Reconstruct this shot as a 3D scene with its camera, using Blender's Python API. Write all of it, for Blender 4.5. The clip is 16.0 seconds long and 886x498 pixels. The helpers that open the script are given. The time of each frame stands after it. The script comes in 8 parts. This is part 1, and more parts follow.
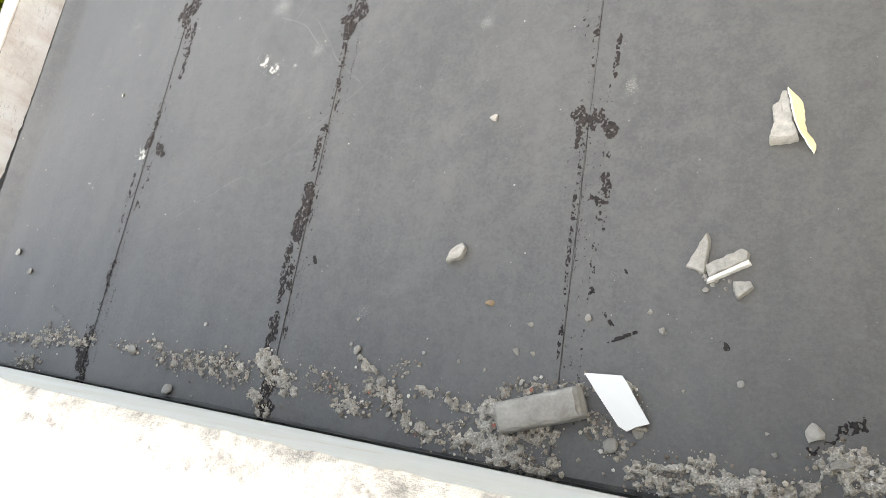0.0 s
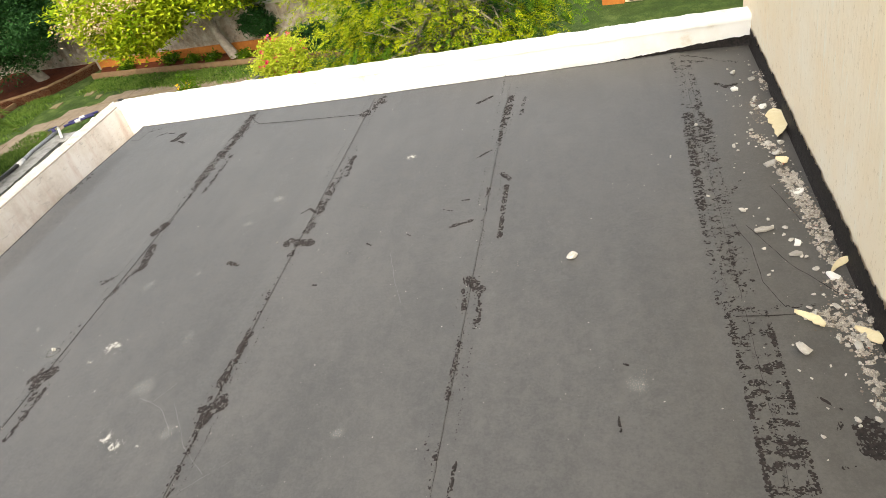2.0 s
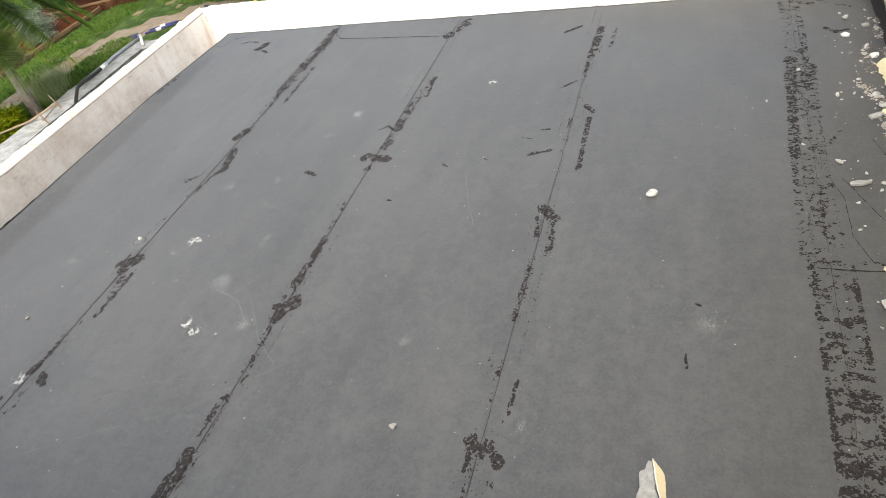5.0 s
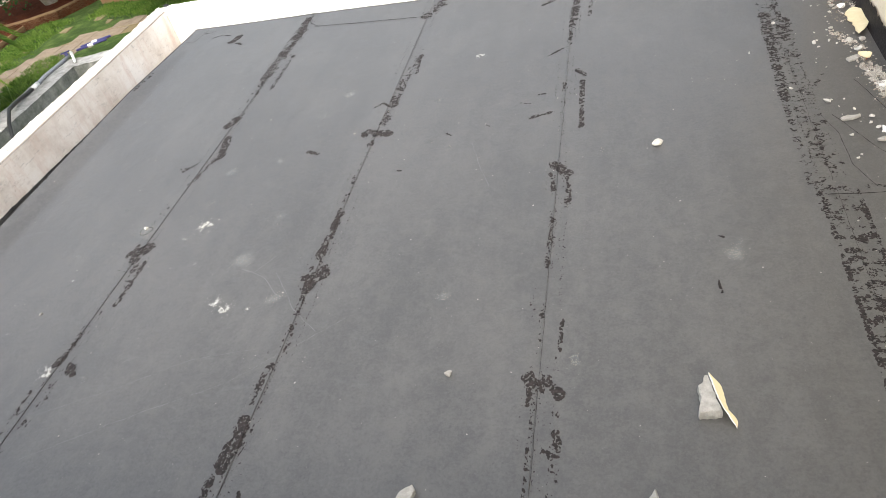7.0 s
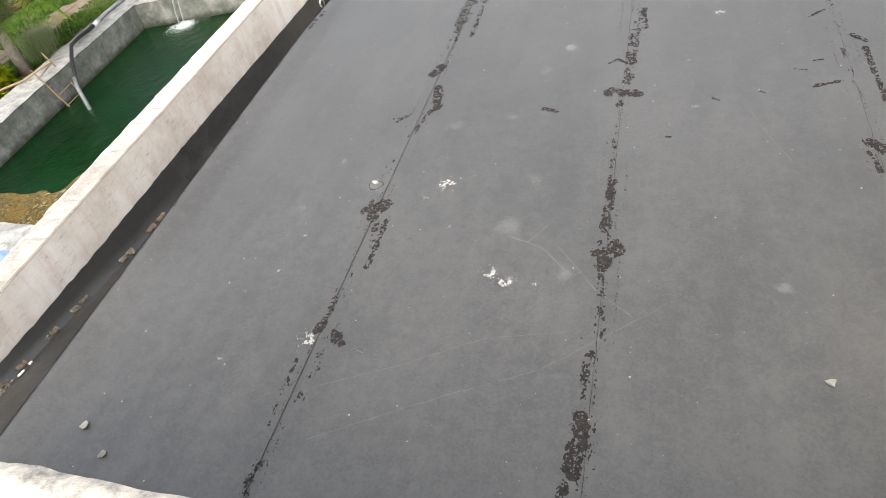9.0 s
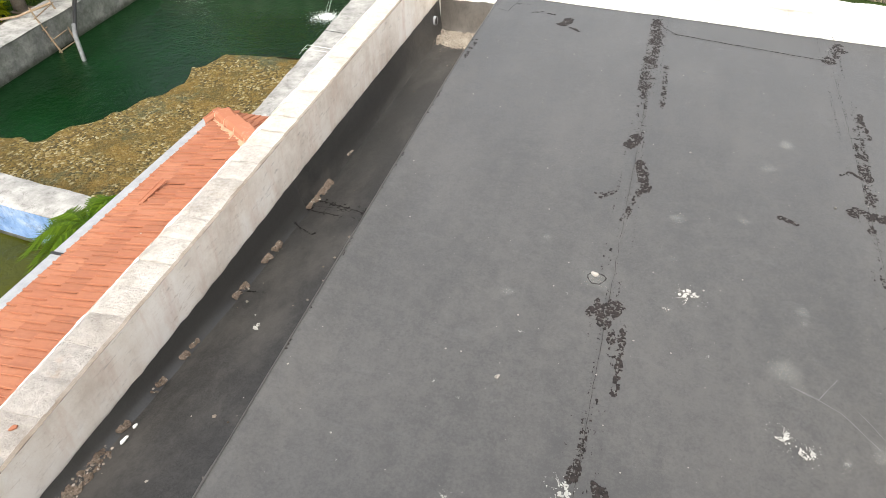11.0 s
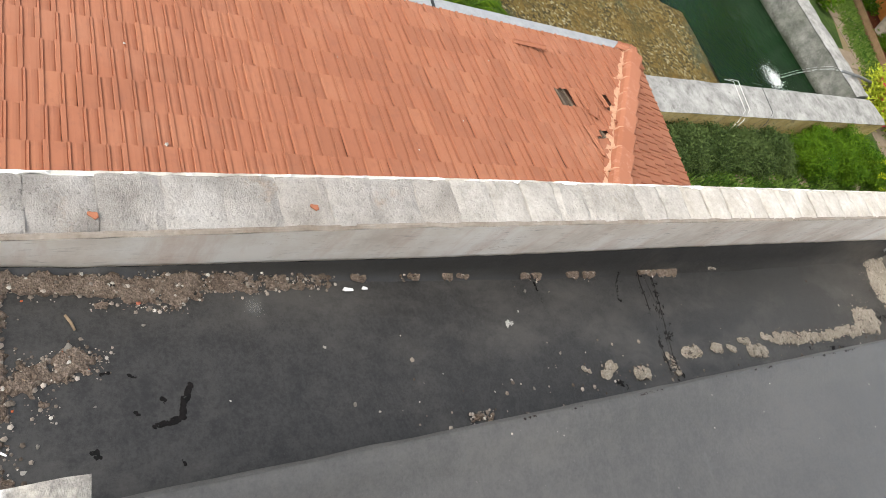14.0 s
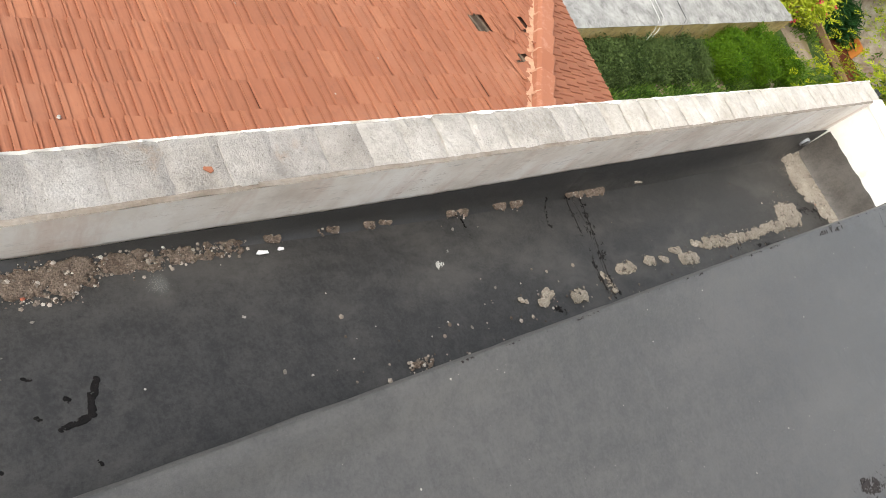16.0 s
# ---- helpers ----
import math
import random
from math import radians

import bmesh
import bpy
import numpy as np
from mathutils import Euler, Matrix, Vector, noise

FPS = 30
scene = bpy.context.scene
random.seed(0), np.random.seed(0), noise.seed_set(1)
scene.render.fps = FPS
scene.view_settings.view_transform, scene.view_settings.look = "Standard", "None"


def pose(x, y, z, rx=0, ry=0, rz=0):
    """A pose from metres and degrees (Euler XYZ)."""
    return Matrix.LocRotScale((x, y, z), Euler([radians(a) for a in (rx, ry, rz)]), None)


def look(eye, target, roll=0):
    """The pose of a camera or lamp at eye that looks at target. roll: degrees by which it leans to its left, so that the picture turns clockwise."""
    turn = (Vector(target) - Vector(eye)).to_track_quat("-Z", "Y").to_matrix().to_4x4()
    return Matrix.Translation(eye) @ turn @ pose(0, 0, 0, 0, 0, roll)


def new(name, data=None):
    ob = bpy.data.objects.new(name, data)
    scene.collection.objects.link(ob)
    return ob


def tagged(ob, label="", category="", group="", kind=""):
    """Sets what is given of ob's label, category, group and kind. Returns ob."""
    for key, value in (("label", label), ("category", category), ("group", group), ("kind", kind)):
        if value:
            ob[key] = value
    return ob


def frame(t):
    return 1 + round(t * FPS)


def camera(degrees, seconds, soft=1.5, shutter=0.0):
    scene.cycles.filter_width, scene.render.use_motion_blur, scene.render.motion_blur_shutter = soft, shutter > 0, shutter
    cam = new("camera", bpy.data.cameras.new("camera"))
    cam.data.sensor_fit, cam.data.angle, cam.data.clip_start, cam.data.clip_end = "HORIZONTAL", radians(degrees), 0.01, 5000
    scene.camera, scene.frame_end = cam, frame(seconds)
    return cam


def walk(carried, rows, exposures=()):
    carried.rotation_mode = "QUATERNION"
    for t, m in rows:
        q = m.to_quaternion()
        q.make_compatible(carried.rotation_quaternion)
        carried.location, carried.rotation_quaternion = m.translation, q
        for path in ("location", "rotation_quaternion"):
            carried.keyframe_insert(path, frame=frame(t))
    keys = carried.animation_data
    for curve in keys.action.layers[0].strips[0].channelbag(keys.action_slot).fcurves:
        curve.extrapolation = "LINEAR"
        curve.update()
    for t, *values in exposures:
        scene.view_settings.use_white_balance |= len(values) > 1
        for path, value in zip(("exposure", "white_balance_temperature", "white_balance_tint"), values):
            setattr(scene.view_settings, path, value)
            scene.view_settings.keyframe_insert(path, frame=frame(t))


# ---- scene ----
cam = camera(66.8, 16.0, 0.6)
PATH = [
    (0, (0.088, 0.019, 1.948), (-0.921, 0.603, 0.322), -56.3),
    (0.5, (0.082, -0.024, 2.016), (-0.994, 0.753, 0.519), -50.4),
    (1, (0.16, 0.014, 2.025), (-0.763, 1.154, 0.664), -36.5),
    (1.5, (0.186, -0.023, 2.079), (-0.449, 1.44, 0.872), -23.2),
    (2, (0.172, -0.064, 2.093), (-0.335, 1.517, 0.978), -17.5),
    (2.5, (0.135, -0.099, 2.087), (-0.436, 1.464, 0.979), -16.1),
    (3, (0.073, -0.135, 2.068), (-0.614, 1.347, 0.914), -14.8),
    (3.5, (0.071, -0.137, 2.073), (-0.616, 1.327, 0.896), -13.3),
    (4, (0.093, -0.129, 2.062), (-0.581, 1.335, 0.877), -14.3),
    (6.5, (0.021, -0.308, 2.064), (-0.656, 1.095, 0.809), -19.6),
    (7, (-0.242, -0.4, 2.033), (-0.78, 1.068, 0.786), -17.7),
    (7.5, (-0.487, -0.396, 2.067), (-0.983, 1.132, 0.877), -14.2),
    (8, (-0.803, -0.245, 2.038), (-1.336, 1.204, 0.767), -15.3),
    (8.5, (-1.131, -0.274, 2.02), (-1.704, 1.169, 0.759), -13.4),
    (9, (-1.525, -0.316, 2.076), (-2.128, 1.07, 0.766), -15.8),
    (11.3, (-3.062, 0.088, 2.082), (-3.474, 1.564, 0.797), 4.8),
    (11.5, (-3.184, 0.105, 2.080), (-3.604, 1.589, 0.806), 11.5),
    (12, (-3.543, 0.124, 2.038), (-4.016, 1.607, 0.783), 28.7),
    (12.5, (-3.696, 0.091, 1.973), (-4.2, 1.494, 0.64), 51.3),
    (13, (-3.724, 0.063, 1.973), (-4.353, 1.407, 0.632), 53.0),
    (13.5, (-3.727, 0.052, 1.958), (-4.411, 1.353, 0.601), 52.3),
    (14, (-3.786, 0.082, 1.889), (-4.477, 1.191, 0.376), 49.9),
    (14.5, (-3.895, 0.091, 1.813), (-4.646, 0.869, 0.13), 41.5),
    (15, (-3.904, 0.108, 1.813), (-4.667, 0.864, 0.126), 40.9),
    (15.5, (-3.876, 0.151, 1.822), (-4.558, 1.116, 0.208), 48.3),
    (16, (-3.815, 0.206, 1.844), (-4.289, 1.442, 0.345), 51.1),
]
EXPOSURES = [
    (0.0, 1.86, 6850, 6), (0.5, 1.83, 6950, 6), (1.5, 1.52, 7400, 7), (2.0, 1.37, 7450, 7), (3.0, 1.32, 7200, 7), (4.0, 1.32, 6800, 6),
    (7.0, 1.52, 6800, 8), (8.0, 1.42, 6850, 8), (9.0, 1.47, 6900, 8), (11.5, 1.27, 7000, 8), (12.5, 0.99, 6950, 9), (14.5, 0.99, 6800, 7), (16.0, 1.01, 6850, 7),
]
walk(cam, [(t, look(eye, target, roll)) for t, eye, target, roll in PATH], EXPOSURES)

# ---------------------------------------------------------------- light
world = bpy.data.worlds.new("sky")
scene.world = world
world.use_nodes = True
wn = world.node_tree
sky = wn.nodes.new("ShaderNodeTexSky")
sky.sky_type, sky.sun_disc = "NISHITA", False
SUN_EL, SUN_AZ = 52.0, 170.0          # degrees; azimuth clockwise from +y
sky.sun_elevation, sky.sun_rotation = radians(SUN_EL), radians(SUN_AZ)
sky.air_density, sky.dust_density, sky.ozone_density = 1.0, 3.0, 1.0
SKY_STRENGTH = 0.15
wn.nodes["Background"].inputs[1].default_value = SKY_STRENGTH
haze = wn.nodes.new("ShaderNodeHueSaturation")          # thin cloud whitens the sky
haze.inputs["Saturation"].default_value = 0.5
wn.links.new(sky.outputs[0], haze.inputs["Color"])
wn.links.new(haze.outputs[0], wn.nodes["Background"].inputs[0])
sun_data = bpy.data.lights.new("sun", "SUN")
sun_data.energy, sun_data.angle, sun_data.color = 0.9, radians(62), (1.0, 0.96, 0.90)
sun = new("sun", sun_data)
az, el = radians(SUN_AZ), radians(SUN_EL)
sun.matrix_world = look((0, 0, 0), (-math.sin(az) * math.cos(el), -math.cos(az) * math.cos(el), -math.sin(el)))
sun.location = (0, 0, 30)


# ---------------------------------------------------------------- materials
def lin(h):
    """Linear colour from a hex sRGB string."""
    out = []
    for i in (0, 2, 4):
        v = int(h[i:i + 2], 16) / 255
        out.append(v / 12.92 if v <= 0.04045 else ((v + 0.055) / 1.055) ** 2.4)
    return (*out, 1.0)


class Nodes:
    """A small builder for node materials that work in world metres."""

    def __init__(self, name):
        self.m = bpy.data.materials.new(name)
        self.m.use_nodes = True
        self.t = self.m.node_tree
        self.b = self.t.nodes["Principled BSDF"]
        self.geo = self.t.nodes.new("ShaderNodeNewGeometry")
        self.pos = self.geo.outputs["Position"]

    def link(self, a, b):
        self.t.links.new(a, b)

    def val(self, x):
        n = self.t.nodes.new("ShaderNodeValue")
        n.outputs[0].default_value = x
        return n.outputs[0]

    def stretch(self, sx, sy, sz):
        n = self.t.nodes.new("ShaderNodeMapping")
        n.inputs["Scale"].default_value = (sx, sy, sz)
        self.link(self.pos, n.inputs[0])
        return n.outputs[0]

    def noise(self, scale, detail=4, rough=0.6, vec=None, dist=0.0):
        n = self.t.nodes.new("ShaderNodeTexNoise")
        n.inputs["Scale"].default_value, n.inputs["Detail"].default_value = scale, detail
        n.inputs["Roughness"].default_value, n.inputs["Distortion"].default_value = rough, dist
        self.link(vec or self.pos, n.inputs["Vector"])
        return n.outputs["Fac"]

    def voro(self, scale, feature="F1", out="Distance", vec=None):
        n = self.t.nodes.new("ShaderNodeTexVoronoi")
        n.feature = feature
        n.inputs["Scale"].default_value = scale
        self.link(vec or self.pos, n.inputs["Vector"])
        return n.outputs[out]

    def ramp(self, fac, *stops):
        n = self.t.nodes.new("ShaderNodeValToRGB")
        e = n.color_ramp.elements
        while len(e) < len(stops):
            e.new(0.5)
        for k, (p, c) in zip(e, stops):
            k.position, k.color = p, (c if not isinstance(c, (int, float)) else (c, c, c, 1))
        self.link(fac, n.inputs[0])
        return n.outputs[0]

    def math(self, op, a, b=None):
        n = self.t.nodes.new("ShaderNodeMath")
        n.operation = op
        for i, v in enumerate((a, b)):
            if v is None:
                continue
            if isinstance(v, (int, float)):
                n.inputs[i].default_value = v
            else:
                self.link(v, n.inputs[i])
        return n.outputs[0]

    def mix(self, fac, a, b, mode="MIX"):
        n = self.t.nodes.new("ShaderNodeMix")
        n.data_type, n.blend_type = "RGBA", mode
        for s, v in ((n.inputs["Factor"], fac), (n.inputs["A"], a), (n.inputs["B"], b)):
            if isinstance(v, (int, float)):
                s.default_value = v
            elif isinstance(v, tuple):
                s = n.inputs[6] if s is None else s
                s.default_value = v
            else:
                self.link(v, s)
        return n.outputs["Result"]

    def mixc(self, fac, a, b, mode="MIX"):
        n = self.t.nodes.new("ShaderNodeMix")
        n.data_type, n.blend_type = "RGBA", mode
        for i, v in ((0, fac), (6, a), (7, b)):
            if isinstance(v, (int, float, tuple)):
                n.inputs[i].default_value = v
            else:
                self.link(v, n.inputs[i])
        return n.outputs[2]

    def bump(self, height, strength=0.3, dist=0.01):
        n = self.t.nodes.new("ShaderNodeBump")
        n.inputs["Strength"].default_value, n.inputs["Distance"].default_value = strength, dist
        self.link(height, n.inputs["Height"])
        self.link(n.outputs[0], self.b.inputs["Normal"])

    def done(self, colour, rough=0.8, spec=0.5, metal=0.0):
        if isinstance(colour, tuple):
            self.b.inputs["Base Color"].default_value = colour
        else:
            self.link(colour, self.b.inputs["Base Color"])
        if isinstance(rough, (int, float)):
            self.b.inputs["Roughness"].default_value = rough
        else:
            self.link(rough, self.b.inputs["Roughness"])
        self.b.inputs["Specular IOR Level"].default_value = spec
        self.b.inputs["Metallic"].default_value = metal
        return self.m


def grey(v, tint=(1, 1, 1)):
    return (v * tint[0], v * tint[1], v * tint[2], 1.0)


def plain(name, c1, c2, scale=6.0, rough=0.8, bump=0.3, bscale=60.0, spec=0.4, bdist=0.004):
    """Two tones mixed by a broad and a fine noise, with fine relief."""
    n = Nodes(name)
    f = n.math("ADD", n.math("MULTIPLY", n.noise(scale), 0.65), n.math("MULTIPLY", n.noise(scale * 7), 0.35))
    col = n.ramp(f, (0.32, c1), (0.68, c2))
    n.bump(n.noise(bscale, 5, 0.7), bump, bdist)
    return n.done(col, rough, spec)


def membrane(name, dark, light, tint=(1.05, 1.0, 0.935), stain=0.12, gloss=1.0):
    n = Nodes(name)
    broad = n.noise(0.9, 5, 0.65)
    streak = n.noise(3.0, 5, 0.6, n.stretch(3.0, 0.45, 1.0))
    fine = n.noise(80, 6, 0.85)
    blot = n.noise(16.0, 6, 0.75)
    f = n.math("ADD", n.math("ADD", n.math("MULTIPLY", broad, 0.16), n.math("MULTIPLY", streak, 0.09)),
               n.math("ADD", n.math("MULTIPLY", fine, 0.43), n.math("MULTIPLY", blot, 0.32)))
    col = n.ramp(f, (0.445, grey(dark, tint)), (0.555, grey(light, tint)))
    dust = n.ramp(n.noise(210, 2, 0.8), (0.66, 0.0), (0.76, 1.0))
    col = n.mixc(n.math("MULTIPLY", dust, 0.5), col, grey(light * 2.2, (1.0, 0.98, 0.94)))
    pit = n.ramp(n.noise(60, 3, 0.8), (0.30, 1.0), (0.37, 0.0))
    col = n.mixc(n.math("MULTIPLY", pit, 0.5), col, grey(dark * 0.5))
    scuff = n.ramp(n.noise(5, 6, 0.8, n.stretch(1.0, 2.5, 1.0)), (0.58, 0.0), (0.72, 0.35))
    col = n.mixc(scuff, col, grey(light * 1.5, (1.0, 1.0, 0.98)))
    # dust that dried where puddles stood
    tide = n.ramp(n.noise(1.7, 7, 0.72, n.stretch(1.6, 0.7, 1.0)), (0.47, 0.0), (0.60, 1.0))
    col = n.mixc(n.math("MULTIPLY", tide, stain), col, grey(light * 1.9, (1.06, 1.0, 0.92)))
    n.bump(n.math("ADD", n.noise(240, 4, 0.75), n.math("MULTIPLY", n.noise(12, 4), 1.6)), 0.35, 0.003)
    return n.done(col, n.ramp(blot, (0.3, 0.37), (0.7, 0.53)), gloss)


MEMBRANE = membrane("bitumen_membrane", 0.049, 0.083)
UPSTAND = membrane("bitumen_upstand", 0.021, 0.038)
MUDDY = membrane("muddy_membrane", 0.066, 0.115, (1.10, 1.0, 0.90), 0.4)
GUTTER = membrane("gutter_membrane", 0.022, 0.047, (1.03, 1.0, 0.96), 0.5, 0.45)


def bitumen(name, dark, light):
    n = Nodes(name)
    col = n.ramp(n.noise(60, 4), (0.35, grey(dark, (1.1, 0.98, 0.95))), (0.7, grey(light, (1.22, 0.98, 0.93))))
    n.bump(n.noise(220, 4), 0.5, 0.003)
    return n.done(col, 0.65, 0.2)


BITUMEN = bitumen("fresh_bitumen", 0.010, 0.028)
BITUMEN_DUSTY = bitumen("dusty_bitumen", 0.017, 0.040)
BITUMEN_WET = bitumen("damp_bitumen", 0.003, 0.009)


def limewash():
    """White painted plaster with rusty and grey dirt."""
    n = Nodes("limewashed_plaster")
    dirt = n.noise(2.2, 6, 0.68)
    run = n.noise(2.0, 6, 0.7, n.stretch(3.2, 3.2, 0.7))
    col = n.ramp(dirt, (0.34, lin("d2c6ba")), (0.48, lin("e6ddd3")), (0.60, lin("efe9e2")))
    col = n.mixc(n.ramp(run, (0.50, 0.0), (0.70, 0.5)), col, lin("c9ab9b"))
    flaked = n.ramp(n.noise(30, 6, 0.85, n.stretch(1.0, 0.45, 2.2)), (0.57, 0.0), (0.62, 0.55))
    col = n.mixc(n.math("MULTIPLY", flaked, n.ramp(n.noise(2.6, 4, 0.6), (0.52, 0.0), (0.62, 1.0))), col, lin("a8927f"))
    black = n.ramp(n.noise(14, 6, 0.8, n.stretch(1, 0.7, 1.6)), (0.60, 0.0), (0.74, 0.45))
    col = n.mixc(n.math("MULTIPLY", black, n.ramp(n.noise(1.4, 3), (0.48, 0.0), (0.64, 1.0))), col, lin("877a70"))
    stroke = n.ramp(n.noise(9, 5, 0.75, n.stretch(1.0, 1.0, 5.0)), (0.57, 0.0), (0.68, 0.5))
    col = n.mixc(n.math("MULTIPLY", stroke, n.ramp(n.noise(1.7, 3), (0.40, 0.0), (0.55, 1.0))), col, lin("8f8580"))
    n.bump(n.noise(40, 5, 0.7), 0.35, 0.006)
    return n.done(col, 0.9, 0.2)


LIMEWASH = limewash()


def whitewash():
    n = Nodes("fresh_white_paint")
    col = n.ramp(n.noise(2.5, 6, 0.7), (0.28, lin("e2d6c2")), (0.40, lin("f2efe8")), (0.6, lin("f8f7f4")))
    n.bump(n.noise(30, 5, 0.7), 0.3, 0.006)
    return n.done(col, 0.85, 0.25)


WHITEWASH = whitewash()


def coping():
    """Rough grey cement coping, blotched with lime."""
    n = Nodes("cement_coping")
    info = n.t.nodes.new("ShaderNodeObjectInfo")
    f = n.noise(5.0, 6, 0.72)
    col = n.ramp(f, (0.30, lin("918c87")), (0.48, lin("b3aea9")), (0.66, lin("cdc9c5")))
    col = n.mixc(n.math("MULTIPLY", info.outputs["Random"], 0.22), col, lin("b9ad9d"))
    rust = n.ramp(n.noise(7.0, 5, 0.7), (0.62, 0.0), (0.76, 0.55))
    col = n.mixc(rust, col, lin("a88f77"))
    pit = n.ramp(n.noise(70, 4, 0.8), (0.32, 1.0), (0.42, 0.0))
    col = n.mixc(n.math("MULTIPLY", pit, 0.6), col, lin("5d5954"))
    grainy = n.ramp(n.noise(230, 3, 0.9), (0.36, 0.7), (0.5, 1.05), (0.66, 1.3))
    col = n.mixc(0.5, col, n.mixc(1.0, col, grainy, "MULTIPLY"))
    n.bump(n.math("ADD", n.noise(120, 6, 0.8), n.noise(12, 4)), 0.9, 0.012)
    return n.done(col, 0.95, 0.15)


COPING = coping()


def old_cement():
    """Brown weathered cement with pale trowelled patches and pits."""
    n = Nodes("old_brown_cement")
    col = n.ramp(n.noise(7.0, 7, 0.75), (0.32, lin("857868")), (0.46, lin("aaa093")), (0.56, lin("c0b7ab")), (0.68, lin("d6d1c9")))
    ochre = n.ramp(n.noise(11, 5, 0.7), (0.55, 0.0), (0.70, 0.55))
    col = n.mixc(ochre, col, lin("8a6f4e"))
    pit = n.ramp(n.noise(90, 4, 0.85), (0.34, 1.0), (0.43, 0.0))
    col = n.mixc(n.math("MULTIPLY", pit, 0.7), col, lin("4b453e"))
    grains = n.ramp(n.noise(260, 3, 0.9), (0.36, 0.7), (0.5, 1.0), (0.66, 1.35))
    col = n.mixc(0.8, col, n.mixc(1.0, col, grains, "MULTIPLY"))
    n.bump(n.math("ADD", n.noise(130, 6, 0.85), n.math("MULTIPLY", n.noise(14, 5, 0.7), 1.6)), 1.0, 0.014)
    return n.done(col, 0.96, 0.12)


COPING_OLD = old_cement()
COPING_MID = plain("thinly_limed_cement", lin("9a948c"), lin("cfcac4"), 9, 0.95, 0.9, 70, 0.12, 0.012)
COPING_LIMED = plain("lime_washed_cement", lin("ada59a"), lin("dbd6cf"), 7, 0.95, 0.9, 55, 0.12, 0.012)


def chalky():
    """Lime splashed thickly over rough cement."""
    n = Nodes("lime_splashed_cement")
    f = n.noise(3.2, 7, 0.72, None, 0.6)
    col = n.ramp(f, (0.26, lin("a7a399")), (0.34, lin("d2c8b6")), (0.39, lin("f4f4f2")), (0.62, lin("f8f8f7")))
    # bare cement shows along the inner edge
    ax = n.t.nodes.new("ShaderNodeSeparateXYZ")
    n.link(n.pos, ax.inputs[0])
    d = n.math("SUBTRACT", n.math("MULTIPLY", n.math("ADD", ax.outputs[1], n.math("MULTIPLY", ax.outputs[0], 0.048)), -1.0), 0.036)
    wave = n.math("ADD", d, n.math("MULTIPLY", n.math("SUBTRACT", n.noise(7.0, 7, 0.75), 0.5), 0.20))
    bare = n.ramp(n.noise(16, 6, 0.75), (0.35, lin("7f7c78")), (0.50, lin("b3aea6")), (0.66, lin("d8d1c4")))
    col = n.mixc(n.ramp(wave, (0.055, 1.0), (0.095, 0.0)), col, bare)
    n.bump(n.math("ADD", n.noise(26, 6, 0.8), n.math("MULTIPLY", f, 2.0)), 0.5, 0.02)
    return n.done(col, 0.95, 0.1)


CHALKY = chalky()
ARRIS = plain("rusty_plaster_edge", lin("7d7165"), lin("a39b92"), 9, 0.95, 0.8, 50, 0.1, 0.008)


def cream():
    """Cream wall paint over combed plaster."""
    n = Nodes("cream_textured_plaster")
    comb = n.noise(7.0, 6, 0.75, n.stretch(3.0, 3.0, 0.35))
    col = n.ramp(n.noise(1.8, 5), (0.3, lin("fbe4c2")), (0.7, lin("fdefd8")))
    col = n.mixc(n.ramp(comb, (0.56, 0.0), (0.68, 0.7)), col, lin("fbf4e2"))
    fleck = n.ramp(n.noise(38, 4, 0.8, n.stretch(1.6, 1.6, 0.5)), (0.33, 0.6), (0.42, 0.0))
    col = n.mixc(fleck, col, lin("cdb58c"))
    n.bump(comb, 0.7, 0.012)
    return n.done(col, 0.85, 0.25)


CREAM = cream()
CREAM_FLAKE = plain("cream_paint_flake", lin("e0cfa2"), lin("ecdfbd"), 12, 0.7, 0.2, 40)
MORTAR = plain("grey_mortar", lin("8d8983"), lin("b6b2ab"), 14, 0.95, 0.9, 90, 0.1, 0.008)
CHALK = plain("white_chalk", lin("b3afa7"), lin("dad6cf"), 30, 0.95, 0.8, 90, 0.1, 0.006)
MORTAR_DULL = plain("dull_grey_mortar", lin("69655f"), lin("928e87"), 14, 0.95, 0.9, 90, 0.1, 0.008)
PALE_STONE = plain("pale_stone", lin("99948d"), lin("c2beb7"), 14, 0.9, 0.7, 90, 0.15, 0.006)


def sand_mat(name, a, b):
    """Loose mortar sand: every grain its own shade."""
    n = Nodes(name)
    f = n.math("ADD", n.math("MULTIPLY", n.noise(30, 5, 0.75), 0.6), n.math("MULTIPLY", n.noise(6, 4), 0.4))
    col = n.ramp(f, (0.35, a), (0.65, b))
    grains = n.ramp(n.voro(230, "F1", "Color"), (0.25, 0.6), (0.5, 1.0), (0.72, 1.2), (0.85, 1.7))
    col = n.mixc(0.6, col, n.mixc(1.0, col, grains, "MULTIPLY"))
    n.bump(n.math("ADD", n.noise(170, 4, 0.8), n.voro(230)), 1.0, 0.006)
    return n.done(col, 0.97, 0.1)


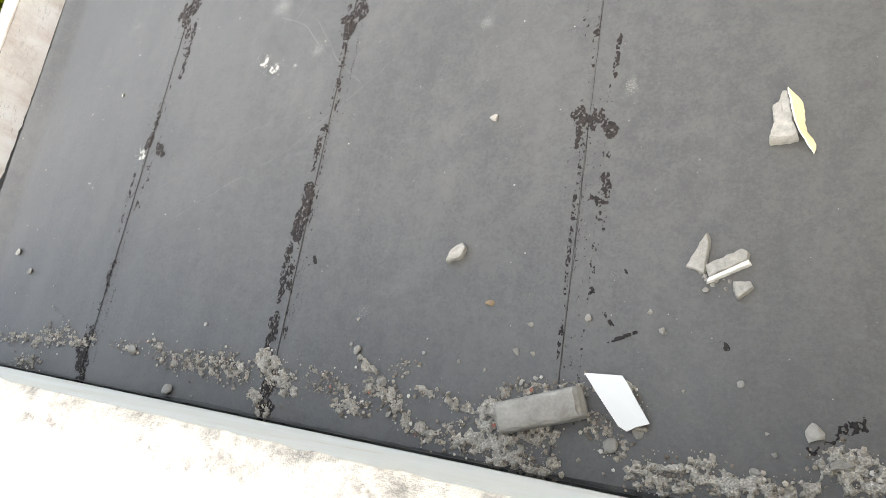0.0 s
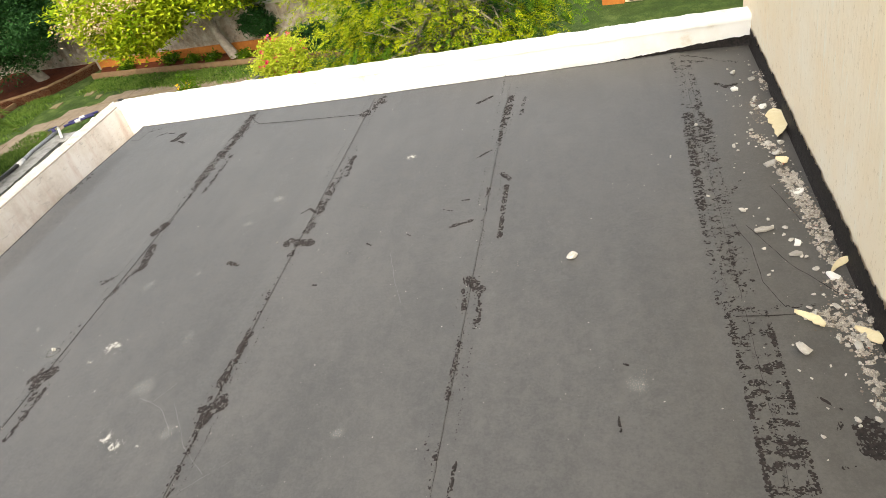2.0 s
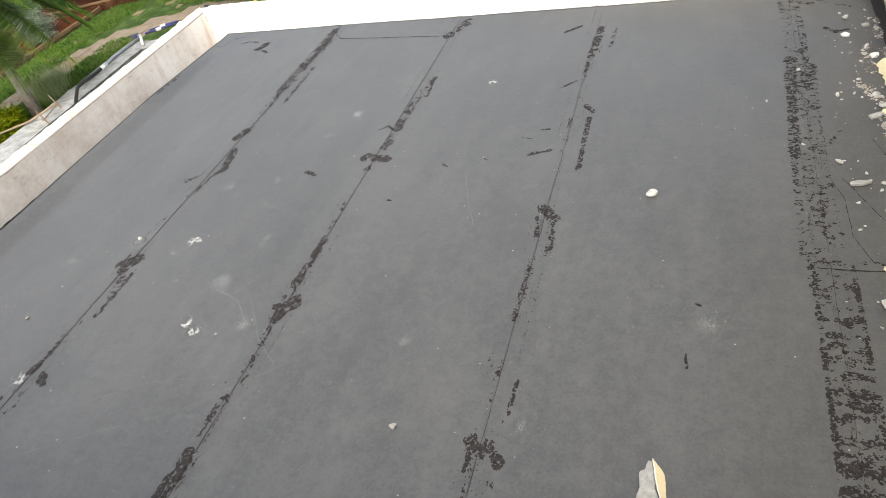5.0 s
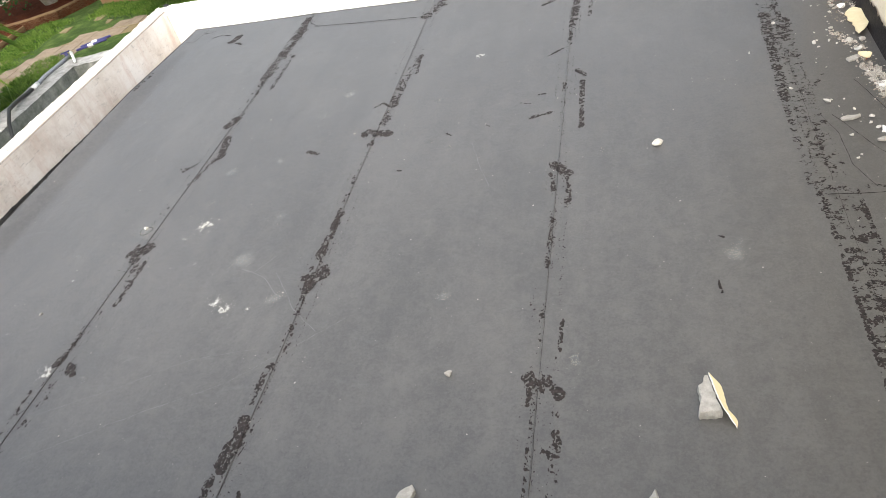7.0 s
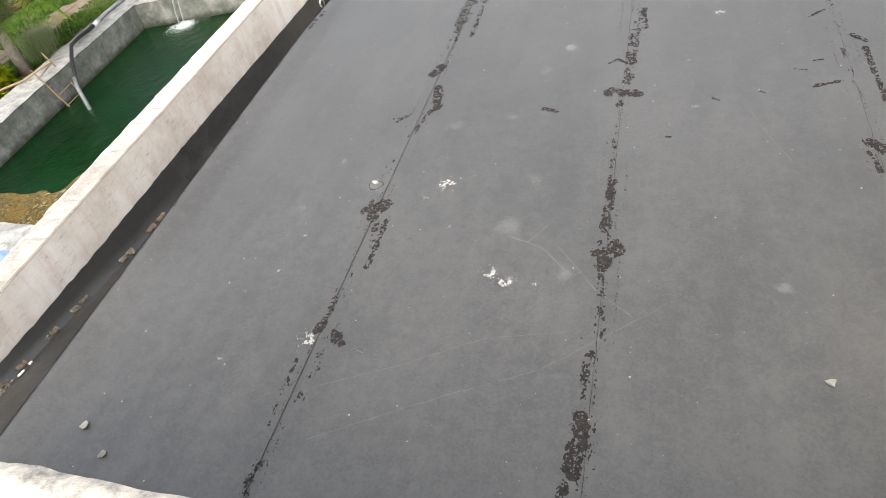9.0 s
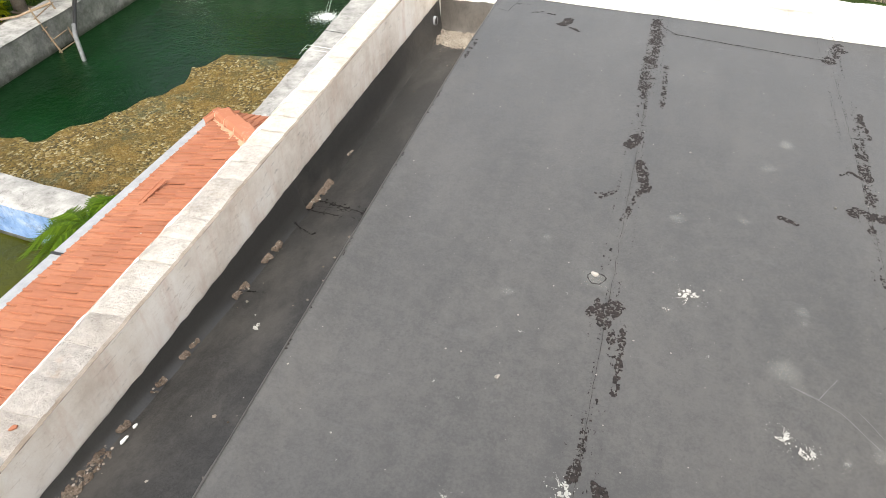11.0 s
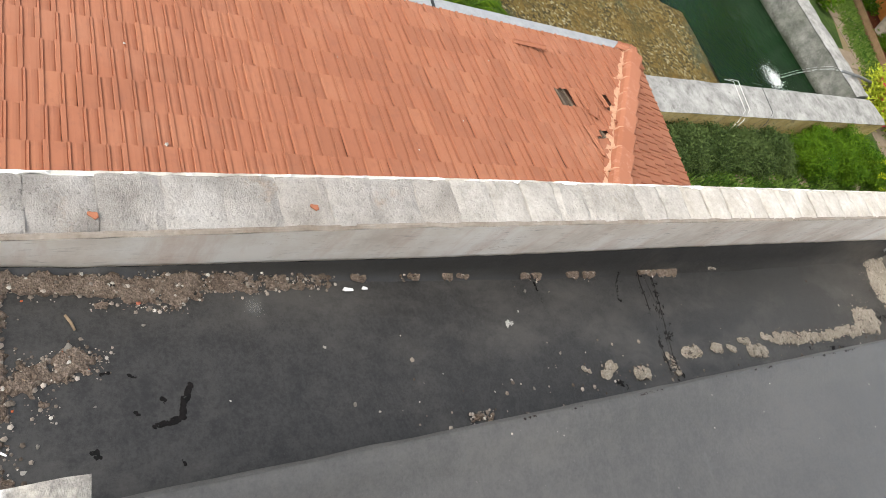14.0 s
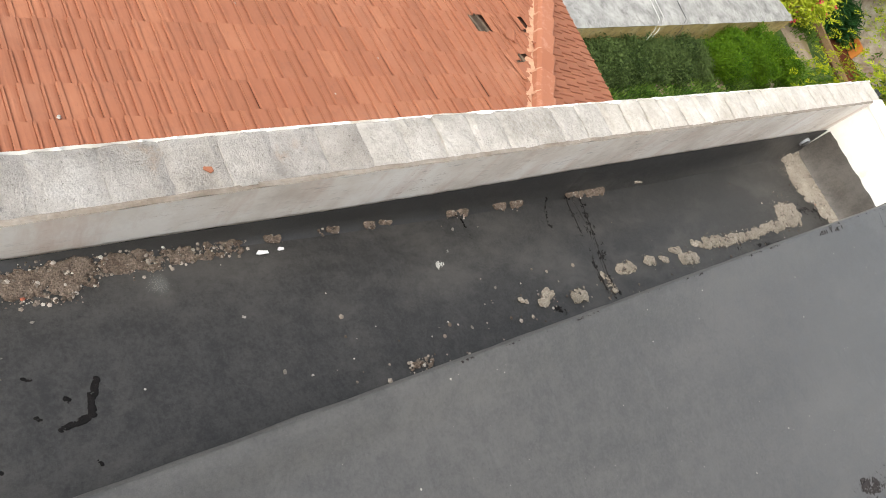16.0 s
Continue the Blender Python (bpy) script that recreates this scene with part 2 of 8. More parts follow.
SAND = sand_mat("mortar_sand", lin("685a50"), lin("938579"))
SAND_DRY = sand_mat("dry_mortar_sand", lin("978e82"), lin("bfb7ab"))
SAND_PALE = sand_mat("pale_mortar_sand", lin("b7afa4"), lin("dcd6cd"))
GUANO = plain("white_dropping", lin("9c9c97"), lin("d0d0cb"), 50, 0.9, 0.4, 120, 0.1)
CERAMIC = plain("white_ceramic", lin("eeeeee"), lin("f6f6f5"), 4, 0.25, 0.02, 40, 0.5)
BRICK_RED = plain("broken_brick", lin("a9563a"), lin("c4714f"), 20, 0.95, 0.7, 90, 0.1)
WOOD = plain("weathered_wood", lin("7d6b55"), lin("a3907a"), 20, 0.85, 0.4, 60, 0.2)
DRYLEAF = plain("dead_leaf", lin("6d4630"), lin("96654a"), 20, 0.8, 0.3, 60, 0.2)
GREENLEAF = plain("fallen_green_leaf", lin("2f4f24"), lin("47703a"), 20, 0.5, 0.2, 60, 0.4)
PIPE_BLACK = plain("black_plastic_pipe", grey(0.012), grey(0.03), 8, 0.4, 0.05, 40, 0.5)
PIPE_WHITE = plain("white_plastic_pipe", lin("d8d8d4"), lin("ececea"), 8, 0.4, 0.05, 40, 0.5)
PIPE_GREY = plain("grey_plastic_pipe", lin("8d9094"), lin("a8abae"), 8, 0.45, 0.05, 40, 0.5)
PIPE_DULL = plain("dull_grey_pipe", lin("5f6163"), lin("7d7f80"), 8, 0.5, 0.05, 40, 0.4)
PIPE_BLUE = plain("dark_blue_pipe", lin("2c2b55"), lin("43417a"), 8, 0.4, 0.05, 40, 0.5)


def pale_spot(name, colour, strength):
    """A lime bloom that thins out to its rim."""
    n = Nodes(name)
    at = n.t.nodes.new("ShaderNodeAttribute")
    at.attribute_name = "cover"
    fac = n.math("MULTIPLY", at.outputs["Fac"], n.ramp(n.noise(22, 4, 0.55), (0.25, 0.45), (0.70, 1.0)))
    fac = n.math("MULTIPLY", fac, strength)
    clear = n.t.nodes.new("ShaderNodeBsdfTransparent")
    mixer = n.t.nodes.new("ShaderNodeMixShader")
    n.done(colour, 0.9, 0.1)
    n.link(fac, mixer.inputs[0])
    n.link(clear.outputs[0], mixer.inputs[1])
    n.link(n.b.outputs[0], mixer.inputs[2])
    n.link(mixer.outputs[0], n.t.nodes["Material Output"].inputs[0])
    return n.m




def grit_mat(name, *shades):
    """Mixed grains: each one its own shade, a few of red brick."""
    n = Nodes(name)
    col = n.ramp(n.geo.outputs["Random Per Island"], *zip((0.0, 0.4, 0.75, 0.9, 0.985, 1.0), [lin(c) for c in shades]))
    return n.done(col, 0.95, 0.1)


GRIT = grit_mat("mixed_grit", "4e463f", "7d746b", "9a9187", "b5ada3", "cbc7bf", "a5583e")
GRIT_PALE = grit_mat("pale_grit", "6a6159", "958b80", "b0a79c", "cdc5ba", "e0dcd5", "a5583e")
SCUFF = plain("scuffed_membrane", grey(0.17), grey(0.24), 30, 0.9, 0.2, 100, 0.1)
LIME_BLOOM = pale_spot("lime_bloom", lin("c4c6c2"), 0.14)


def tile_mat():
    n = Nodes("terracotta")
    info = n.t.nodes.new("ShaderNodeObjectInfo")
    r = n.math("ADD", info.outputs["Random"], n.geo.outputs["Random Per Island"])
    r = n.math("FRACT", r)
    col = n.ramp(r, (0.0, lin("99644d")), (0.4, lin("a06850")), (0.8, lin("a36b52")), (1.0, lin("a87056")))
    col = n.mixc(n.ramp(n.noise(6, 6, 0.7), (0.52, 0.0), (0.74, 0.5)), col, lin("855a4b"))
    col = n.mixc(n.ramp(n.noise(0.9, 4, 0.6), (0.50, 0.0), (0.70, 0.35)), col, lin("b28068"))
    black = n.ramp(n.noise(9, 6, 0.8, n.stretch(0.5, 3.0, 1.0)), (0.58, 0.0), (0.72, 0.55))
    col = n.mixc(black, col, lin("6b4f44"))
    moss = n.ramp(n.noise(120, 3, 0.8), (0.66, 0.0), (0.74, 0.4))
    col = n.mixc(moss, col, lin("80604f"))
    n.bump(n.noise(70, 5, 0.7), 0.3, 0.004)
    return n.done(col, 0.85, 0.2)


TILE = tile_mat()


def concrete(name, a, b, c, green=0.0, tide=False):
    n = Nodes(name)
    f = n.noise(1.6, 7, 0.72)
    col = n.ramp(f, (0.32, lin(a)), (0.5, lin(b)), (0.66, lin(c)))
    st = n.ramp(n.noise(4.0, 6, 0.8), (0.52, 0.0), (0.64, 0.7))
    col = n.mixc(n.math("MULTIPLY", st, 0.7), col, lin("55534f"))
    if green:
        col = n.mixc(n.math("MULTIPLY", n.ramp(n.noise(1.1, 5), (0.42, 0.0), (0.6, 1.0)), green), col, lin("4c5440"))
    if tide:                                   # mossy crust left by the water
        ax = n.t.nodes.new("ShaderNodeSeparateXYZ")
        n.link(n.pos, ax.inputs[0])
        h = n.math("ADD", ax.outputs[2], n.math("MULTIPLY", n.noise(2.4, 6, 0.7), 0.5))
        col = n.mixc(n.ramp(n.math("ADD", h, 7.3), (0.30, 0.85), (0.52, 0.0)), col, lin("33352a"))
    n.bump(n.noise(18, 6, 0.75), 0.5, 0.02)
    return n.done(col, 0.92, 0.2)


TANK_TOP = concrete("pond_wall_cement", "7c7c79", "9f9e9b", "b8b7b4")
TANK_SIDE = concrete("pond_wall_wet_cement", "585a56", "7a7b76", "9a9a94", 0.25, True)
TANK_OUT = concrete("pond_wall_yellow_paint", "b29a62", "c9b077", "d8c694")
TANK_BLUE = concrete("blue_painted_cement", "5d7fae", "7c9cc8", "a9bcd6")


def water(name, deep, shallow):
    n = Nodes(name)
    n.bump(n.math("ADD", n.noise(2.2, 4, 0.6), n.math("MULTIPLY", n.noise(8, 3), 0.4)), 0.4, 0.12)
    col = n.ramp(n.noise(0.25, 3), (0.35, deep), (0.65, shallow))
    return n.done(col, 0.06, 0.13)


WATER = water("green_pond_water", (0.001, 0.013, 0.003, 1), (0.002, 0.025, 0.005, 1))
WATER_YELLOW = water("murky_pool_water", (0.038, 0.042, 0.004, 1), (0.066, 0.070, 0.009, 1))


def foam():
    n = Nodes("white_water")
    n.bump(n.noise(14, 6), 0.8, 0.05)
    return n.done(n.ramp(n.noise(9, 6, 0.8), (0.4, lin("a9b5b4")), (0.6, lin("f2f5f5"))), 0.35, 0.5)


FOAM = foam()


def algae():
    n = Nodes("algae_mat")
    f = n.noise(1.2, 8, 0.78)
    col = n.ramp(f, (0.30, lin("3b4120")), (0.44, lin("635429")), (0.56, lin("7c632c")), (0.70, lin("8d784a")))
    cell = n.voro(2.6, "DISTANCE_TO_EDGE")
    crack = n.math("MULTIPLY", n.ramp(cell, (0.0, 0.8), (0.05, 0.0)), n.ramp(n.noise(1.1, 3), (0.45, 0.0), (0.55, 1.0)))
    col = n.mixc(crack, col, lin("2f3018"))
    # pebbly, half-dried stretches between the smooth ones
    lump = n.ramp(n.voro(15.0, "F1", "Color"), (0.2, lin("3a361f")), (0.5, lin("75612f")), (0.72, lin("8c7b4a")), (0.88, lin("b9b294")))
    col = n.mixc(n.ramp(n.noise(0.55, 4, 0.6), (0.42, 0.15), (0.54, 0.85)), col, lump)
    speck = n.ramp(n.noise(26, 5, 0.9), (0.60, 0.0), (0.70, 0.8))
    col = n.mixc(speck, col, lin("bdb69c"))
    dark = n.ramp(n.noise(0.45, 6, 0.75), (0.54, 0.0), (0.64, 0.7))
    col = n.mixc(dark, col, lin("46533f"))
    n.bump(n.math("ADD", n.noise(9, 7, 0.8), n.math("MULTIPLY", n.voro(15.0), -0.5)), 1.0, 0.08)
    return n.done(col, 0.8, 0.3)


ALGAE = algae()


def grass():
    n = Nodes("lawn")
    f = n.math("ADD", n.math("MULTIPLY", n.noise(1.2, 5, 0.7), 0.6), n.math("MULTIPLY", n.noise(14, 5, 0.8), 0.4))
    col = n.ramp(f, (0.32, lin("2e3f1e")), (0.5, lin("425828")), (0.66, lin("6b7c45")))
    n.bump(n.noise(30, 6, 0.85), 1.0, 0.06)
    return n.done(col, 0.9, 0.2)


GRASS = grass()
SOIL = plain("red_soil", lin("452317"), lin("6c3a25"), 1.6, 0.97, 0.9, 12, 0.1, 0.04)
PATH = plain("stone_path", lin("7a6d5e"), lin("9b8c7b"), 2.5, 0.92, 0.6, 20, 0.2, 0.015)
STEP = plain("mossy_stepping_stone", lin("6f6650"), lin("938669"), 2.5, 0.93, 0.6, 20, 0.15, 0.015)
KERB = plain("kerb_brick", lin("755c45"), lin("957a5d"), 3.0, 0.9, 0.5, 20, 0.2, 0.015)
ORANGE = plain("soil_stained_orange_paint", lin("a65f30"), lin("d48c40"), 0.8, 0.85, 0.4, 14, 0.25, 0.012)
BOUNDARY = concrete("weathered_boundary_wall", "83705e", "a39788", "bfb8ac")
FLAG = plain("grey_flagstone", lin("8f8a7f"), lin("c0bbb0"), 1.4, 0.9, 0.6, 10, 0.2, 0.02)
RUBBLE = plain("rubble_stone", lin("676055"), lin("8f8779"), 3.0, 0.93, 0.8, 25, 0.15, 0.02)
BARK = plain("bark", lin("7d7268"), lin("b3a99c"), 5.0, 0.93, 0.9, 30, 0.15, 0.02)


def leaf(name, a, b, c):
    n = Nodes(name)
    r = n.geo.outputs["Random Per Island"]
    col = n.ramp(r, (0.0, lin(a)), (0.5, lin(b)), (1.0, lin(c)))
    col = n.mixc(n.ramp(n.noise(0.8, 3), (0.4, 0.0), (0.6, 0.5)), col, lin(c))
    n.b.inputs["Transmission Weight"].default_value = 0.0
    n.b.inputs["Subsurface Weight"].default_value = 0.0
    back = n.t.nodes.new("ShaderNodeBsdfTranslucent")
    n.link(col, back.inputs[0])
    mixer = n.t.nodes.new("ShaderNodeMixShader")
    mixer.inputs[0].default_value = 0.22
    n.done(col, 0.6, 0.12)
    n.link(n.b.outputs[0], mixer.inputs[1])
    n.link(back.outputs[0], mixer.inputs[2])
    n.link(mixer.outputs[0], n.t.nodes["Material Output"].inputs[0])
    return n.m


LEAF_BRIGHT = leaf("bright_leaves", "4a680a", "7f9612", "b4b626")
LEAF_LIME = leaf("lime_green_leaves", "5a8412", "8ca91e", "c2c838")
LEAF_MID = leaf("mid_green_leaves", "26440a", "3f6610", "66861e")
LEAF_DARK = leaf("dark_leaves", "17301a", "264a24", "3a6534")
LEAF_HEDGE = leaf("hedge_leaves", "27361a", "3d5026", "5f7040")
# palm greens darkened so that the leaf colour itself carries shade
LEAF_EAVE = leaf("shaded_palm_leaves", "1e3807", "36540c", "5c741a")
LEAF_SILVER = leaf("silvery_leaves", "4d5a48", "74806c", "9aa592")
LEAF_YELLOW = leaf("yellow_green_leaves", "7f941e", "a9b82c", "ccd252")
FLOWER_PINK = leaf("pink_petals", "c41b4c", "e33a63", "f06a86")
FLOWER_YELLOW = leaf("yellow_petals", "d9a90e", "f0c81c", "f7dd55")
LEAF_PALM = leaf("palm_leaves", "274511", "45651c", "728a34")
BLOSSOM = leaf("pale_blossom", "b98f70", "d8b393", "ead2b4")
GRASS_BLADE = leaf("grass_blades", "33511c", "4c6f27", "7b9245")
PLUME = leaf("grass_plumes", "5d7a34", "88a055", "c3c9a0")


# ---------------------------------------------------------------- helpers for meshes
def mesh_of(name, verts, faces, material, smooth=False):
    me = bpy.data.meshes.new(name)
    me.from_pydata([tuple(v) for v in verts], [], faces)
    me.materials.append(material)
    if smooth:
        me.polygons.foreach_set("use_smooth", [True] * len(me.polygons))
    me.update()
    return me


def from_bm(name, bm, material, smooth=False):
    me = bpy.data.meshes.new(name)
    bm.normal_update()
    bm.to_mesh(me)
    bm.free()
    me.materials.append(material)
    if smooth:
        me.polygons.foreach_set("use_smooth", [True] * len(me.polygons))
    return me


def thing(name, me, label, category, group="", kind="", at=None):
    ob = new(name, me)
    if at is not None:
        ob.matrix_basis = at
    return tagged(ob, label, category, group, kind)


def piece(name, me, parent, at=None, label=""):
    ob = new(name, me)
    ob.parent = parent
    if at is not None:
        ob.matrix_basis = at
    return tagged(ob, label)


def rnd(a, b):
    return random.uniform(a, b)


def prism(outline, z0, z1):
    """Vertices and faces of an upright prism; z0 and z1 are numbers or functions of x, y."""
    f0 = z0 if callable(z0) else (lambda x, y: z0)
    f1 = z1 if callable(z1) else (lambda x, y: z1)
    n = len(outline)
    v = [(x, y, f0(x, y)) for x, y in outline] + [(x, y, f1(x, y)) for x, y in outline]
    f = [tuple(range(n - 1, -1, -1)), tuple(range(n, 2 * n))]
    f += [(i, (i + 1) % n, n + (i + 1) % n, n + i) for i in range(n)]
    return v, f


def box(x0, x1, y0, y1, z0, z1):
    return prism([(x0, y0), (x1, y0), (x1, y1), (x0, y1)], z0, z1)


def join(parts):
    verts, faces = [], []
    for v, f in parts:
        k = len(verts)
        verts += list(v)
        faces += [tuple(i + k for i in q) for q in f]
    return verts, faces


def tube(path, radii, sides=8):
    """A tube along a path of points, with a radius at each."""
    verts, faces = [], []
    pts = [Vector(p) for p in path]
    for i, p in enumerate(pts):
        d = (pts[min(i + 1, len(pts) - 1)] - pts[max(i - 1, 0)]).normalized()
        a = d.orthogonal().normalized()
        if i and a.dot(last) < 0.0:
            a = -a
        if i:
            a = (last - d * last.dot(d)).normalized()
        last = a
        b = d.cross(a)
        r = radii[i] if isinstance(radii, (list, tuple)) else radii
        verts += [p + (a * math.cos(2 * math.pi * k / sides) + b * math.sin(2 * math.pi * k / sides)) * r for k in range(sides)]
    for i in range(len(pts) - 1):
        for k in range(sides):
            q, w = i * sides, (i + 1) * sides
            faces.append((q + k, q + (k + 1) % sides, w + (k + 1) % sides, w + k))
    faces += [tuple(range(sides - 1, -1, -1)), tuple(range((len(pts) - 1) * sides, len(pts) * sides))]
    return verts, faces


def sheet(fx0, fx1, y0, y1, top, nx, ny, depth):
    """A grid between two side lines x = fx(y), with its rim turned down by depth."""
    verts, faces = [], []
    for j in range(ny + 1):
        y = y0 + (y1 - y0) * j / ny if not callable(y1) else None
        for i in range(nx + 1):
            if callable(y1):
                s = i / nx
                x = fx0(0) + (fx1(0) - fx0(0)) * s
                yy = y0 + (y1(x) - y0) * j / ny
                x = fx0(yy) + (fx1(yy) - fx0(yy)) * s
            else:
                yy = y
                x = fx0(yy) + (fx1(yy) - fx0(yy)) * i / nx
            verts.append((x, yy, top(x, yy)))
    w = nx + 1
    for j in range(ny):
        for i in range(nx):
            faces.append((j * w + i, j * w + i + 1, (j + 1) * w + i + 1, (j + 1) * w + i))
    ring = [i for i in range(w)] + [j * w + nx for j in range(1, ny + 1)] + [ny * w + i for i in range(nx - 1, -1, -1)] + [j * w for j in range(ny - 1, 0, -1)]
    k, m = len(verts), len(ring)
    verts += [verts[i] for i in ring]
    verts += [(verts[i][0], verts[i][1], verts[i][2] - depth) for i in ring]
    faces += [(k + (a + 1) % m, k + a, k + m + a, k + m + (a + 1) % m) for a in range(m)]
    return verts, faces


# ---------------------------------------------------------------- the plan of the roof
def slab_z(x, y):
    return -0.0382 * x + 0.0074 * y - 0.0257


def left_edge(y):
    return -3.955 - 0.0115 * y


def slab_far(x):
    return 5.29 + (x + 4.025) * (5.06 - 5.29) / (1.28 + 4.025)


def cream_x(y):
    return 1.28 + (y - 5.06) * 0.055


def tall_y(x):
    """Inner face of the tall near wall."""
    return -0.036 - 0.048 * x


def lp_in(y):
    """Inner face of the long left parapet."""
    return -4.613 - 0.0272 * y


def lp_out(y):
    return lp_in(y) - 0.185


def far_in(x):
    """Inner face of the far parapet."""
    return 6.06 + (x + 4.78) * (5.035 - 6.06) / (1.30 + 4.78)


def far_out(x):
    return far_in(x) + 0.19


def gut_z(x, y):
    z = float(np.interp(y, (-0.3, 0, 1, 2, 3, 4, 5, 6.2), (0.03, 0.0, -0.14, -0.25, -0.335, -0.39, -0.42, -0.475)))
    return z + 0.09 * (x + 4.42)


def fgut_z(x):
    """Floor of the wedge-shaped gutter behind the slab."""
    return -0.47 + (x + 4.7) * (0.44 / 6.0)


PARAPET_TOP = 0.17
RIM = 0.046          # the membrane rides up over the slab's left edge
TALL_TOP = 1.15
SEAMS = (lambda y: -2.878 + 0.0165 * y, lambda y: -1.762 + 0.0195 * y, lambda y: -0.652 + 0.030 * y, lambda y: 0.545 + 0.045 * y)


def wrinkle(x, y):
    p = Vector((x * 1.3, y * 0.5, 0.0))
    return 0.004 * noise.noise(p) + 0.0012 * noise.noise(Vector((x * 9, y * 4, 3.0)))


def top_z(x, y):
    """Upper side of the membrane, with the laps at the seams."""
    z = slab_z(x, y) + 0.004 + wrinkle(x, y)
    e = x - left_edge(y)
    if e < 0.16:
        s = 1 - max(0.0, e) / 0.16
        z += RIM * s * s * (3 - 2 * s) * max(0.0, min(1.0, (5.2 - y) / 1.2))
    for s in SEAMS:
        d = s(y) - x
        if 0 <= d < 0.11:
            z += 0.0028 * (1 - max(0.0, (d - 0.06) / 0.05))
    return z


# slab
outline = [(left_edge(-0.45), -0.45), (cream_x(-0.45) + 0.1, -0.45), (1.38, slab_far(1.28)), (left_edge(5.29), 5.29)]
slab = thing("floor", mesh_of("floor", *prism(outline, -0.8, lambda x, y: slab_z(x, y) - 0.008), MEMBRANE),
             "raised roof slab under grey bitumen sheets", "roof", kind="structure")
sides = [left_edge, *SEAMS, cream_x]
for i in range(5):
    a, b = sides[i], sides[i + 1]
    lo = (lambda y, a=a: a(y) + 0.0005) if i else (lambda y: left_edge(y) - 0.008)
    v, f = sheet(lo, b, -0.4, slab_far, top_z, 44, 70, 0.0035 if i else 0.05)
    piece("membrane_sheet", mesh_of("membrane_sheet", v, f, MEMBRANE, True), slab)
# the left sheet turned down over the slab's edge, with a ragged welt
v, f = [], []
n = 120
for j in range(n + 1):
    y = -0.4 + (5.29 + 0.4) * j / n
    x = left_edge(y)
    zt = top_z(x, y)
    w = 0.004 * noise.noise(Vector((y * 6, 0, 5)))
    v += [(x - 0.004, y, zt + 0.004), (x - 0.014 + w, y, zt - 0.004), (x - 0.018 + w, y, zt - 0.05), (x - 0.016, y, gut_z(x, y) - 0.05)]
for j in range(n):
    for k in range(3):
        f.append((j * 4 + k, j * 4 + k + 1, (j + 1) * 4 + k + 1, (j + 1) * 4 + k))
piece("turned_edge", mesh_of("turned_edge", v, f, MEMBRANE, True), slab)
# the same along the far edge
v, f = [], []
for j in range(n + 1):
    x = -4.04 + (1.28 + 4.04) * j / n
    y = slab_far(x)
    zt = top_z(x, y - 0.01)
    v += [(x, y - 0.004, zt + 0.003), (x, y + 0.016, zt - 0.006), (x, y + 0.018, min(zt - 0.02, fgut_z(x) - 0.02))]
for j in range(n):
    for k in range(2):
        f.append((j * 3 + k, (j + 1) * 3 + k, (j + 1) * 3 + k + 1, j * 3 + k + 1))
piece("turned_edge", mesh_of("turned_edge", v, f, MEMBRANE, True), slab)

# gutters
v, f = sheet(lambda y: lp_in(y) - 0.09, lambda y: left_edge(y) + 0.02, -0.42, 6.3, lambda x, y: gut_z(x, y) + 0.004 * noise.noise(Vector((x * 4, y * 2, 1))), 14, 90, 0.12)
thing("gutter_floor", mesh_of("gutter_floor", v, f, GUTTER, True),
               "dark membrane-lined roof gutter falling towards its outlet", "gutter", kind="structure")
v, f = [], []
nx, ny = 50, 6
for j in range(ny + 1):
    for i in range(nx + 1):
        x = -4.06 + (1.36 + 4.06) * i / nx
        y = slab_far(x) - 0.03 + (far_in(x) + 0.02 - slab_far(x) + 0.03) * j / ny
        v.append((x, y, fgut_z(x)))
for j in range(ny):
    for i in range(nx):
        f.append((j * (nx + 1) + i, j * (nx + 1) + i + 1, (j + 1) * (nx + 1) + i + 1, (j + 1) * (nx + 1) + i))
thing("gutter_floor", mesh_of("gutter_floor", v, f, MUDDY, True), "dark membrane-lined gutter behind the roof slab", "gutter", kind="structure")


# ---------------------------------------------------------------- parapets
def rough_face(pts_lo, pts_hi, amp, seed, cols, rows, normal):
    """A gently uneven wall face between a lower and an upper line."""
    v, f = [], []
    for j in range(rows + 1):
        s = j / rows
        for i in range(cols + 1):
            u = i / cols
            a, b = pts_lo(u), pts_hi(u)
            p = a.lerp(b, s)
            d = amp * noise.fractal(Vector((p.x * 6, p.y * 6, p.z * 6 + seed)), 1.0, 2.0, 4)
            v.append(p + normal * d)
    for j in range(rows):
        for i in range(cols):
            q = j * (cols + 1) + i
            f.append((q, q + 1, q + cols + 2, q + cols + 1))
    return v, f


def lp_dark(y):
    """Top of the membrane upstand on the left parapet."""
    return max(-0.035 - 0.027 * y - 0.022 * math.exp(-(y - 1.7) ** 2), gut_z(lp_in(y), y) + 0.012)


def cop(y):
    """How far the coping's inner edge stands back from the wall line."""
    return -0.019 + 0.016 * max(0.0, min(1.0, 1 - y / 1.2))


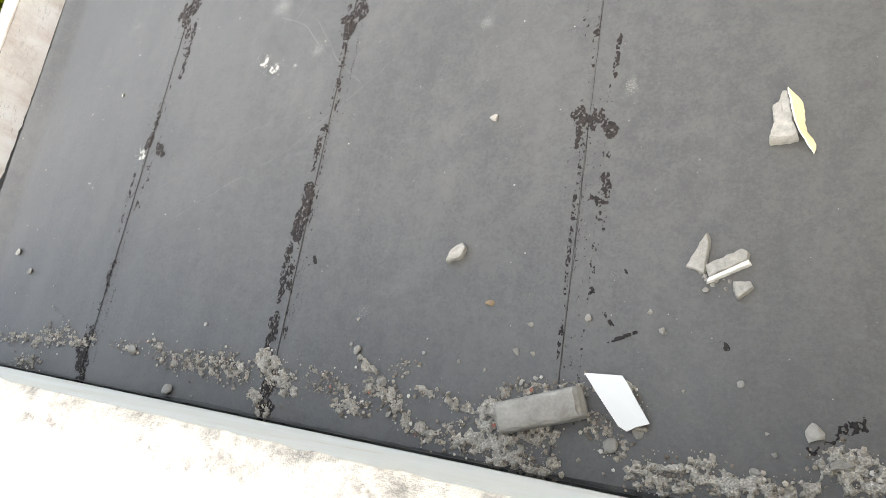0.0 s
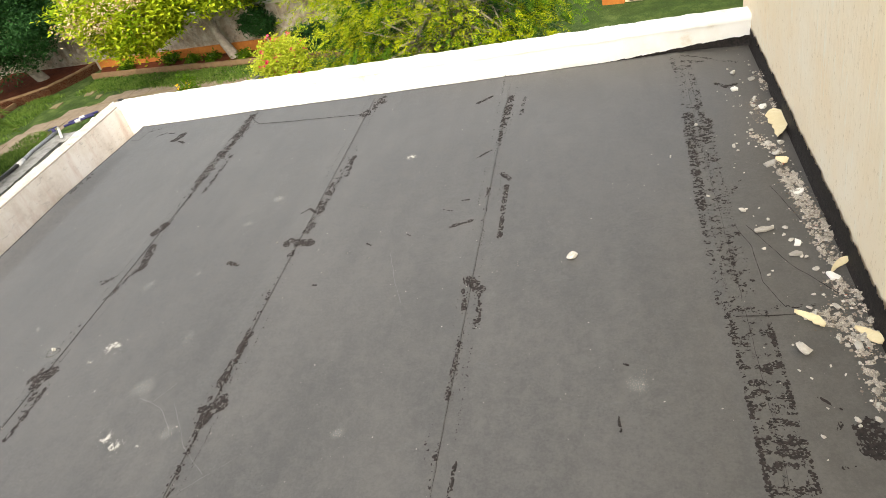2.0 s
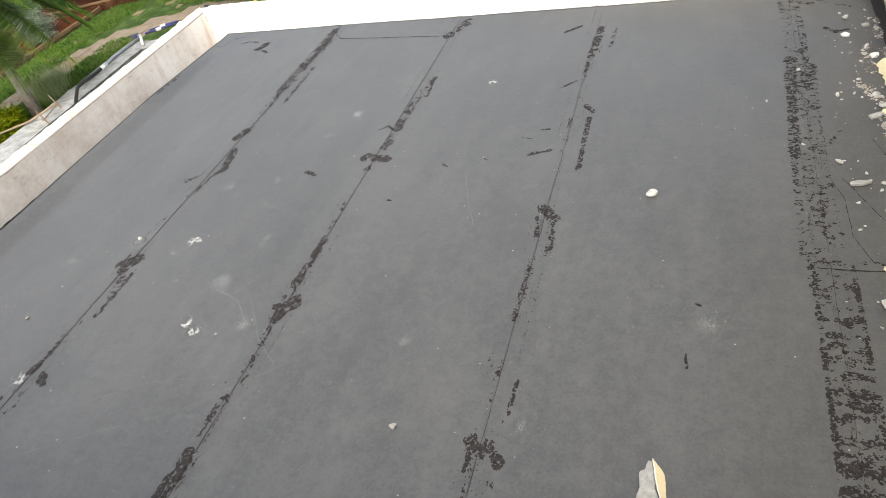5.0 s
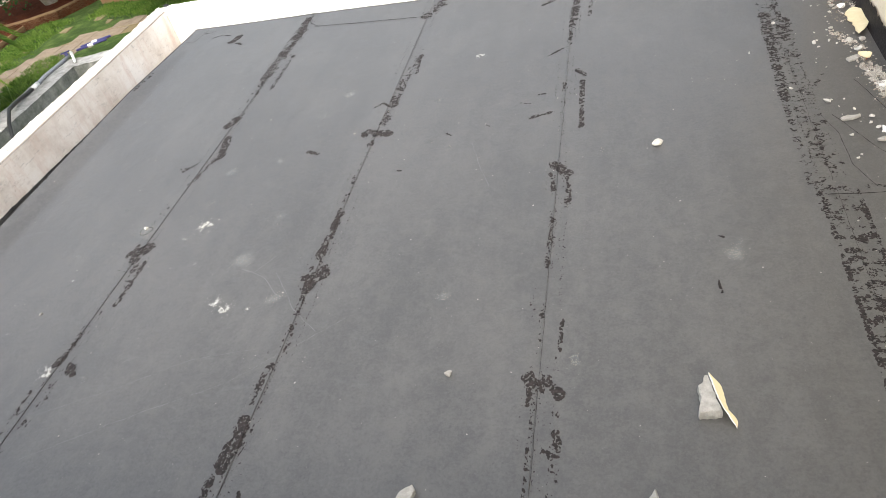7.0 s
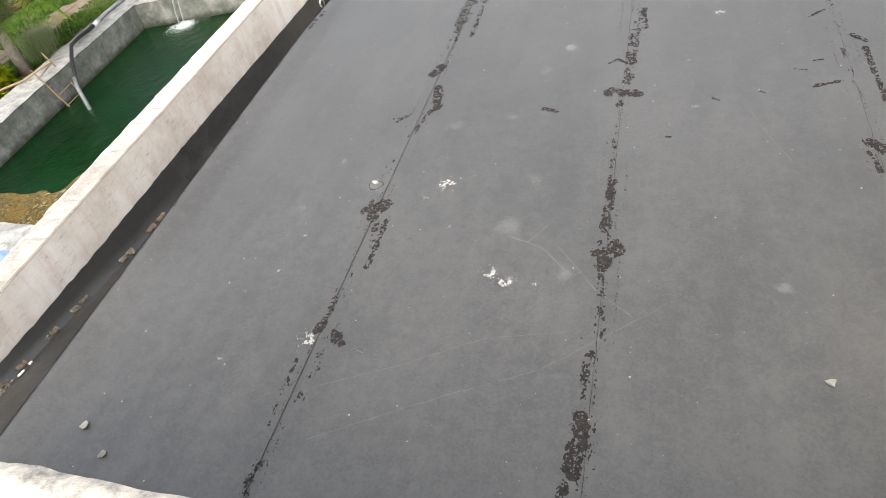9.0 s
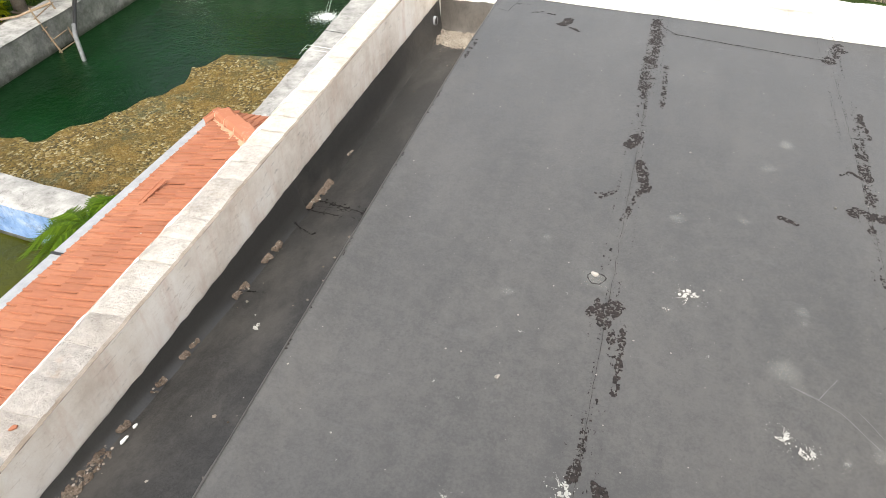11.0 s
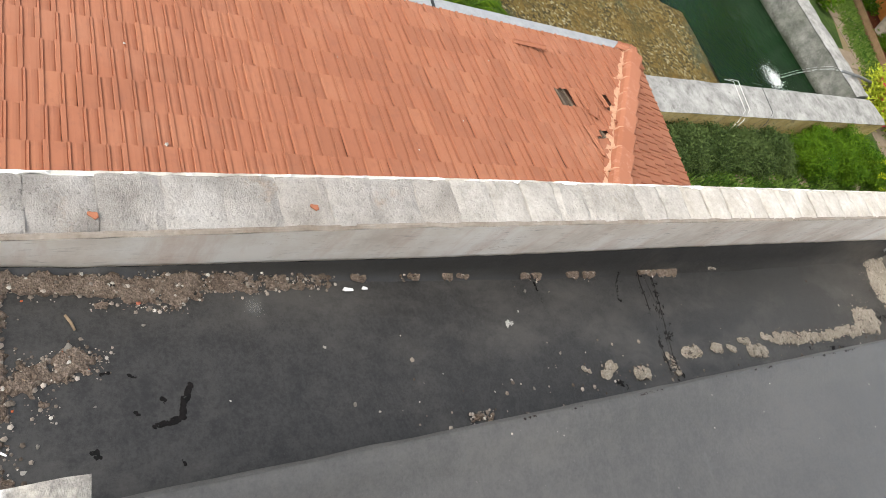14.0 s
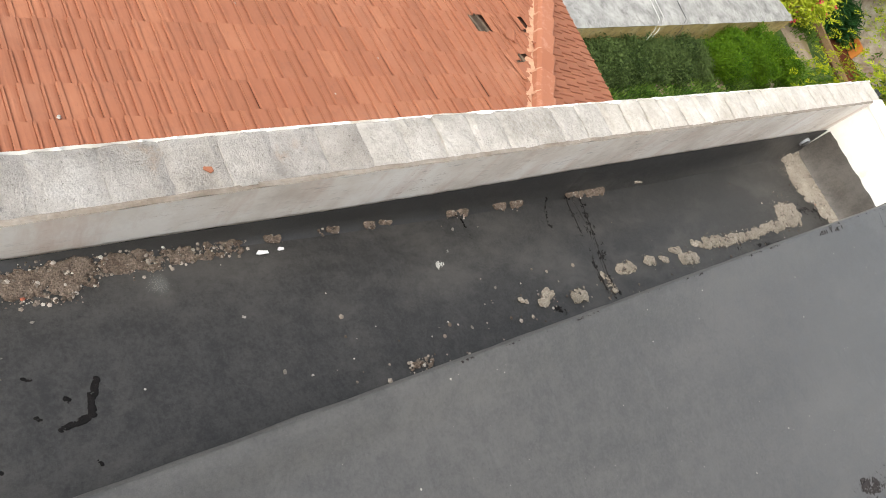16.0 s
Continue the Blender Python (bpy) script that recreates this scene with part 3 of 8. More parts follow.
LEAN = 0.012          # the plaster face leans in under the coping
wall_left = thing("wall_left", mesh_of("wall_left", *prism([(lp_in(-0.34) - 0.07, -0.34), (lp_in(6.3) - 0.07, 6.3), (lp_out(6.3), 6.3), (lp_out(-0.34), -0.34)][::-1], -7.0, PARAPET_TOP - 0.035), LIMEWASH),
                  "house wall ending in a low whitewashed roof parapet", "wall", kind="structure")
v, f = rough_face(lambda u: Vector((lp_in(u * 6.25 - 0.12) - LEAN, u * 6.25 - 0.12, lp_dark(u * 6.25 - 0.12) - 0.02)),
                  lambda u: Vector((lp_in(u * 6.25 - 0.12) + cop(u * 6.25 - 0.12) + 0.012, u * 6.25 - 0.12, PARAPET_TOP - 0.008)), 0.003, 1, 160, 8, Vector((1, 0, 0)))
piece("plaster", mesh_of("plaster", v, f, LIMEWASH, True), wall_left, label="dirty whitewashed plaster")


def upstand(line, lo, hi, seed, normal, cols=220, ragged=0.012, lean=0.0, cove=0.0):
    """Bitumen painted up a wall's foot, ragged at its upper edge."""
    v, f = [], []
    for i in range(cols + 1):
        u = i / cols
        p = line(u)
        z0, z1 = lo(p), hi(p)
        z1 += ragged * noise.fractal(Vector((p.x * 14 + seed, p.y * 14, 0)), 1.0, 2.0, 4) + rnd(-0.25, 0.25) * ragged
        for s, off in ((0.0, 0.028 + cove), (0.12, 0.012 + cove * 0.6), (0.5, 0.010 + cove * 0.15), (1.0, 0.009)):
            q = p + normal * (off - lean * s)
            v.append((q.x, q.y, z0 + (z1 - z0) * s))
    for i in range(cols):
        for k in range(3):
            f.append((i * 4 + k, (i + 1) * 4 + k, (i + 1) * 4 + k + 1, i * 4 + k + 1))
    return v, f


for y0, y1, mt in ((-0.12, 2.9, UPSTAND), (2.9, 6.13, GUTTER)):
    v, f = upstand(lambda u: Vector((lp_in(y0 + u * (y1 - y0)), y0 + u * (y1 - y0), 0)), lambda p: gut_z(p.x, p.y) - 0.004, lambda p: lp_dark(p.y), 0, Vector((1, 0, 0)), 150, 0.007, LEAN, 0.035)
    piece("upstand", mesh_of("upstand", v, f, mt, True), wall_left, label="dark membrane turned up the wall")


def coping_brick(seed, length, width, material=None, worn=0.004):
    """A rough cement-faced block with worn edges, lying across the wall."""
    bm = bmesh.new()
    bmesh.ops.create_cube(bm, size=1.0)
    bmesh.ops.scale(bm, vec=(width, length, 0.07), verts=bm.verts)
    bmesh.ops.subdivide_edges(bm, edges=bm.edges[:], cuts=5, use_grid_fill=True)
    for q in bm.verts:
        p = q.co.copy()
        ax, ay = abs(p.x) / (width / 2), abs(p.y) / (length / 2)
        if p.z > 0.03:
            q.co.z += 0.007 * noise.fractal(Vector((p.x * 12 + seed * 3.1, p.y * 12, seed)), 1.0, 2.0, 3)
            if ax > 0.95:
                q.co.z -= rnd(0.001, 0.008)
            if ay > 0.95:
                q.co.z -= rnd(worn * 0.25, worn)
        if ax > 0.95:
            q.co.x *= 1 + rnd(-0.03, 0.02)
    return from_bm("coping_brick", bm, material or COPING)


brick_meshes = [coping_brick(s, 0.1645, 0.176, None, 0.007) for s in range(7)]
half_limed = [coping_brick(70 + s, 0.1625, 0.177, COPING_MID, 0.009) for s in range(7)]
limed_meshes = [coping_brick(40 + s, 0.158, 0.178, COPING_LIMED, 0.012) for s in range(7)]
y = -0.024
k = 0
while y < 6.22:
    length = 0.1645
    yc = y + length / 2
    xm = (lp_in(yc) + lp_out(yc)) / 2 + 0.005 + cop(yc)
    m = Matrix.Translation((xm + rnd(-0.004, 0.004), yc, PARAPET_TOP - 0.035 + rnd(-0.002, 0.003))) @ pose(0, 0, 0, rnd(-0.9, 0.9), rnd(-0.9, 0.9), 1.5 + rnd(-0.9, 0.9))
    piece("coping_brick", (limed_meshes if yc > 2.75 else half_limed if yc > 1.4 else brick_meshes)[k % 7], wall_left, m)
    y += 0.1645
    k += 1

v, f = [], []
n = 420
for i in range(n + 1):
    y = -0.33 + 6.6 * i / n
    w = noise.fractal(Vector((y * 9, 0, 3)), 0.8, 2.2, 5)
    w2 = noise.fractal(Vector((y * 5, 7, 3)), 0.8, 2.2, 5)
    h = -0.006 + 0.010 * max(0.0, w) if w2 > 0.06 else -0.03
    x = lp_out(y) - 0.002 + cop(y) + 0.008
    for d, z in ((-0.007, -0.06), (-0.008 - 0.003 * w, -0.010), (-0.004, h), (0.001 + 0.016 * max(0.0, w * w2 * 3), h * 0.4 - 0.004), (0.004 + 0.010 * w, -0.016)):
        v.append((x + d, y, PARAPET_TOP + z))
for i in range(n):
    for k in range(4):
        f.append((i * 5 + k, i * 5 + k + 1, (i + 1) * 5 + k + 1, (i + 1) * 5 + k))
piece("plaster_lip", mesh_of("plaster_lip", v, f, WHITEWASH), wall_left, label="crumbling white plaster edge")
# rusty plaster arris on the inner edge
v, f = [], []
for i in range(n + 1):
    y = -0.12 + 6.2 * i / n
    w = noise.fractal(Vector((y * 11, 5, 3)), 0.8, 2.2, 5)
    x = lp_in(y) + cop(y)
    for d, z in ((-0.003 + 0.003 * w, -0.001), (0.004, -0.001), (0.013 + 0.003 * w, -0.006), (0.009, -0.012)):
        v.append((x + d, y, PARAPET_TOP + z))
for i in range(n):
    for k in range(3):
        f.append((i * 4 + k, i * 4 + k + 1, (i + 1) * 4 + k + 1, (i + 1) * 4 + k))
piece("plaster_arris", mesh_of("plaster_arris", v, f, ARRIS), wall_left, label="rust-stained plaster edge")

FAR_A, FAR_B = -4.99, 1.40
wall_far = thing("wall_far", mesh_of("wall_far", *prism([(FAR_A, far_in(FAR_A)), (FAR_B, far_in(FAR_B)), (FAR_B, far_out(FAR_B)), (FAR_A, far_out(FAR_A))], -7.0, lambda x, y: PARAPET_TOP - 0.03 + 0.004 * (x + 5)), WHITEWASH),
                 "house wall ending in a white painted roof parapet", "wall", kind="structure")


def far_pt(u, z):
    x = -4.76 + u * (1.31 + 4.76)
    return Vector((x, far_in(x) - 0.005, z if not callable(z) else z(x)))


def far_dark(x):
    return float(np.interp(x, (-4.77, -4.3, -4.14, 0.16, 0.8, 1.29), (-0.19, -0.16, -0.15, -0.035, 0.015, 0.05)))


v, f = rough_face(lambda u: far_pt(u, lambda x: far_dark(x) - 0.02), lambda u: far_pt(u, lambda x: PARAPET_TOP - 0.025 + 0.004 * (x + 5)), 0.005, 4, 160, 8, Vector((0, -1, 0)))
piece("plaster", mesh_of("plaster", v, f, WHITEWASH, True), wall_far, label="bright white painted plaster")
for u0, u1, mt in ((0.0, 0.80, MUDDY), (0.80, 1.0, BITUMEN)):
    v, f = upstand(lambda u: far_pt(u0 + u * (u1 - u0), 0), lambda p: fgut_z(p.x) - 0.004, lambda p: far_dark(p.x), 7, Vector((0, -1, 0)), 150, 0.008)
    piece("upstand", mesh_of("upstand", v, f, mt, True), wall_far, label="dark membrane turned up the wall")


def far_coping():
    v, f = [], []
    cols, prof = 200, ((-0.012, -0.045), (-0.012, -0.004), (0.03, 0.004), (0.11, 0.006), (0.18, -0.002), (0.20, -0.02), (0.20, -0.06))
    for i in range(cols + 1):
        x = -4.80 + (FAR_B + 4.80) * i / cols
        for d, z in prof:
            w = 0.006 * noise.fractal(Vector((x * 8, d * 20, 2.0)), 1.0, 2.0, 4)
            v.append((x, far_in(x) + d + w, PARAPET_TOP + 0.004 * (x + 5) + z + w))
    m = len(prof)
    for i in range(cols):
        for k in range(m - 1):
            f.append((i * m + k, (i + 1) * m + k, (i + 1) * m + k + 1, i * m + k + 1))
    return v, f


piece("coping", mesh_of("coping", *far_coping(), WHITEWASH, True), wall_far, label="uneven white plaster coping")

# low near parapet at the gutter's head, and the tall wall beside it
NEAR_IN, NEAR_OUT = -0.115, -0.335
wall_near_low = thing("wall_near_low", mesh_of("wall_near_low", *box(lp_out(-0.3) + 0.004, -3.92, NEAR_OUT, NEAR_IN, -7.0, PARAPET_TOP - 0.035), LIMEWASH),
                      "low whitewashed roof parapet at the head of the gutter", "wall", kind="structure")
x = -4.62
k = 0
near_meshes = [coping_brick(20 + s, 0.2145, 0.225, COPING_OLD) for s in range(5)]
while x < -3.95:
    m = Matrix.Translation((x + 0.1, (NEAR_IN + NEAR_OUT) / 2 + rnd(-0.004, 0.004), PARAPET_TOP - 0.036 + rnd(-0.004, 0.004))) @ pose(0, 0, 0, rnd(-1, 1), rnd(-1, 1), 90 + rnd(-1, 1))
    piece("coping_brick", near_meshes[k % 5], wall_near_low, m)
    x += 0.215
    k += 1
corner_me = coping_brick(33, 0.10, 0.192, COPING_OLD, 0.006)
piece("coping_brick", corner_me, wall_near_low, Matrix.Translation((-4.702, -0.072, PARAPET_TOP - 0.033)) @ pose(0, 0, 0, 0.5, 0.4, 1.0), "brown mortar filling the corner")
m = Matrix.Translation((-4.70, -0.225, PARAPET_TOP - 0.034)) @ pose(0, 0, 0, 0, 0, 90)
piece("coping_brick", near_meshes[3], wall_near_low, m)
v, f = rough_face(lambda u: Vector((-4.61 + u * 0.70, NEAR_IN + 0.006, 0.03)), lambda u: Vector((-4.61 + u * 0.70, NEAR_IN + 0.006, PARAPET_TOP - 0.02)), 0.004, 9, 40, 5, Vector((0, 1, 0)))
piece("plaster", mesh_of("plaster", v, f, WHITEWASH, True), wall_near_low, label="white painted plaster")
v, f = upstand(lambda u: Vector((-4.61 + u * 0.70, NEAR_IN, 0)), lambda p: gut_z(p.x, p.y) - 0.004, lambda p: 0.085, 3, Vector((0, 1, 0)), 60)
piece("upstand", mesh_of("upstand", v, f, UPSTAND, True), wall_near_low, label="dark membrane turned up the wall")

TX0, TX1 = -3.89, 1.7
wall_near = thing("wall_near", mesh_of("wall_near", *prism([(TX0, tall_y(TX0) - 0.30), (TX1, tall_y(TX1) - 0.30), (TX1, tall_y(TX1)), (TX0, tall_y(TX0))], -7.0, TALL_TOP - 0.02), WHITEWASH),
                  "tall white painted wall with a rough lime-splashed top", "wall", kind="structure")
v, f = [], []
cols, rows = 260, 14
for j in range(rows + 1):
    for i in range(cols + 1):
        x = TX0 - 0.004 + (TX1 - TX0) * i / cols
        y = tall_y(x) + 0.006 - 0.312 * j / rows
        h = 0.016 * noise.fractal(Vector((x * 7, y * 7, 0)), 0.9, 2.1, 5)
        edge = 0.02 if j in (0, rows) else 0.0
        v.append((x, y + (0.004 * noise.noise(Vector((x * 20, 0, 0))) if j == 0 else 0), TALL_TOP + h - edge * (0.6 + 0.4 * noise.noise(Vector((x * 9, 0, 4))))))
for j in range(rows):
    for i in range(cols):
        q = j * (cols + 1) + i
        f.append((q, q + cols + 1, q + cols + 2, q + 1))
piece("wall_top", mesh_of("wall_top", v, f, CHALKY, True), wall_near, label="cement top thickly splashed with lime")
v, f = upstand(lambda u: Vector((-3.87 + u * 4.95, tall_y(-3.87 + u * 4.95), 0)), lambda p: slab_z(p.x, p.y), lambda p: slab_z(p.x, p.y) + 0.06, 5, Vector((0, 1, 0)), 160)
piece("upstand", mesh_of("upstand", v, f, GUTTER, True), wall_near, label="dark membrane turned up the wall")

# cream wall of the stair house
wall_cream = thing("wall_cream", mesh_of("wall_cream", *prism([(cream_x(-0.6), -0.6), (3.6, -0.6), (3.6, 5.40), (cream_x(5.40), 5.40)], -7.0, 3.2), CREAM),
                   "cream textured plaster wall rising beside the roof", "wall", kind="structure")
v, f = upstand(lambda u: Vector((cream_x(5.05 - u * 5.2), 5.05 - u * 5.2, 0)), lambda p: slab_z(p.x, p.y), lambda p: slab_z(p.x, p.y) + 0.135, 11, Vector((-1, 0, 0)), 1000, 0.026)
piece("bitumen_band", mesh_of("bitumen_band", v, f, BITUMEN, True), wall_cream, label="black bitumen brushed along the wall's foot")


# ---------------------------------------------------------------- tiled roof beside the house
TS, TC = 0.23, -3.6 + 0.23 * 7.1


def tile_z(x):
    return TS * x + TC


SLOPE = math.atan(TS)
EAVE_X, HIP_Y = -10.72, 10.20
HIP_K = 1.208          # run of the hip along the slope for each metre along the eaves
TW, TL = 0.2985, 0.44


def tile_mesh():
    prof = ((0.000, -0.004), (0.002, 0.020), (0.007, 0.027), (0.041, 0.026), (0.047, 0.006), (0.062, 0.008), (0.10, 0.013), (0.145, 0.014), (0.172, 0.010), (0.181, 0.002), (0.186, 0.022), (0.200, 0.023), (0.206, 0.000), (0.222, 0.006), (0.245, 0.011), (0.268, 0.009), (0.289, 0.003), (0.297, -0.002))
    v, f = [], []
    n = len(prof)
    for s, lift in ((0.0, 0.028), (1.0, 0.000)):
        for a, h in prof:
            v.append((s * (TL + 0.03), a, h + lift))
    for a, h in prof:
        v.append((0.0, a, h + 0.008))
    for i in range(n - 1):
        f.append((i, n + i, n + i + 1, i + 1))
        f.append((2 * n + i, i, i + 1, 2 * n + i + 1))
    return mesh_of("roof_tile", [(x, y, z) for x, y, z in v], f, TILE)


tile_me = tile_mesh()
roof_base = [(EAVE_X, -3.5, 0), (EAVE_X, HIP_Y, 0), (-5.0, HIP_Y - 5.72 / HIP_K, 0), (-5.0, -3.5, 0)]
v = [(x, y, tile_z(x) - 0.03) for x, y, _ in roof_base] + [(x, y, tile_z(x) - 0.10) for x, y, _ in roof_base]
f = [(0, 3, 2, 1), (4, 5, 6, 7), (0, 1, 5, 4), (1, 2, 6, 5), (2, 3, 7, 6), (3, 0, 4, 7)]
tiled_roof = thing("tiled_roof", mesh_of("tiled_roof", v, f, plain("dark_roof_boarding", lin("40291f"), lin("5a3a2c"), 4)),
                   "hipped roof of weathered terracotta tiles, some broken or slipped", "roof", kind="structure")


near_tiles, far_tiles = [], []
HOLES = ((-9.04, 7.43), (-9.14, 8.20), (-8.22, 7.70), (-7.78, 7.42))
for row in range(14):
    k0 = row % 2 * 0.5 * TW
    for col in range(-11, 45):
        y = -0.179 + k0 + col * TW
        ym = y + TW / 2
        x = -10.826 + TL * row - 0.026 * ym
        xm = x + TL / 2
        x = max(x, EAVE_X)
        if x > -5.2 or ym > HIP_Y - (xm - EAVE_X) / HIP_K - 0.06:
            continue
        if any(abs(xm - a) < 0.22 and abs(ym - b) < 0.135 for a, b in HOLES):
            continue
        m = Matrix.Translation((x, y, tile_z(x) + rnd(-0.004, 0.004))) @ pose(0, 0, 0, rnd(-0.8, 0.8), -math.degrees(SLOPE) + rnd(-0.4, 0.4), -0.8 + rnd(-0.25, 0.25))
        (near_tiles if -1.6 < ym < 7.0 else far_tiles).append(m)
for m in near_tiles[:300]:
    piece("roof_tile", tile_me, tiled_roof, m)
tv = np.array([q.co for q in tile_me.vertices])
tf = [tuple(p.vertices) for p in tile_me.polygons]
v, f = [], []
for m in near_tiles[300:] + far_tiles:
    a = np.array(m)
    k = len(v)
    v += list(tv @ a[:3, :3].T + a[:3, 3])
    f += [tuple(i + k for i in q) for q in tf]
tagged(piece("roof_tiles", mesh_of("roof_tiles", v, f, TILE), tiled_roof), kind="stuff")
# end slope beyond the hip
v, f = [], []
y = HIP_Y + 0.12
row = 0
while y > HIP_Y - 5.0:
    x = EAVE_X - 0.1 + (row * 0.113) % TW
    while x < -4.9:
        ym, xm = y - TL / 2, x + TW / 2
        if xm > EAVE_X + (HIP_Y - ym) * HIP_K + 0.02:
            z = tile_z(EAVE_X) + TS * HIP_K * (HIP_Y - y)
            m = Matrix.Translation((x, y, z + rnd(-0.004, 0.004))) @ pose(0, 0, 0, 0, 0, -90) @ pose(0, 0, 0, rnd(-1, 1), -15.5, rnd(-1, 1))
            a = np.array(m)
            k = len(v)
            v += list(tv @ a[:3, :3].T + a[:3, 3])
            f += [tuple(i + k for i in q) for q in tf]
        x += TW
    y -= TL
    row += 1
tagged(piece("roof_tiles", mesh_of("roof_tiles", v, f, TILE), tiled_roof), kind="stuff")
v = [(EAVE_X, HIP_Y, tile_z(EAVE_X) - 0.03), (-5.0, HIP_Y, tile_z(EAVE_X) - 0.03), (-5.0, HIP_Y - 5.72 / HIP_K, tile_z(-5.0) - 0.03)]
piece("end_boarding", mesh_of("end_boarding", v, [(0, 1, 2)], bpy.data.materials["dark_roof_boarding"]), tiled_roof)


def hip_tile_mesh():
    """A flat-topped hip tile, wider and proud at its lower end."""
    v, f = [], []
    prof = ((-0.185, -0.03), (-0.165, 0.05), (-0.125, 0.095), (-0.11, 0.102), (0.11, 0.102), (0.125, 0.095), (0.165, 0.05), (0.185, -0.03))
    n = len(prof)
    for s, r, lift in ((0.0, 1.06, 0.034), (0.03, 1.05, 0.036), (0.625, 0.92, -0.008)):
        for a, h in prof:
            v.append((s, r * a, r * h + lift))
    for a, h in prof:
        v.append((0.006, 0.93 * a, 0.93 * h))
    for j in range(2):
        for i in range(n - 1):
            f.append((j * n + i, (j + 1) * n + i, (j + 1) * n + i + 1, j * n + i + 1))
    for i in range(n - 1):
        f.append((i, i + 1, 3 * n + i + 1, 3 * n + i))
    return mesh_of("hip_tile", v, f, HIP_TILE)


def hip_clay():
    n = Nodes("pale_terracotta")
    info = n.t.nodes.new("ShaderNodeObjectInfo")
    col = n.ramp(info.outputs["Random"], (0.0, lin("a0664d")), (0.5, lin("a96e54")), (1.0, lin("b0755b")))
    lime = n.ramp(n.noise(7, 6, 0.7), (0.52, 0.0), (0.68, 0.4))
    col = n.mixc(lime, col, lin("cfa08a"))
    n.bump(n.noise(60, 5, 0.7), 0.3, 0.004)
    return n.done(col, 0.88, 0.2)


HIP_TILE = hip_clay()
MORTAR_PINK = plain("pink_mortar", lin("b5876c"), lin("d3a88c"), 8, 0.95, 0.9, 40, 0.15, 0.01)
hip_me = hip_tile_mesh()
v, f = [], []
random.seed(12)
for s in (0.0, 0.022, 0.05):
    for i, (p, h) in enumerate(((-0.20, -0.03), (-0.176, 0.055), (-0.132, 0.102), (0.0, 0.109), (0.132, 0.102), (0.176, 0.055), (0.20, -0.03))):
        v.append((s * rnd(0.6, 1.3) - (0.012 if s == 0 else 0), p, h + 0.034 - (0.012 if s != 0.022 else 0.0)))
for j in range(2):
    for i in range(6):
        f.append((j * 7 + i, j * 7 + i + 1, (j + 1) * 7 + i + 1, (j + 1) * 7 + i))
joint_me = mesh_of("joint_mortar", v, f, MORTAR_PINK)
a, b = Vector((EAVE_X + 0.20, HIP_Y - 0.20 / HIP_K, tile_z(EAVE_X + 0.20) + 0.03)), Vector((-5.0, HIP_Y - 5.72 / HIP_K, tile_z(-5.0) + 0.03))
d = (b - a).normalized()
yaw, pit = math.degrees(math.atan2(d.y, d.x)), -math.degrees(math.asin(d.z))
t = 0.0
while t < (b - a).length:
    p = a + d * t
    piece("hip_tile", hip_me, tiled_roof, Matrix.Translation(p) @ pose(0, 0, 0, rnd(-2, 2), pit + rnd(-1, 1), yaw + rnd(-1.5, 1.5)), "flat-topped hip tile bedded in mortar")
    q = a + d * (t - 0.012)
    piece("joint_mortar", joint_me, tiled_roof, Matrix.Translation(q) @ pose(0, 0, 0, rnd(-2, 2), pit, yaw + rnd(-2, 2)))
    t += 0.594
v, f = [], []
side = Vector((-d.y, d.x, 0)).normalized()
if side.y > 0:
    side = -side                                # towards the long slope
n = 150
for i in range(n + 1):
    p = a + d * ((b - a).length * i / n) - d * 0.1
    ragged = 0.06 * noise.fractal(Vector((i * 0.21, 0, 1)), 1.0, 2.0, 4)
    for off, h in ((0.28 + ragged, -0.035), (0.245 + ragged, 0.006), (0.20, 0.018), (0.15, 0.035), (-0.15, 0.035), (-0.21, -0.05)):
        w = 0.018 * noise.fractal(Vector((i * 0.5, off * 9, 4)), 1.0, 2.0, 3)
        q = p + side * off
        z = tile_z(q.x) if off > 0 else p.z - 0.03
        v.append((q.x, q.y, z + 0.025 + h + w))
for i in range(n):
    for k in range(5):
        f.append((i * 6 + k, i * 6 + k + 1, (i + 1) * 6 + k + 1, (i + 1) * 6 + k))
piece("hip_mortar", mesh_of("hip_mortar", v, f, MORTAR_PINK), tiled_roof, label="crumbling pinkish mortar bed")
piece("roof_tile", tile_me, tiled_roof, Matrix.Translation((-9.35, 8.06, tile_z(-9.35) - 0.034)) @ pose(0, 0, 0, 0, -math.degrees(SLOPE), -0.8), "slipped stained tile")
# battens under the gaps, and tiles that broke or slipped
BATTEN = plain("old_batten", lin("4f4339"), lin("7d6c5b"), 9)
me = mesh_of("sarking", *box(-0.22, 0.22, -0.14, 0.14, 0.0, 0.004), plain("bare_roof_boarding", lin("33281f"), lin("554537"), 4))
for x, y in HOLES[:1] + HOLES[2:]:
    piece("sarking", me, tiled_roof, Matrix.Translation((x, y, tile_z(x) - 0.026)) @ pose(0, 0, 0, 0, -math.degrees(SLOPE), 0))
for x, y in HOLES[:1] + HOLES[2:]:
    for q in (-0.1, 0.06):
        v, f = box(x - 0.25, x + 0.25, y + q, y + q + 0.04, 0, 0.03)
        v = [(p[0], p[1], p[2] + tile_z(p[0]) - 0.028) for p in v]
        piece("batten", mesh_of("batten", v, f, BATTEN), tiled_roof)


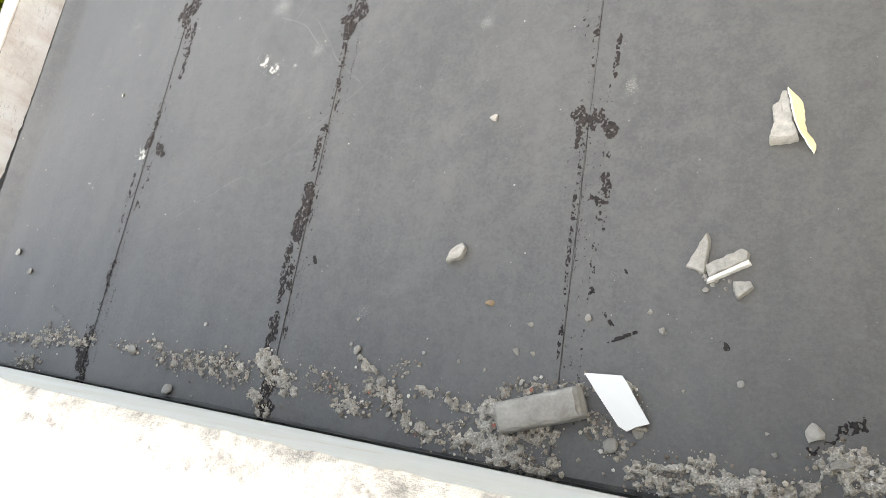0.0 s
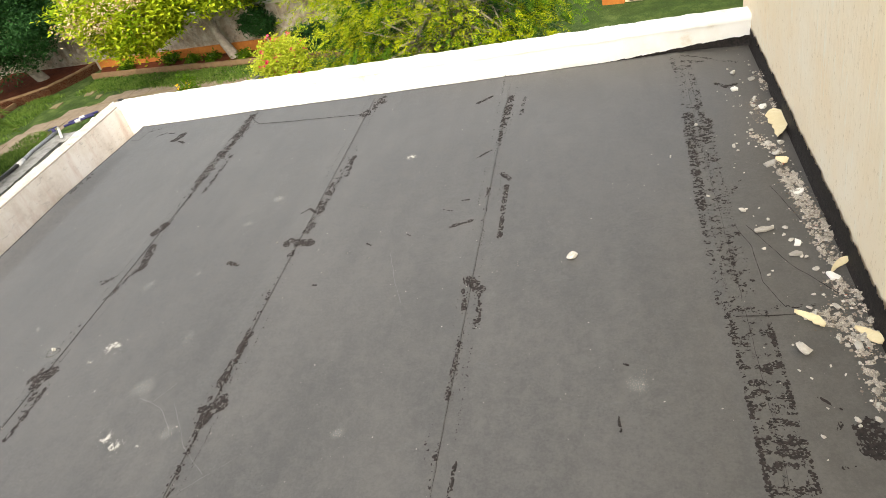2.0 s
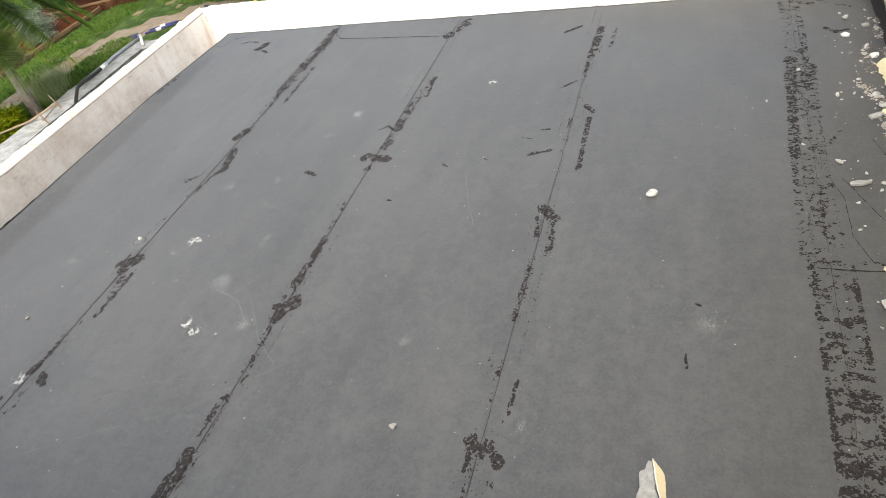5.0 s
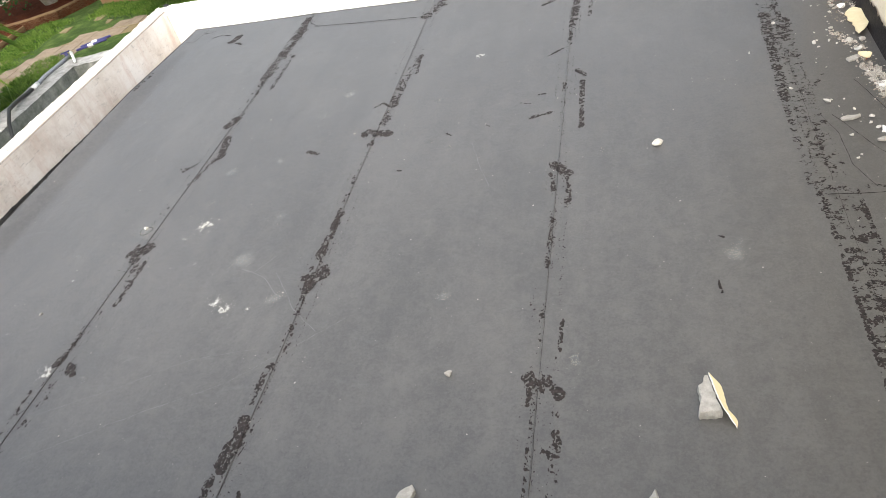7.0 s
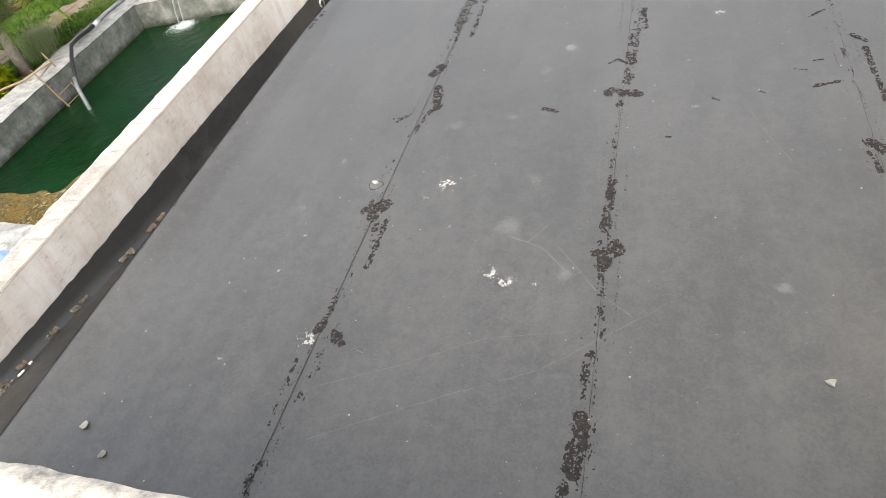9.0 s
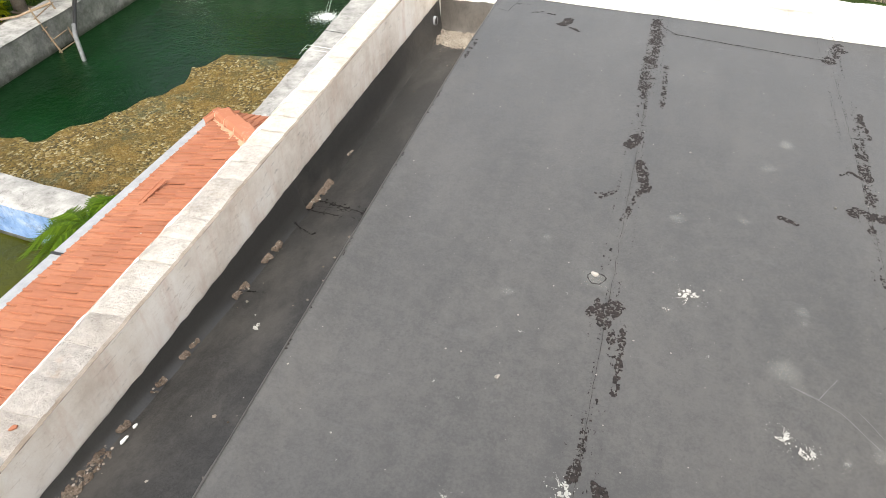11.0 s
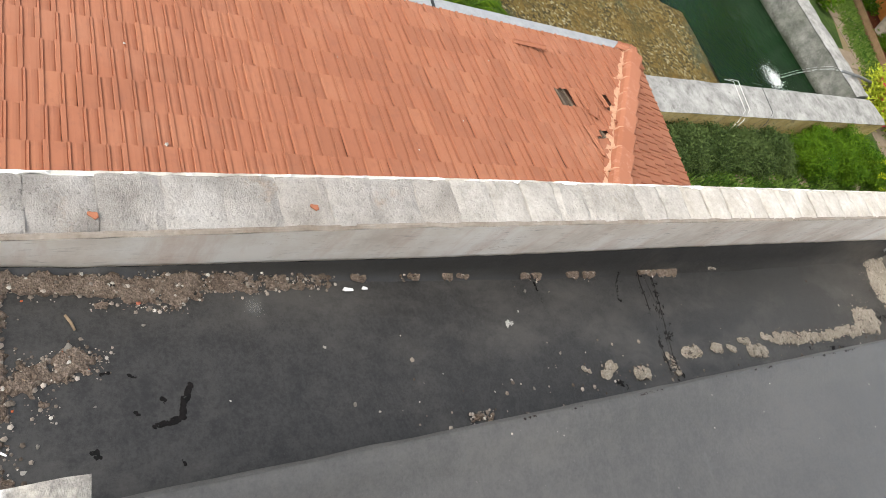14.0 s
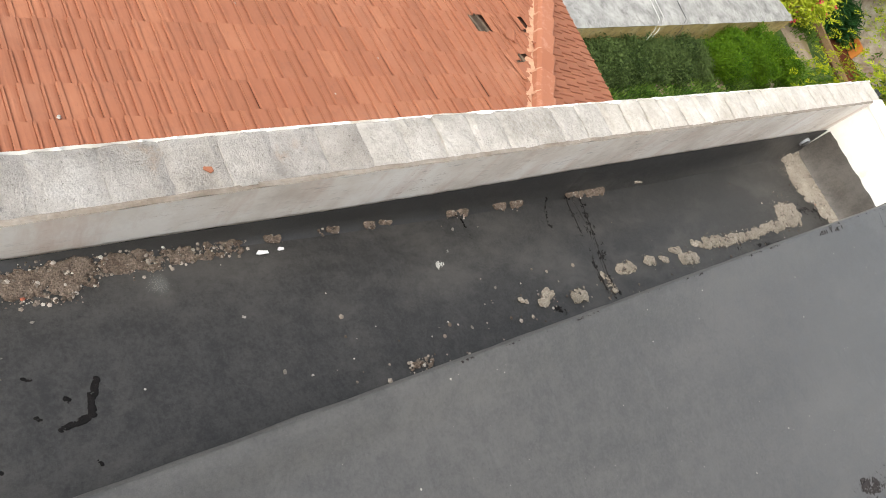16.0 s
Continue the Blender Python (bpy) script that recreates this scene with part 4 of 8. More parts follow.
def broken_tile(length, width, seed):
    """A shard of roof tile with a jagged edge and its rib."""
    g = random.Random(seed)
    v, f = [], []
    n = 9
    for i in range(n):
        s = i / (n - 1)
        lo, hi = -width / 2 * g.uniform(0.75, 1.1), width / 2 * g.uniform(0.75, 1.1)
        for q, h in ((lo, 0.012), (lo + 0.2 * width, 0.014), (0.1 * width, 0.016), (0.16 * width, 0.028), (0.26 * width, 0.028), (hi, 0.012)):
            v.append(((s - 0.5) * length, q, h))
    k = len(v)
    v += [(p[0], p[1], p[2] - 0.012) for p in v]
    for i in range(n - 1):
        for j in range(5):
            q = i * 6 + j
            f += [(q, q + 6, q + 7, q + 1), (k + q, k + q + 1, k + q + 7, k + q + 6)]
        f += [(i * 6, k + i * 6, k + i * 6 + 6, i * 6 + 6), (i * 6 + 5, i * 6 + 11, k + i * 6 + 11, k + i * 6 + 5)]
    f += [tuple(range(6)) + tuple(range(k + 5, k - 1, -1)), tuple(range(k - 1, k - 7, -1)) + tuple(range(2 * k - 6, 2 * k))]
    return mesh_of("broken_tile", v, f, TILE)


for x, y, r, length, width, lift, pitch in ((-10.21, 7.30, 76, 0.58, 0.11, 0.075, 0), (-8.76, 7.84, -36, 0.30, 0.20, 0.05, 4), (-8.05, 7.66, 4, 0.24, 0.24, 0.012, 5), (-8.33, 7.60, -8, 0.22, 0.16, 0.020, 4),
                                            (-7.92, 7.30, 10, 0.20, 0.20, 0.016, 4), (-7.62, 7.42, -14, 0.22, 0.26, 0.02, 8), (-8.10, 7.40, 3, 0.62, 0.06, 0.05, 2), (-8.98, 7.72, -3, 0.40, 0.07, 0.04, 2),
                                            (-10.72, 9.93, 40, 0.34, 0.22, 0.08, -10), (-10.62, 10.05, -30, 0.30, 0.20, 0.12, 12), (-10.85, 10.02, 80, 0.26, 0.16, 0.06, 6), (-9.15, 8.28, 0, 0.44, 0.10, 0.03, 2)):
    m = Matrix.Translation((x, y, tile_z(x) + lift)) @ pose(0, 0, 0, rnd(-4, 4), -math.degrees(SLOPE) + pitch, r)
    thing("loose_roof_tile", broken_tile(length, width, int(-x * 100)), "broken terracotta tile lying loose on the tiled roof", "roof tile", "loose roof tiles", at=m)
for k, (x, y, r) in enumerate(((-8.45, -0.70, 0.026), (-8.76, 1.18, 0.018), (-7.39, 1.40, 0.022), (-7.02, 1.75, 0.018), (-7.9, -0.55, 0.014), (-9.1, 3.6, 0.016), (-8.2, 5.1, 0.015), (-7.6, 4.2, 0.014), (-9.6, 6.2, 0.014), (-9.0, 0.1, 0.02))):
    g = random.Random(k)
    v = [(r * a * g.uniform(0.7, 1.2), r * b * g.uniform(0.7, 1.2), r * c) for a, b, c in ((1, 0, 0.2), (0.3, 0.95, 0.1), (-0.8, 0.6, 0.25), (-0.9, -0.5, 0.1), (0.2, -1, 0.2), (0.1, 0.1, 1.0), (0, 0, -0.4))]
    f = [(0, 1, 5), (1, 2, 5), (2, 3, 5), (3, 4, 5), (4, 0, 5), (1, 0, 6), (2, 1, 6), (3, 2, 6), (4, 3, 6), (0, 4, 6)]
    thing("mortar_crumb", mesh_of("mortar_crumb", v, f, PALE_STONE), "small pale mortar crumb lying on the roof tiles", "stone", "crumbs on the tiles", at=Matrix.Translation((x, y, tile_z(x) + 0.034)))
# eaves gutter
v, f = [], []
for i in range(2):
    y = (-3.5, HIP_Y + 0.05)[i]
    for k in range(9):
        q = math.pi * (1 + k / 8)
        v.append((EAVE_X - 0.13 + 0.085 * math.cos(q), y, tile_z(EAVE_X) - 0.01 + 0.085 * math.sin(q)))
for k in range(8):
    f.append((k, k + 1, 10 + k, 9 + k))
k = len(v)
v += [(EAVE_X - 0.235, -3.5, tile_z(EAVE_X)), (EAVE_X - 0.045, -3.5, tile_z(EAVE_X)), (EAVE_X - 0.045, HIP_Y + 0.05, tile_z(EAVE_X)), (EAVE_X - 0.235, HIP_Y + 0.05, tile_z(EAVE_X))]
eg = thing("eaves_gutter", mesh_of("eaves_gutter", v, f + [(k, k + 1, k + 2, k + 3)], PIPE_GREY), "grey eaves gutter along the tiled roof", "gutter")
for y in (5.70,):
    v, f = box(EAVE_X - 0.25, EAVE_X - 0.03, y, y + 0.05, tile_z(EAVE_X) + 0.002, tile_z(EAVE_X) + 0.016)
    piece("bracket", mesh_of("bracket", v, f, PIPE_BLACK), eg)
thing("wall_annexe", mesh_of("wall_annexe", *prism([(-10.4, -3.4), (-5.2, -3.4), (-5.2, 9.6), (-10.4, 9.6)], -7.0, -4.6), LIMEWASH), "plain wall under the tiled roof", "wall", kind="structure")

# ---------------------------------------------------------------- garden ground
GZ = -7.0
HOLE = [(-10.3, -3.9), (-12.5, 25.2), (-23.0, 23.8), (-21.2, -3.9)]       # the pools lie open
RIMS = [(400, -400), (400, 400), (-400, 400), (-400, -400)]
v, f = [], []
n, rings = 30, 24
for r in range(rings + 1):
    s = (r / rings) ** 2.6
    for i in range(4):
        for k in range(n):
            a = Vector(HOLE[i]).lerp(Vector(HOLE[(i + 1) % 4]), k / n)
            b = Vector(RIMS[i]).lerp(Vector(RIMS[(i + 1) % 4]), k / n)
            p = a.lerp(b, s)
            v.append((p.x, p.y, GZ))
m = 4 * n
for r in range(rings):
    for i in range(m):
        f.append((r * m + i, (r + 1) * m + i, (r + 1) * m + (i + 1) % m, r * m + (i + 1) % m))
thing("ground", mesh_of("ground", v, f, GRASS), "garden lawn around the house", "lawn", kind="structure")


def slabs(name, pts, size, gap, material, parent, z, jitter=0.03, keep=0.92):
    """Irregular flat stones laid inside an outline."""
    xs, ys = [p[0] for p in pts], [p[1] for p in pts]

    def inside(x, y):
        c = False
        for i in range(len(pts)):
            (x1, y1), (x2, y2) = pts[i], pts[i - 1]
            if (y1 > y) != (y2 > y) and x < (x2 - x1) * (y - y1) / (y2 - y1) + x1:
                c = not c
        return c
    y = min(ys)
    row = 0
    while y < max(ys):
        x = min(xs) + (row % 2) * size * 0.5
        while x < max(xs):
            w, h = size * rnd(0.75, 1.15), size * rnd(0.8, 1.1)
            if inside(x + w / 2, y + h / 2) and random.random() < keep:
                g = gap / 2
                o = [(x + g + rnd(-jitter, jitter), y + g + rnd(-jitter, jitter)), (x + w - g + rnd(-jitter, jitter), y + g + rnd(-jitter, jitter)),
                     (x + w - g + rnd(-jitter, jitter), y + h - g + rnd(-jitter, jitter)), (x + g + rnd(-jitter, jitter), y + h - g + rnd(-jitter, jitter))]
                zz = z + rnd(0, 0.012)
                piece(name, mesh_of(name, *prism(o, z - 0.1, zz), material), parent)
            x += w
        y += size
        row += 1


# pond
WT, WL = -6.2, -7.28
POND = [(-12.6, 25.2), (-22.9, 23.9), (-21.6, 8.4), (-11.4, 8.4)]


def strip(a, b, side, width, z0, z1, material):
    """A straight wall from a to b, of the given width on one side."""
    d = (Vector(b) - Vector(a)).normalized()
    s = Vector((-d.y, d.x)) * side
    o = [a, b, tuple(Vector(b) + s * width), tuple(Vector(a) + s * width)]
    if side < 0:
        o = o[::-1]
    return prism([tuple(p) for p in o], z0, z1)


def pond_wall(a, b, side, width, top, inner, outer, label):
    d = (Vector(b) - Vector(a)).normalized()
    s = Vector((-d.y, d.x)) * side
    w = thing("pond_wall", mesh_of("pond_wall", *strip(a, b, side, width, GZ - 1.2, WT - 0.06, inner), inner), label, "pond wall", kind="structure")
    # uneven rendered top
    v, f = [], []
    cols, rows = 80, 5
    L = (Vector(b) - Vector(a)).length
    for i in range(cols + 1):
        for j in range(rows + 1):
            p = Vector(a) + d * (L * i / cols) + s * ((width + 0.06) * j / rows - 0.03)
            h = 0.03 * noise.fractal(Vector((p.x * 1.5, p.y * 1.5, 0)), 1.0, 2.0, 4) - (0.04 if j in (0, rows) else 0)
            v.append((p.x, p.y, WT + h))
    for i in range(cols):
        for j in range(rows):
            q = i * (rows + 1) + j
            f.append((q, q + rows + 1, q + rows + 2, q + 1) if side > 0 else (q, q + 1, q + rows + 2, q + rows + 1))
    piece("wall_top", mesh_of("wall_top", v, f, top, True), w, label="rough grey cement top")
    o = [Vector(a) + s * (width + 0.012), Vector(b) + s * (width + 0.012)]
    v = [(o[0].x, o[0].y, GZ - 0.1), (o[1].x, o[1].y, GZ - 0.1), (o[1].x, o[1].y, WT - 0.07), (o[0].x, o[0].y, WT - 0.07)]
    piece("outer_face", mesh_of("outer_face", v, [(0, 1, 2, 3)], outer), w, label="painted outer face")
    return w


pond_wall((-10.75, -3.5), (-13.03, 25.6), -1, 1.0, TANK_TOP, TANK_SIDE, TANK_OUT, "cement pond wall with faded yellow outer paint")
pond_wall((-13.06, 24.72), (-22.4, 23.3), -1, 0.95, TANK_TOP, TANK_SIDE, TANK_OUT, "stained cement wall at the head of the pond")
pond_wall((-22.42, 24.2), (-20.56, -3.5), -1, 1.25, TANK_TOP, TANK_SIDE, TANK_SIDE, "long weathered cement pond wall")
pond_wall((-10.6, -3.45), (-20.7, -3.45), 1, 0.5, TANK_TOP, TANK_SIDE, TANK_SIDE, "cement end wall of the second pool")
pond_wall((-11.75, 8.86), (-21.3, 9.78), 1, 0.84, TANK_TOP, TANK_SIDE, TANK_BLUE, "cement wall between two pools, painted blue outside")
v, f = prism(POND, GZ - 1.0, WL)
thing("water", mesh_of("water", v, f, WATER), "dark green rippled pond water", "water", kind="structure")
v, f = prism([(-11.2, 8.6), (-21.8, 8.6), (-20.9, -3.6), (-10.4, -3.6)], GZ - 1.0, GZ - 0.22)
thing("water", mesh_of("water", v, f, WATER_YELLOW), "murky yellow-green water of a second pool", "water", kind="structure")


def algae_mat():
    edge = [(-12.2, 18.6), (-12.7, 18.2), (-13.4, 17.5), (-15.3, 17.8), (-15.9, 18.2), (-16.6, 17.1), (-16.3, 16.0), (-17.0, 14.4), (-17.7, 12.9), (-18.4, 11.9), (-20.56, 11.85), (-21.5, 11.6), (-21.5, 9.5), (-11.6, 8.6)]
    bm = bmesh.new()
    dense = []
    for i in range(len(edge)):
        a, b = Vector(edge[i]), Vector(edge[(i + 1) % len(edge)])
        for k in range(8):
            p = a.lerp(b, k / 8)
            if i < 11:
                p += Vector((0.35 * noise.noise(Vector((p.x * 1.3, p.y * 1.3, 0))), 0.35 * noise.noise(Vector((p.x * 1.3, p.y * 1.3, 7))))) 
            dense.append(p)
    vs = [bm.verts.new((p.x, p.y, WL + 0.004)) for p in dense]
    bm.faces.new(vs)
    bmesh.ops.triangulate(bm, faces=bm.faces[:])
    bmesh.ops.subdivide_edges(bm, edges=bm.edges[:], cuts=5, use_grid_fill=True)
    for q in bm.verts:
        if not q.is_boundary:
            q.co.z += 0.02 + 0.035 * abs(noise.fractal(Vector((q.co.x * 2.2, q.co.y * 2.2, 0)), 1.0, 2.0, 4))
    return from_bm("algae_mat", bm, ALGAE, True)


thing("algae_mat", algae_mat(), "brown crusted algae floating on the pond", "algae", kind="stuff")


def splash(cx, cy, r, seed):
    random.seed(seed)
    v, f = [], []
    for _ in range(760):
        a, d = rnd(0, 6.28), r * abs(random.gauss(0, 0.5))
        x, y, s = cx + d * math.cos(a), cy + d * math.sin(a), rnd(0.006, 0.036) * (1.35 - min(1.1, d / r))
        k = len(v)
        v += [(x + s * math.cos(q) * rnd(0.6, 1.3), y + s * math.sin(q) * rnd(0.6, 1.3), WL + 0.012 + rnd(0, 0.02)) for q in (0, 1, 2.1, 3.1, 4.2, 5.2)]
        v.append((x, y, WL + 0.02 + s * 0.7))
        f += [(k + i, k + (i + 1) % 6, k + 6) for i in range(6)]
    return mesh_of("splash", v, f, FOAM)


def falling_water(x, y, z0, dx, dy, seed, split, count):
    random.seed(seed)
    parts = []
    for k in range(count):
        ox, oy = (-split if k % 2 else split) + rnd(-0.05, 0.05), rnd(-0.05, 0.05)
        path = [(x + ox + dx * s, y + oy + dy * s, z0 - (z0 - WL) * s * s) for s in (0, 0.25, 0.5, 0.75, 1.0)]
        parts.append(tube(path, [0.004, 0.003, 0.0025, 0.0025, 0.004], 5))
    return join(parts)


for cx, cy, ox, oy, r, split, count in ((-14.15, 22.0, -13.8, 23.95, 0.8, 0.05, 3), (-20.3, 23.1, -20.2, 23.55, 1.0, 0.14, 8)):
    w = thing("water_jet", splash(cx, cy, r, 5), "white water splashing into the pond", "water jet", "water jets", kind="stuff")
    piece("stream", mesh_of("stream", *falling_water(ox, oy - 0.05, WT + 0.25, cx - ox, cy - oy, 3, split, count), FOAM, True), w)
thing("outlet_pipe", mesh_of("outlet_pipe", *tube([(-13.9, 27.2, GZ), (-13.9, 26.4, WT), (-13.9, 25.4, WT + 0.1), (-13.8, 23.9, WT + 0.22)], 0.05, 10), PIPE_DULL, True), "grey outlet pipe over the pond wall", "pipe")
thing("outlet_pipe", mesh_of("outlet_pipe", *tube([(-20.1, 25.2, WT + 0.1), (-20.15, 24.5, WT + 0.2), (-20.2, 23.5, WT + 0.2)], 0.08, 10), PIPE_GREY, True), "grey outlet pipe over the pond wall", "pipe")
hose = thing("hose", mesh_of("hose", *tube([(-20.4, 16.6, WL - 0.2), (-21.0, 17.2, WL + 0.6), (-21.5, 18.1, WT + 0.16), (-22.1, 19.0, WT + 0.32), (-22.5, 19.8, WT + 0.22), (-22.85, 20.7, WT + 0.09), (-22.95, 21.5, WT + 0.07)], 0.07, 10), PIPE_BLACK, True), "thick black hose hanging into the pond", "hose")
piece("wet_end", mesh_of("wet_end", *tube([(-20.38, 16.58, WL - 0.2), (-21.0, 17.2, WL + 0.62), (-21.2, 17.5, WL + 0.85)], 0.074, 10), PIPE_DULL, True), hose, label="grey wet end of the hose")
pump = thing("pipework", mesh_of("pipework", *tube([(-22.95, 21.5, WT + 0.07), (-23.15, 22.5, WT + 0.08), (-23.1, 24.4, WT + 0.1)], 0.07, 10), PIPE_GREY, True), "white and blue valves and pipes on the pond wall", "pipework")
piece("collar", mesh_of("collar", *tube([(-22.9, 21.3, WT + 0.07), (-23.0, 21.75, WT + 0.07)], 0.095, 10), PIPE_WHITE, True), pump, label="white collar")
piece("elbow", mesh_of("elbow", *tube([(-22.3, 23.5, WT + 0.08), (-22.6, 23.9, WT + 0.22), (-22.95, 24.3, WT + 0.24)], 0.06, 10), PIPE_WHITE, True), pump, label="white elbow")
valve = piece("valve", mesh_of("valve", *tube([(-23.15, 24.2, WT + 0.05), (-23.15, 24.2, WT + 0.28)], 0.08, 10), PIPE_BLUE, True), pump, label="blue valve")
piece("handle", mesh_of("handle", *tube([(-23.28, 24.05, WT + 0.30), (-23.02, 24.35, WT + 0.30)], 0.03, 8), PIPE_BLUE, True), valve)
for i, yy in enumerate((24.6, 24.95)):
    piece("valve_pipe", mesh_of("valve_pipe", *tube([(-22.9, yy, WT + 0.16), (-22.2, yy + 0.4, WT + 0.18), (-21.7, yy + 0.65, WT + 0.18)], 0.05, 10), PIPE_BLUE, True), pump, label="dark blue pipe")
    piece("collar", mesh_of("collar", *tube([(-22.45, yy + 0.26, WT + 0.172), (-22.25, yy + 0.37, WT + 0.178)], 0.075, 10), PIPE_WHITE, True), pump, label="white collar")


def ladder():
    a, b = Vector((-21.75, 17.95, WL - 0.3)), Vector((-22.5, 18.0, WT + 0.6))
    c, d = Vector((-21.62, 17.1, WL - 0.3)), Vector((-22.1, 16.85, WT + 0.5))
    lad = thing("ladder", mesh_of("rail", *tube([a, a.lerp(b, 0.5) + Vector((0.03, 0.02, 0)), b], [0.035, 0.03, 0.026], 7), WOOD), "old wooden pole ladder leaning into the pond", "ladder")
    piece("rail", mesh_of("rail", *tube([c, c.lerp(d, 0.5) + Vector((0.02, -0.03, 0)), d], [0.035, 0.03, 0.026], 7), WOOD), lad)
    for k in range(4):
        s = 0.16 + 0.21 * k
        p, q = a.lerp(b, s), c.lerp(d, s + 0.03)
        e = (q - p) * 0.12
        piece("rung", mesh_of("rung", *tube([p - e, q + e], 0.02, 6), WOOD), lad)


ladder()
thing("bamboo_pole", mesh_of("bamboo_pole", *tube([(-24.4, 15.6, WT + 0.05), (-22.9, 17.0, WT + 0.08), (-21.9, 17.6, WT + 0.4)], 0.04, 7), WOOD), "weathered pole lying across the pond wall", "pole")
for k, (x, y) in enumerate(((-12.0, 16.9), (-12.05, 17.15), (-12.1, 18.3))):
    thing("cable", mesh_of("cable", *tube([(x - 0.7, y + 0.2, WT - 0.2), (x - 0.42, y + 0.1, WT + 0.05), (x + 0.55, y, WT + 0.05), (x + 0.75, y - 0.1, WT - 0.2), (x + 0.9, y - 0.3, WT - 0.5)], 0.008, 6), (PIPE_WHITE, PIPE_WHITE, PIPE_BLACK)[k]), "thin cable hanging over the pond wall", "cable", "cables over the wall")

# paths, beds and walls of the garden
def wall_line(x):
    """Foot of the boundary wall."""
    return 32.1 - 0.285 * (x + 13.65)


def kerb_line(x):
    return 29.6 - 0.32 * (x + 12.5)


WALK = [(-29.2, 10), (-27.8, 10), (-27.7, 21.0), (-27.4, 24.0), (-26.2, 26.6), (-24.0, 28.7), (-19.1, 29.2), (-12.4, 26.6), (-10.4, 26.2), (-10.6, 27.6), (-15.0, 29.8), (-20.5, 31.0), (-24.7, 30.3), (-27.4, 28.8), (-28.9, 26.6), (-29.1, 23.5)]
path = thing("path", mesh_of("path", *prism(WALK, GZ - 0.1, GZ + 0.004), plain("path_bedding", lin("6b6044"), lin("8a7a5c"), 2)),
             "garden path of irregular flat stones", "path", kind="structure")
slabs("paving_stone", WALK, 1.1, 0.05, PATH, path, GZ + 0.02)
slabs("stepping_stone", [(-30.9, 14), (-29.8, 14), (-29.9, 26.5), (-29.0, 29.0), (-26.5, 30.9), (-20.5, 31.6), (-13.5, 30.2), (-13.2, 30.8), (-20.3, 32.5), (-27.0, 32.2), (-30.6, 30.0)], 1.1, 0.5, STEP, path, GZ + 0.03, 0.16, 0.6)
slabs("paving_stone", [(-25.5, 10), (-23.8, 10), (-23.9, 25.4), (-24.6, 26.6), (-25.6, 24.6)], 0.9, 0.06, PATH, path, GZ + 0.02)
slabs("lawn_stone", [(-10.9, 16.4), (-9.6, 16.8), (-10.0, 26.0), (-11.0, 26.0), (-10.2, 18.4)], 0.8, 0.3, PATH, path, GZ + 0.03, 0.1, 0.5)
thing("flower_bed", mesh_of("flower_bed", *prism([(-28.0, kerb_line(-28.0)), (-8, kerb_line(-8)), (-8, wall_line(-8)), (-28.9, wall_line(-28.9))], GZ - 0.1, lambda x, y: GZ + 0.12 + 0.05 * math.sin(x * 1.7)), SOIL), "bare red soil bed along the boundary wall", "flower bed", kind="structure")
thing("flower_bed", mesh_of("flower_bed", *prism([(-45, 12), (-32.0, 12), (-32.0, 22.8), (-32.5, 32.6), (-45, 31.0)], GZ - 0.1, GZ + 0.12), SOIL), "red soil bed behind a low kerb", "flower bed", kind="structure")
RAISED = [(-38.0, 31.6), (-33.8, 32.4), (-32.1, 32.8), (-30.7, 33.5), (-29.7, 35.2), (-29.3, 36.6)]
thing("flower_bed", mesh_of("flower_bed", *prism(RAISED + [(-29.3, wall_line(-29.3)), (-38.0, wall_line(-38.0))], GZ - 0.1, GZ + 0.45), SOIL), "raised red soil bed under the dark tree", "flower bed", kind="structure")
KERBS = [((-28.6, kerb_line(-28.6)), (-20, kerb_line(-20)), 0.32), ((-20, kerb_line(-20)), (-8, kerb_line(-8)), 0.3), ((-32.0, 12), (-32.0, 22.8), 0.28), ((-32.0, 22.8), (-32.5, 32.6), 0.28)]
KERBS += [(p, q, 0.55) for p, q in zip(RAISED, RAISED[1:])]
for a, b, h in KERBS:
    thing("kerb", mesh_of("kerb", *strip(a, b, 1, 0.16, GZ - 0.1, GZ + h, KERB), KERB), "low brick kerb of the flower bed", "kerb", kind="structure")
WALL_H = 2.3
boundary = thing("boundary_wall", mesh_of("boundary_wall", *strip((-62, wall_line(-62)), (-6, wall_line(-6)), 1, 0.3, GZ - 0.2, GZ + WALL_H, BOUNDARY), BOUNDARY), "weathered grey boundary wall stained with red soil", "wall", kind="structure")
x = -46.0
while x < -6.5:
    v, f = strip((x, wall_line(x) - 0.02), (x + 1.96, wall_line(x + 1.96) - 0.02), 1, 0.34, GZ + WALL_H, GZ + WALL_H + 0.09, BOUNDARY)
    piece("coping_slab", mesh_of("coping_slab", v, f, FLAG), boundary)
    x += 2.0
v, f = strip((-29, wall_line(-29) - 0.1), (-11, wall_line(-11) - 0.1), 1, 0.12, GZ, GZ + 0.62, ORANGE)
piece("plinth", mesh_of("plinth", v, f, ORANGE), boundary, label="soil-stained orange plinth")
back = thing("boundary_wall", mesh_of("boundary_wall", *strip((-62, -20), (-62, 46), 1, 0.3, GZ - 0.2, GZ + 3.0, BOUNDARY), BOUNDARY), "weathered boundary wall beyond the garden", "wall", kind="structure")
YARD = [(-20, wall_line(-20) + 0.5), (-4, wall_line(-4) + 0.5), (-4, 46), (-20, 46)]
yard = thing("paved_yard", mesh_of("paved_yard", *prism(YARD, GZ - 0.1, GZ + 0.1), plain("yard_bedding", lin("5d564a"), lin("7c7466"), 2)), "yard of large grey flagstones behind the wall", "paving", kind="structure")
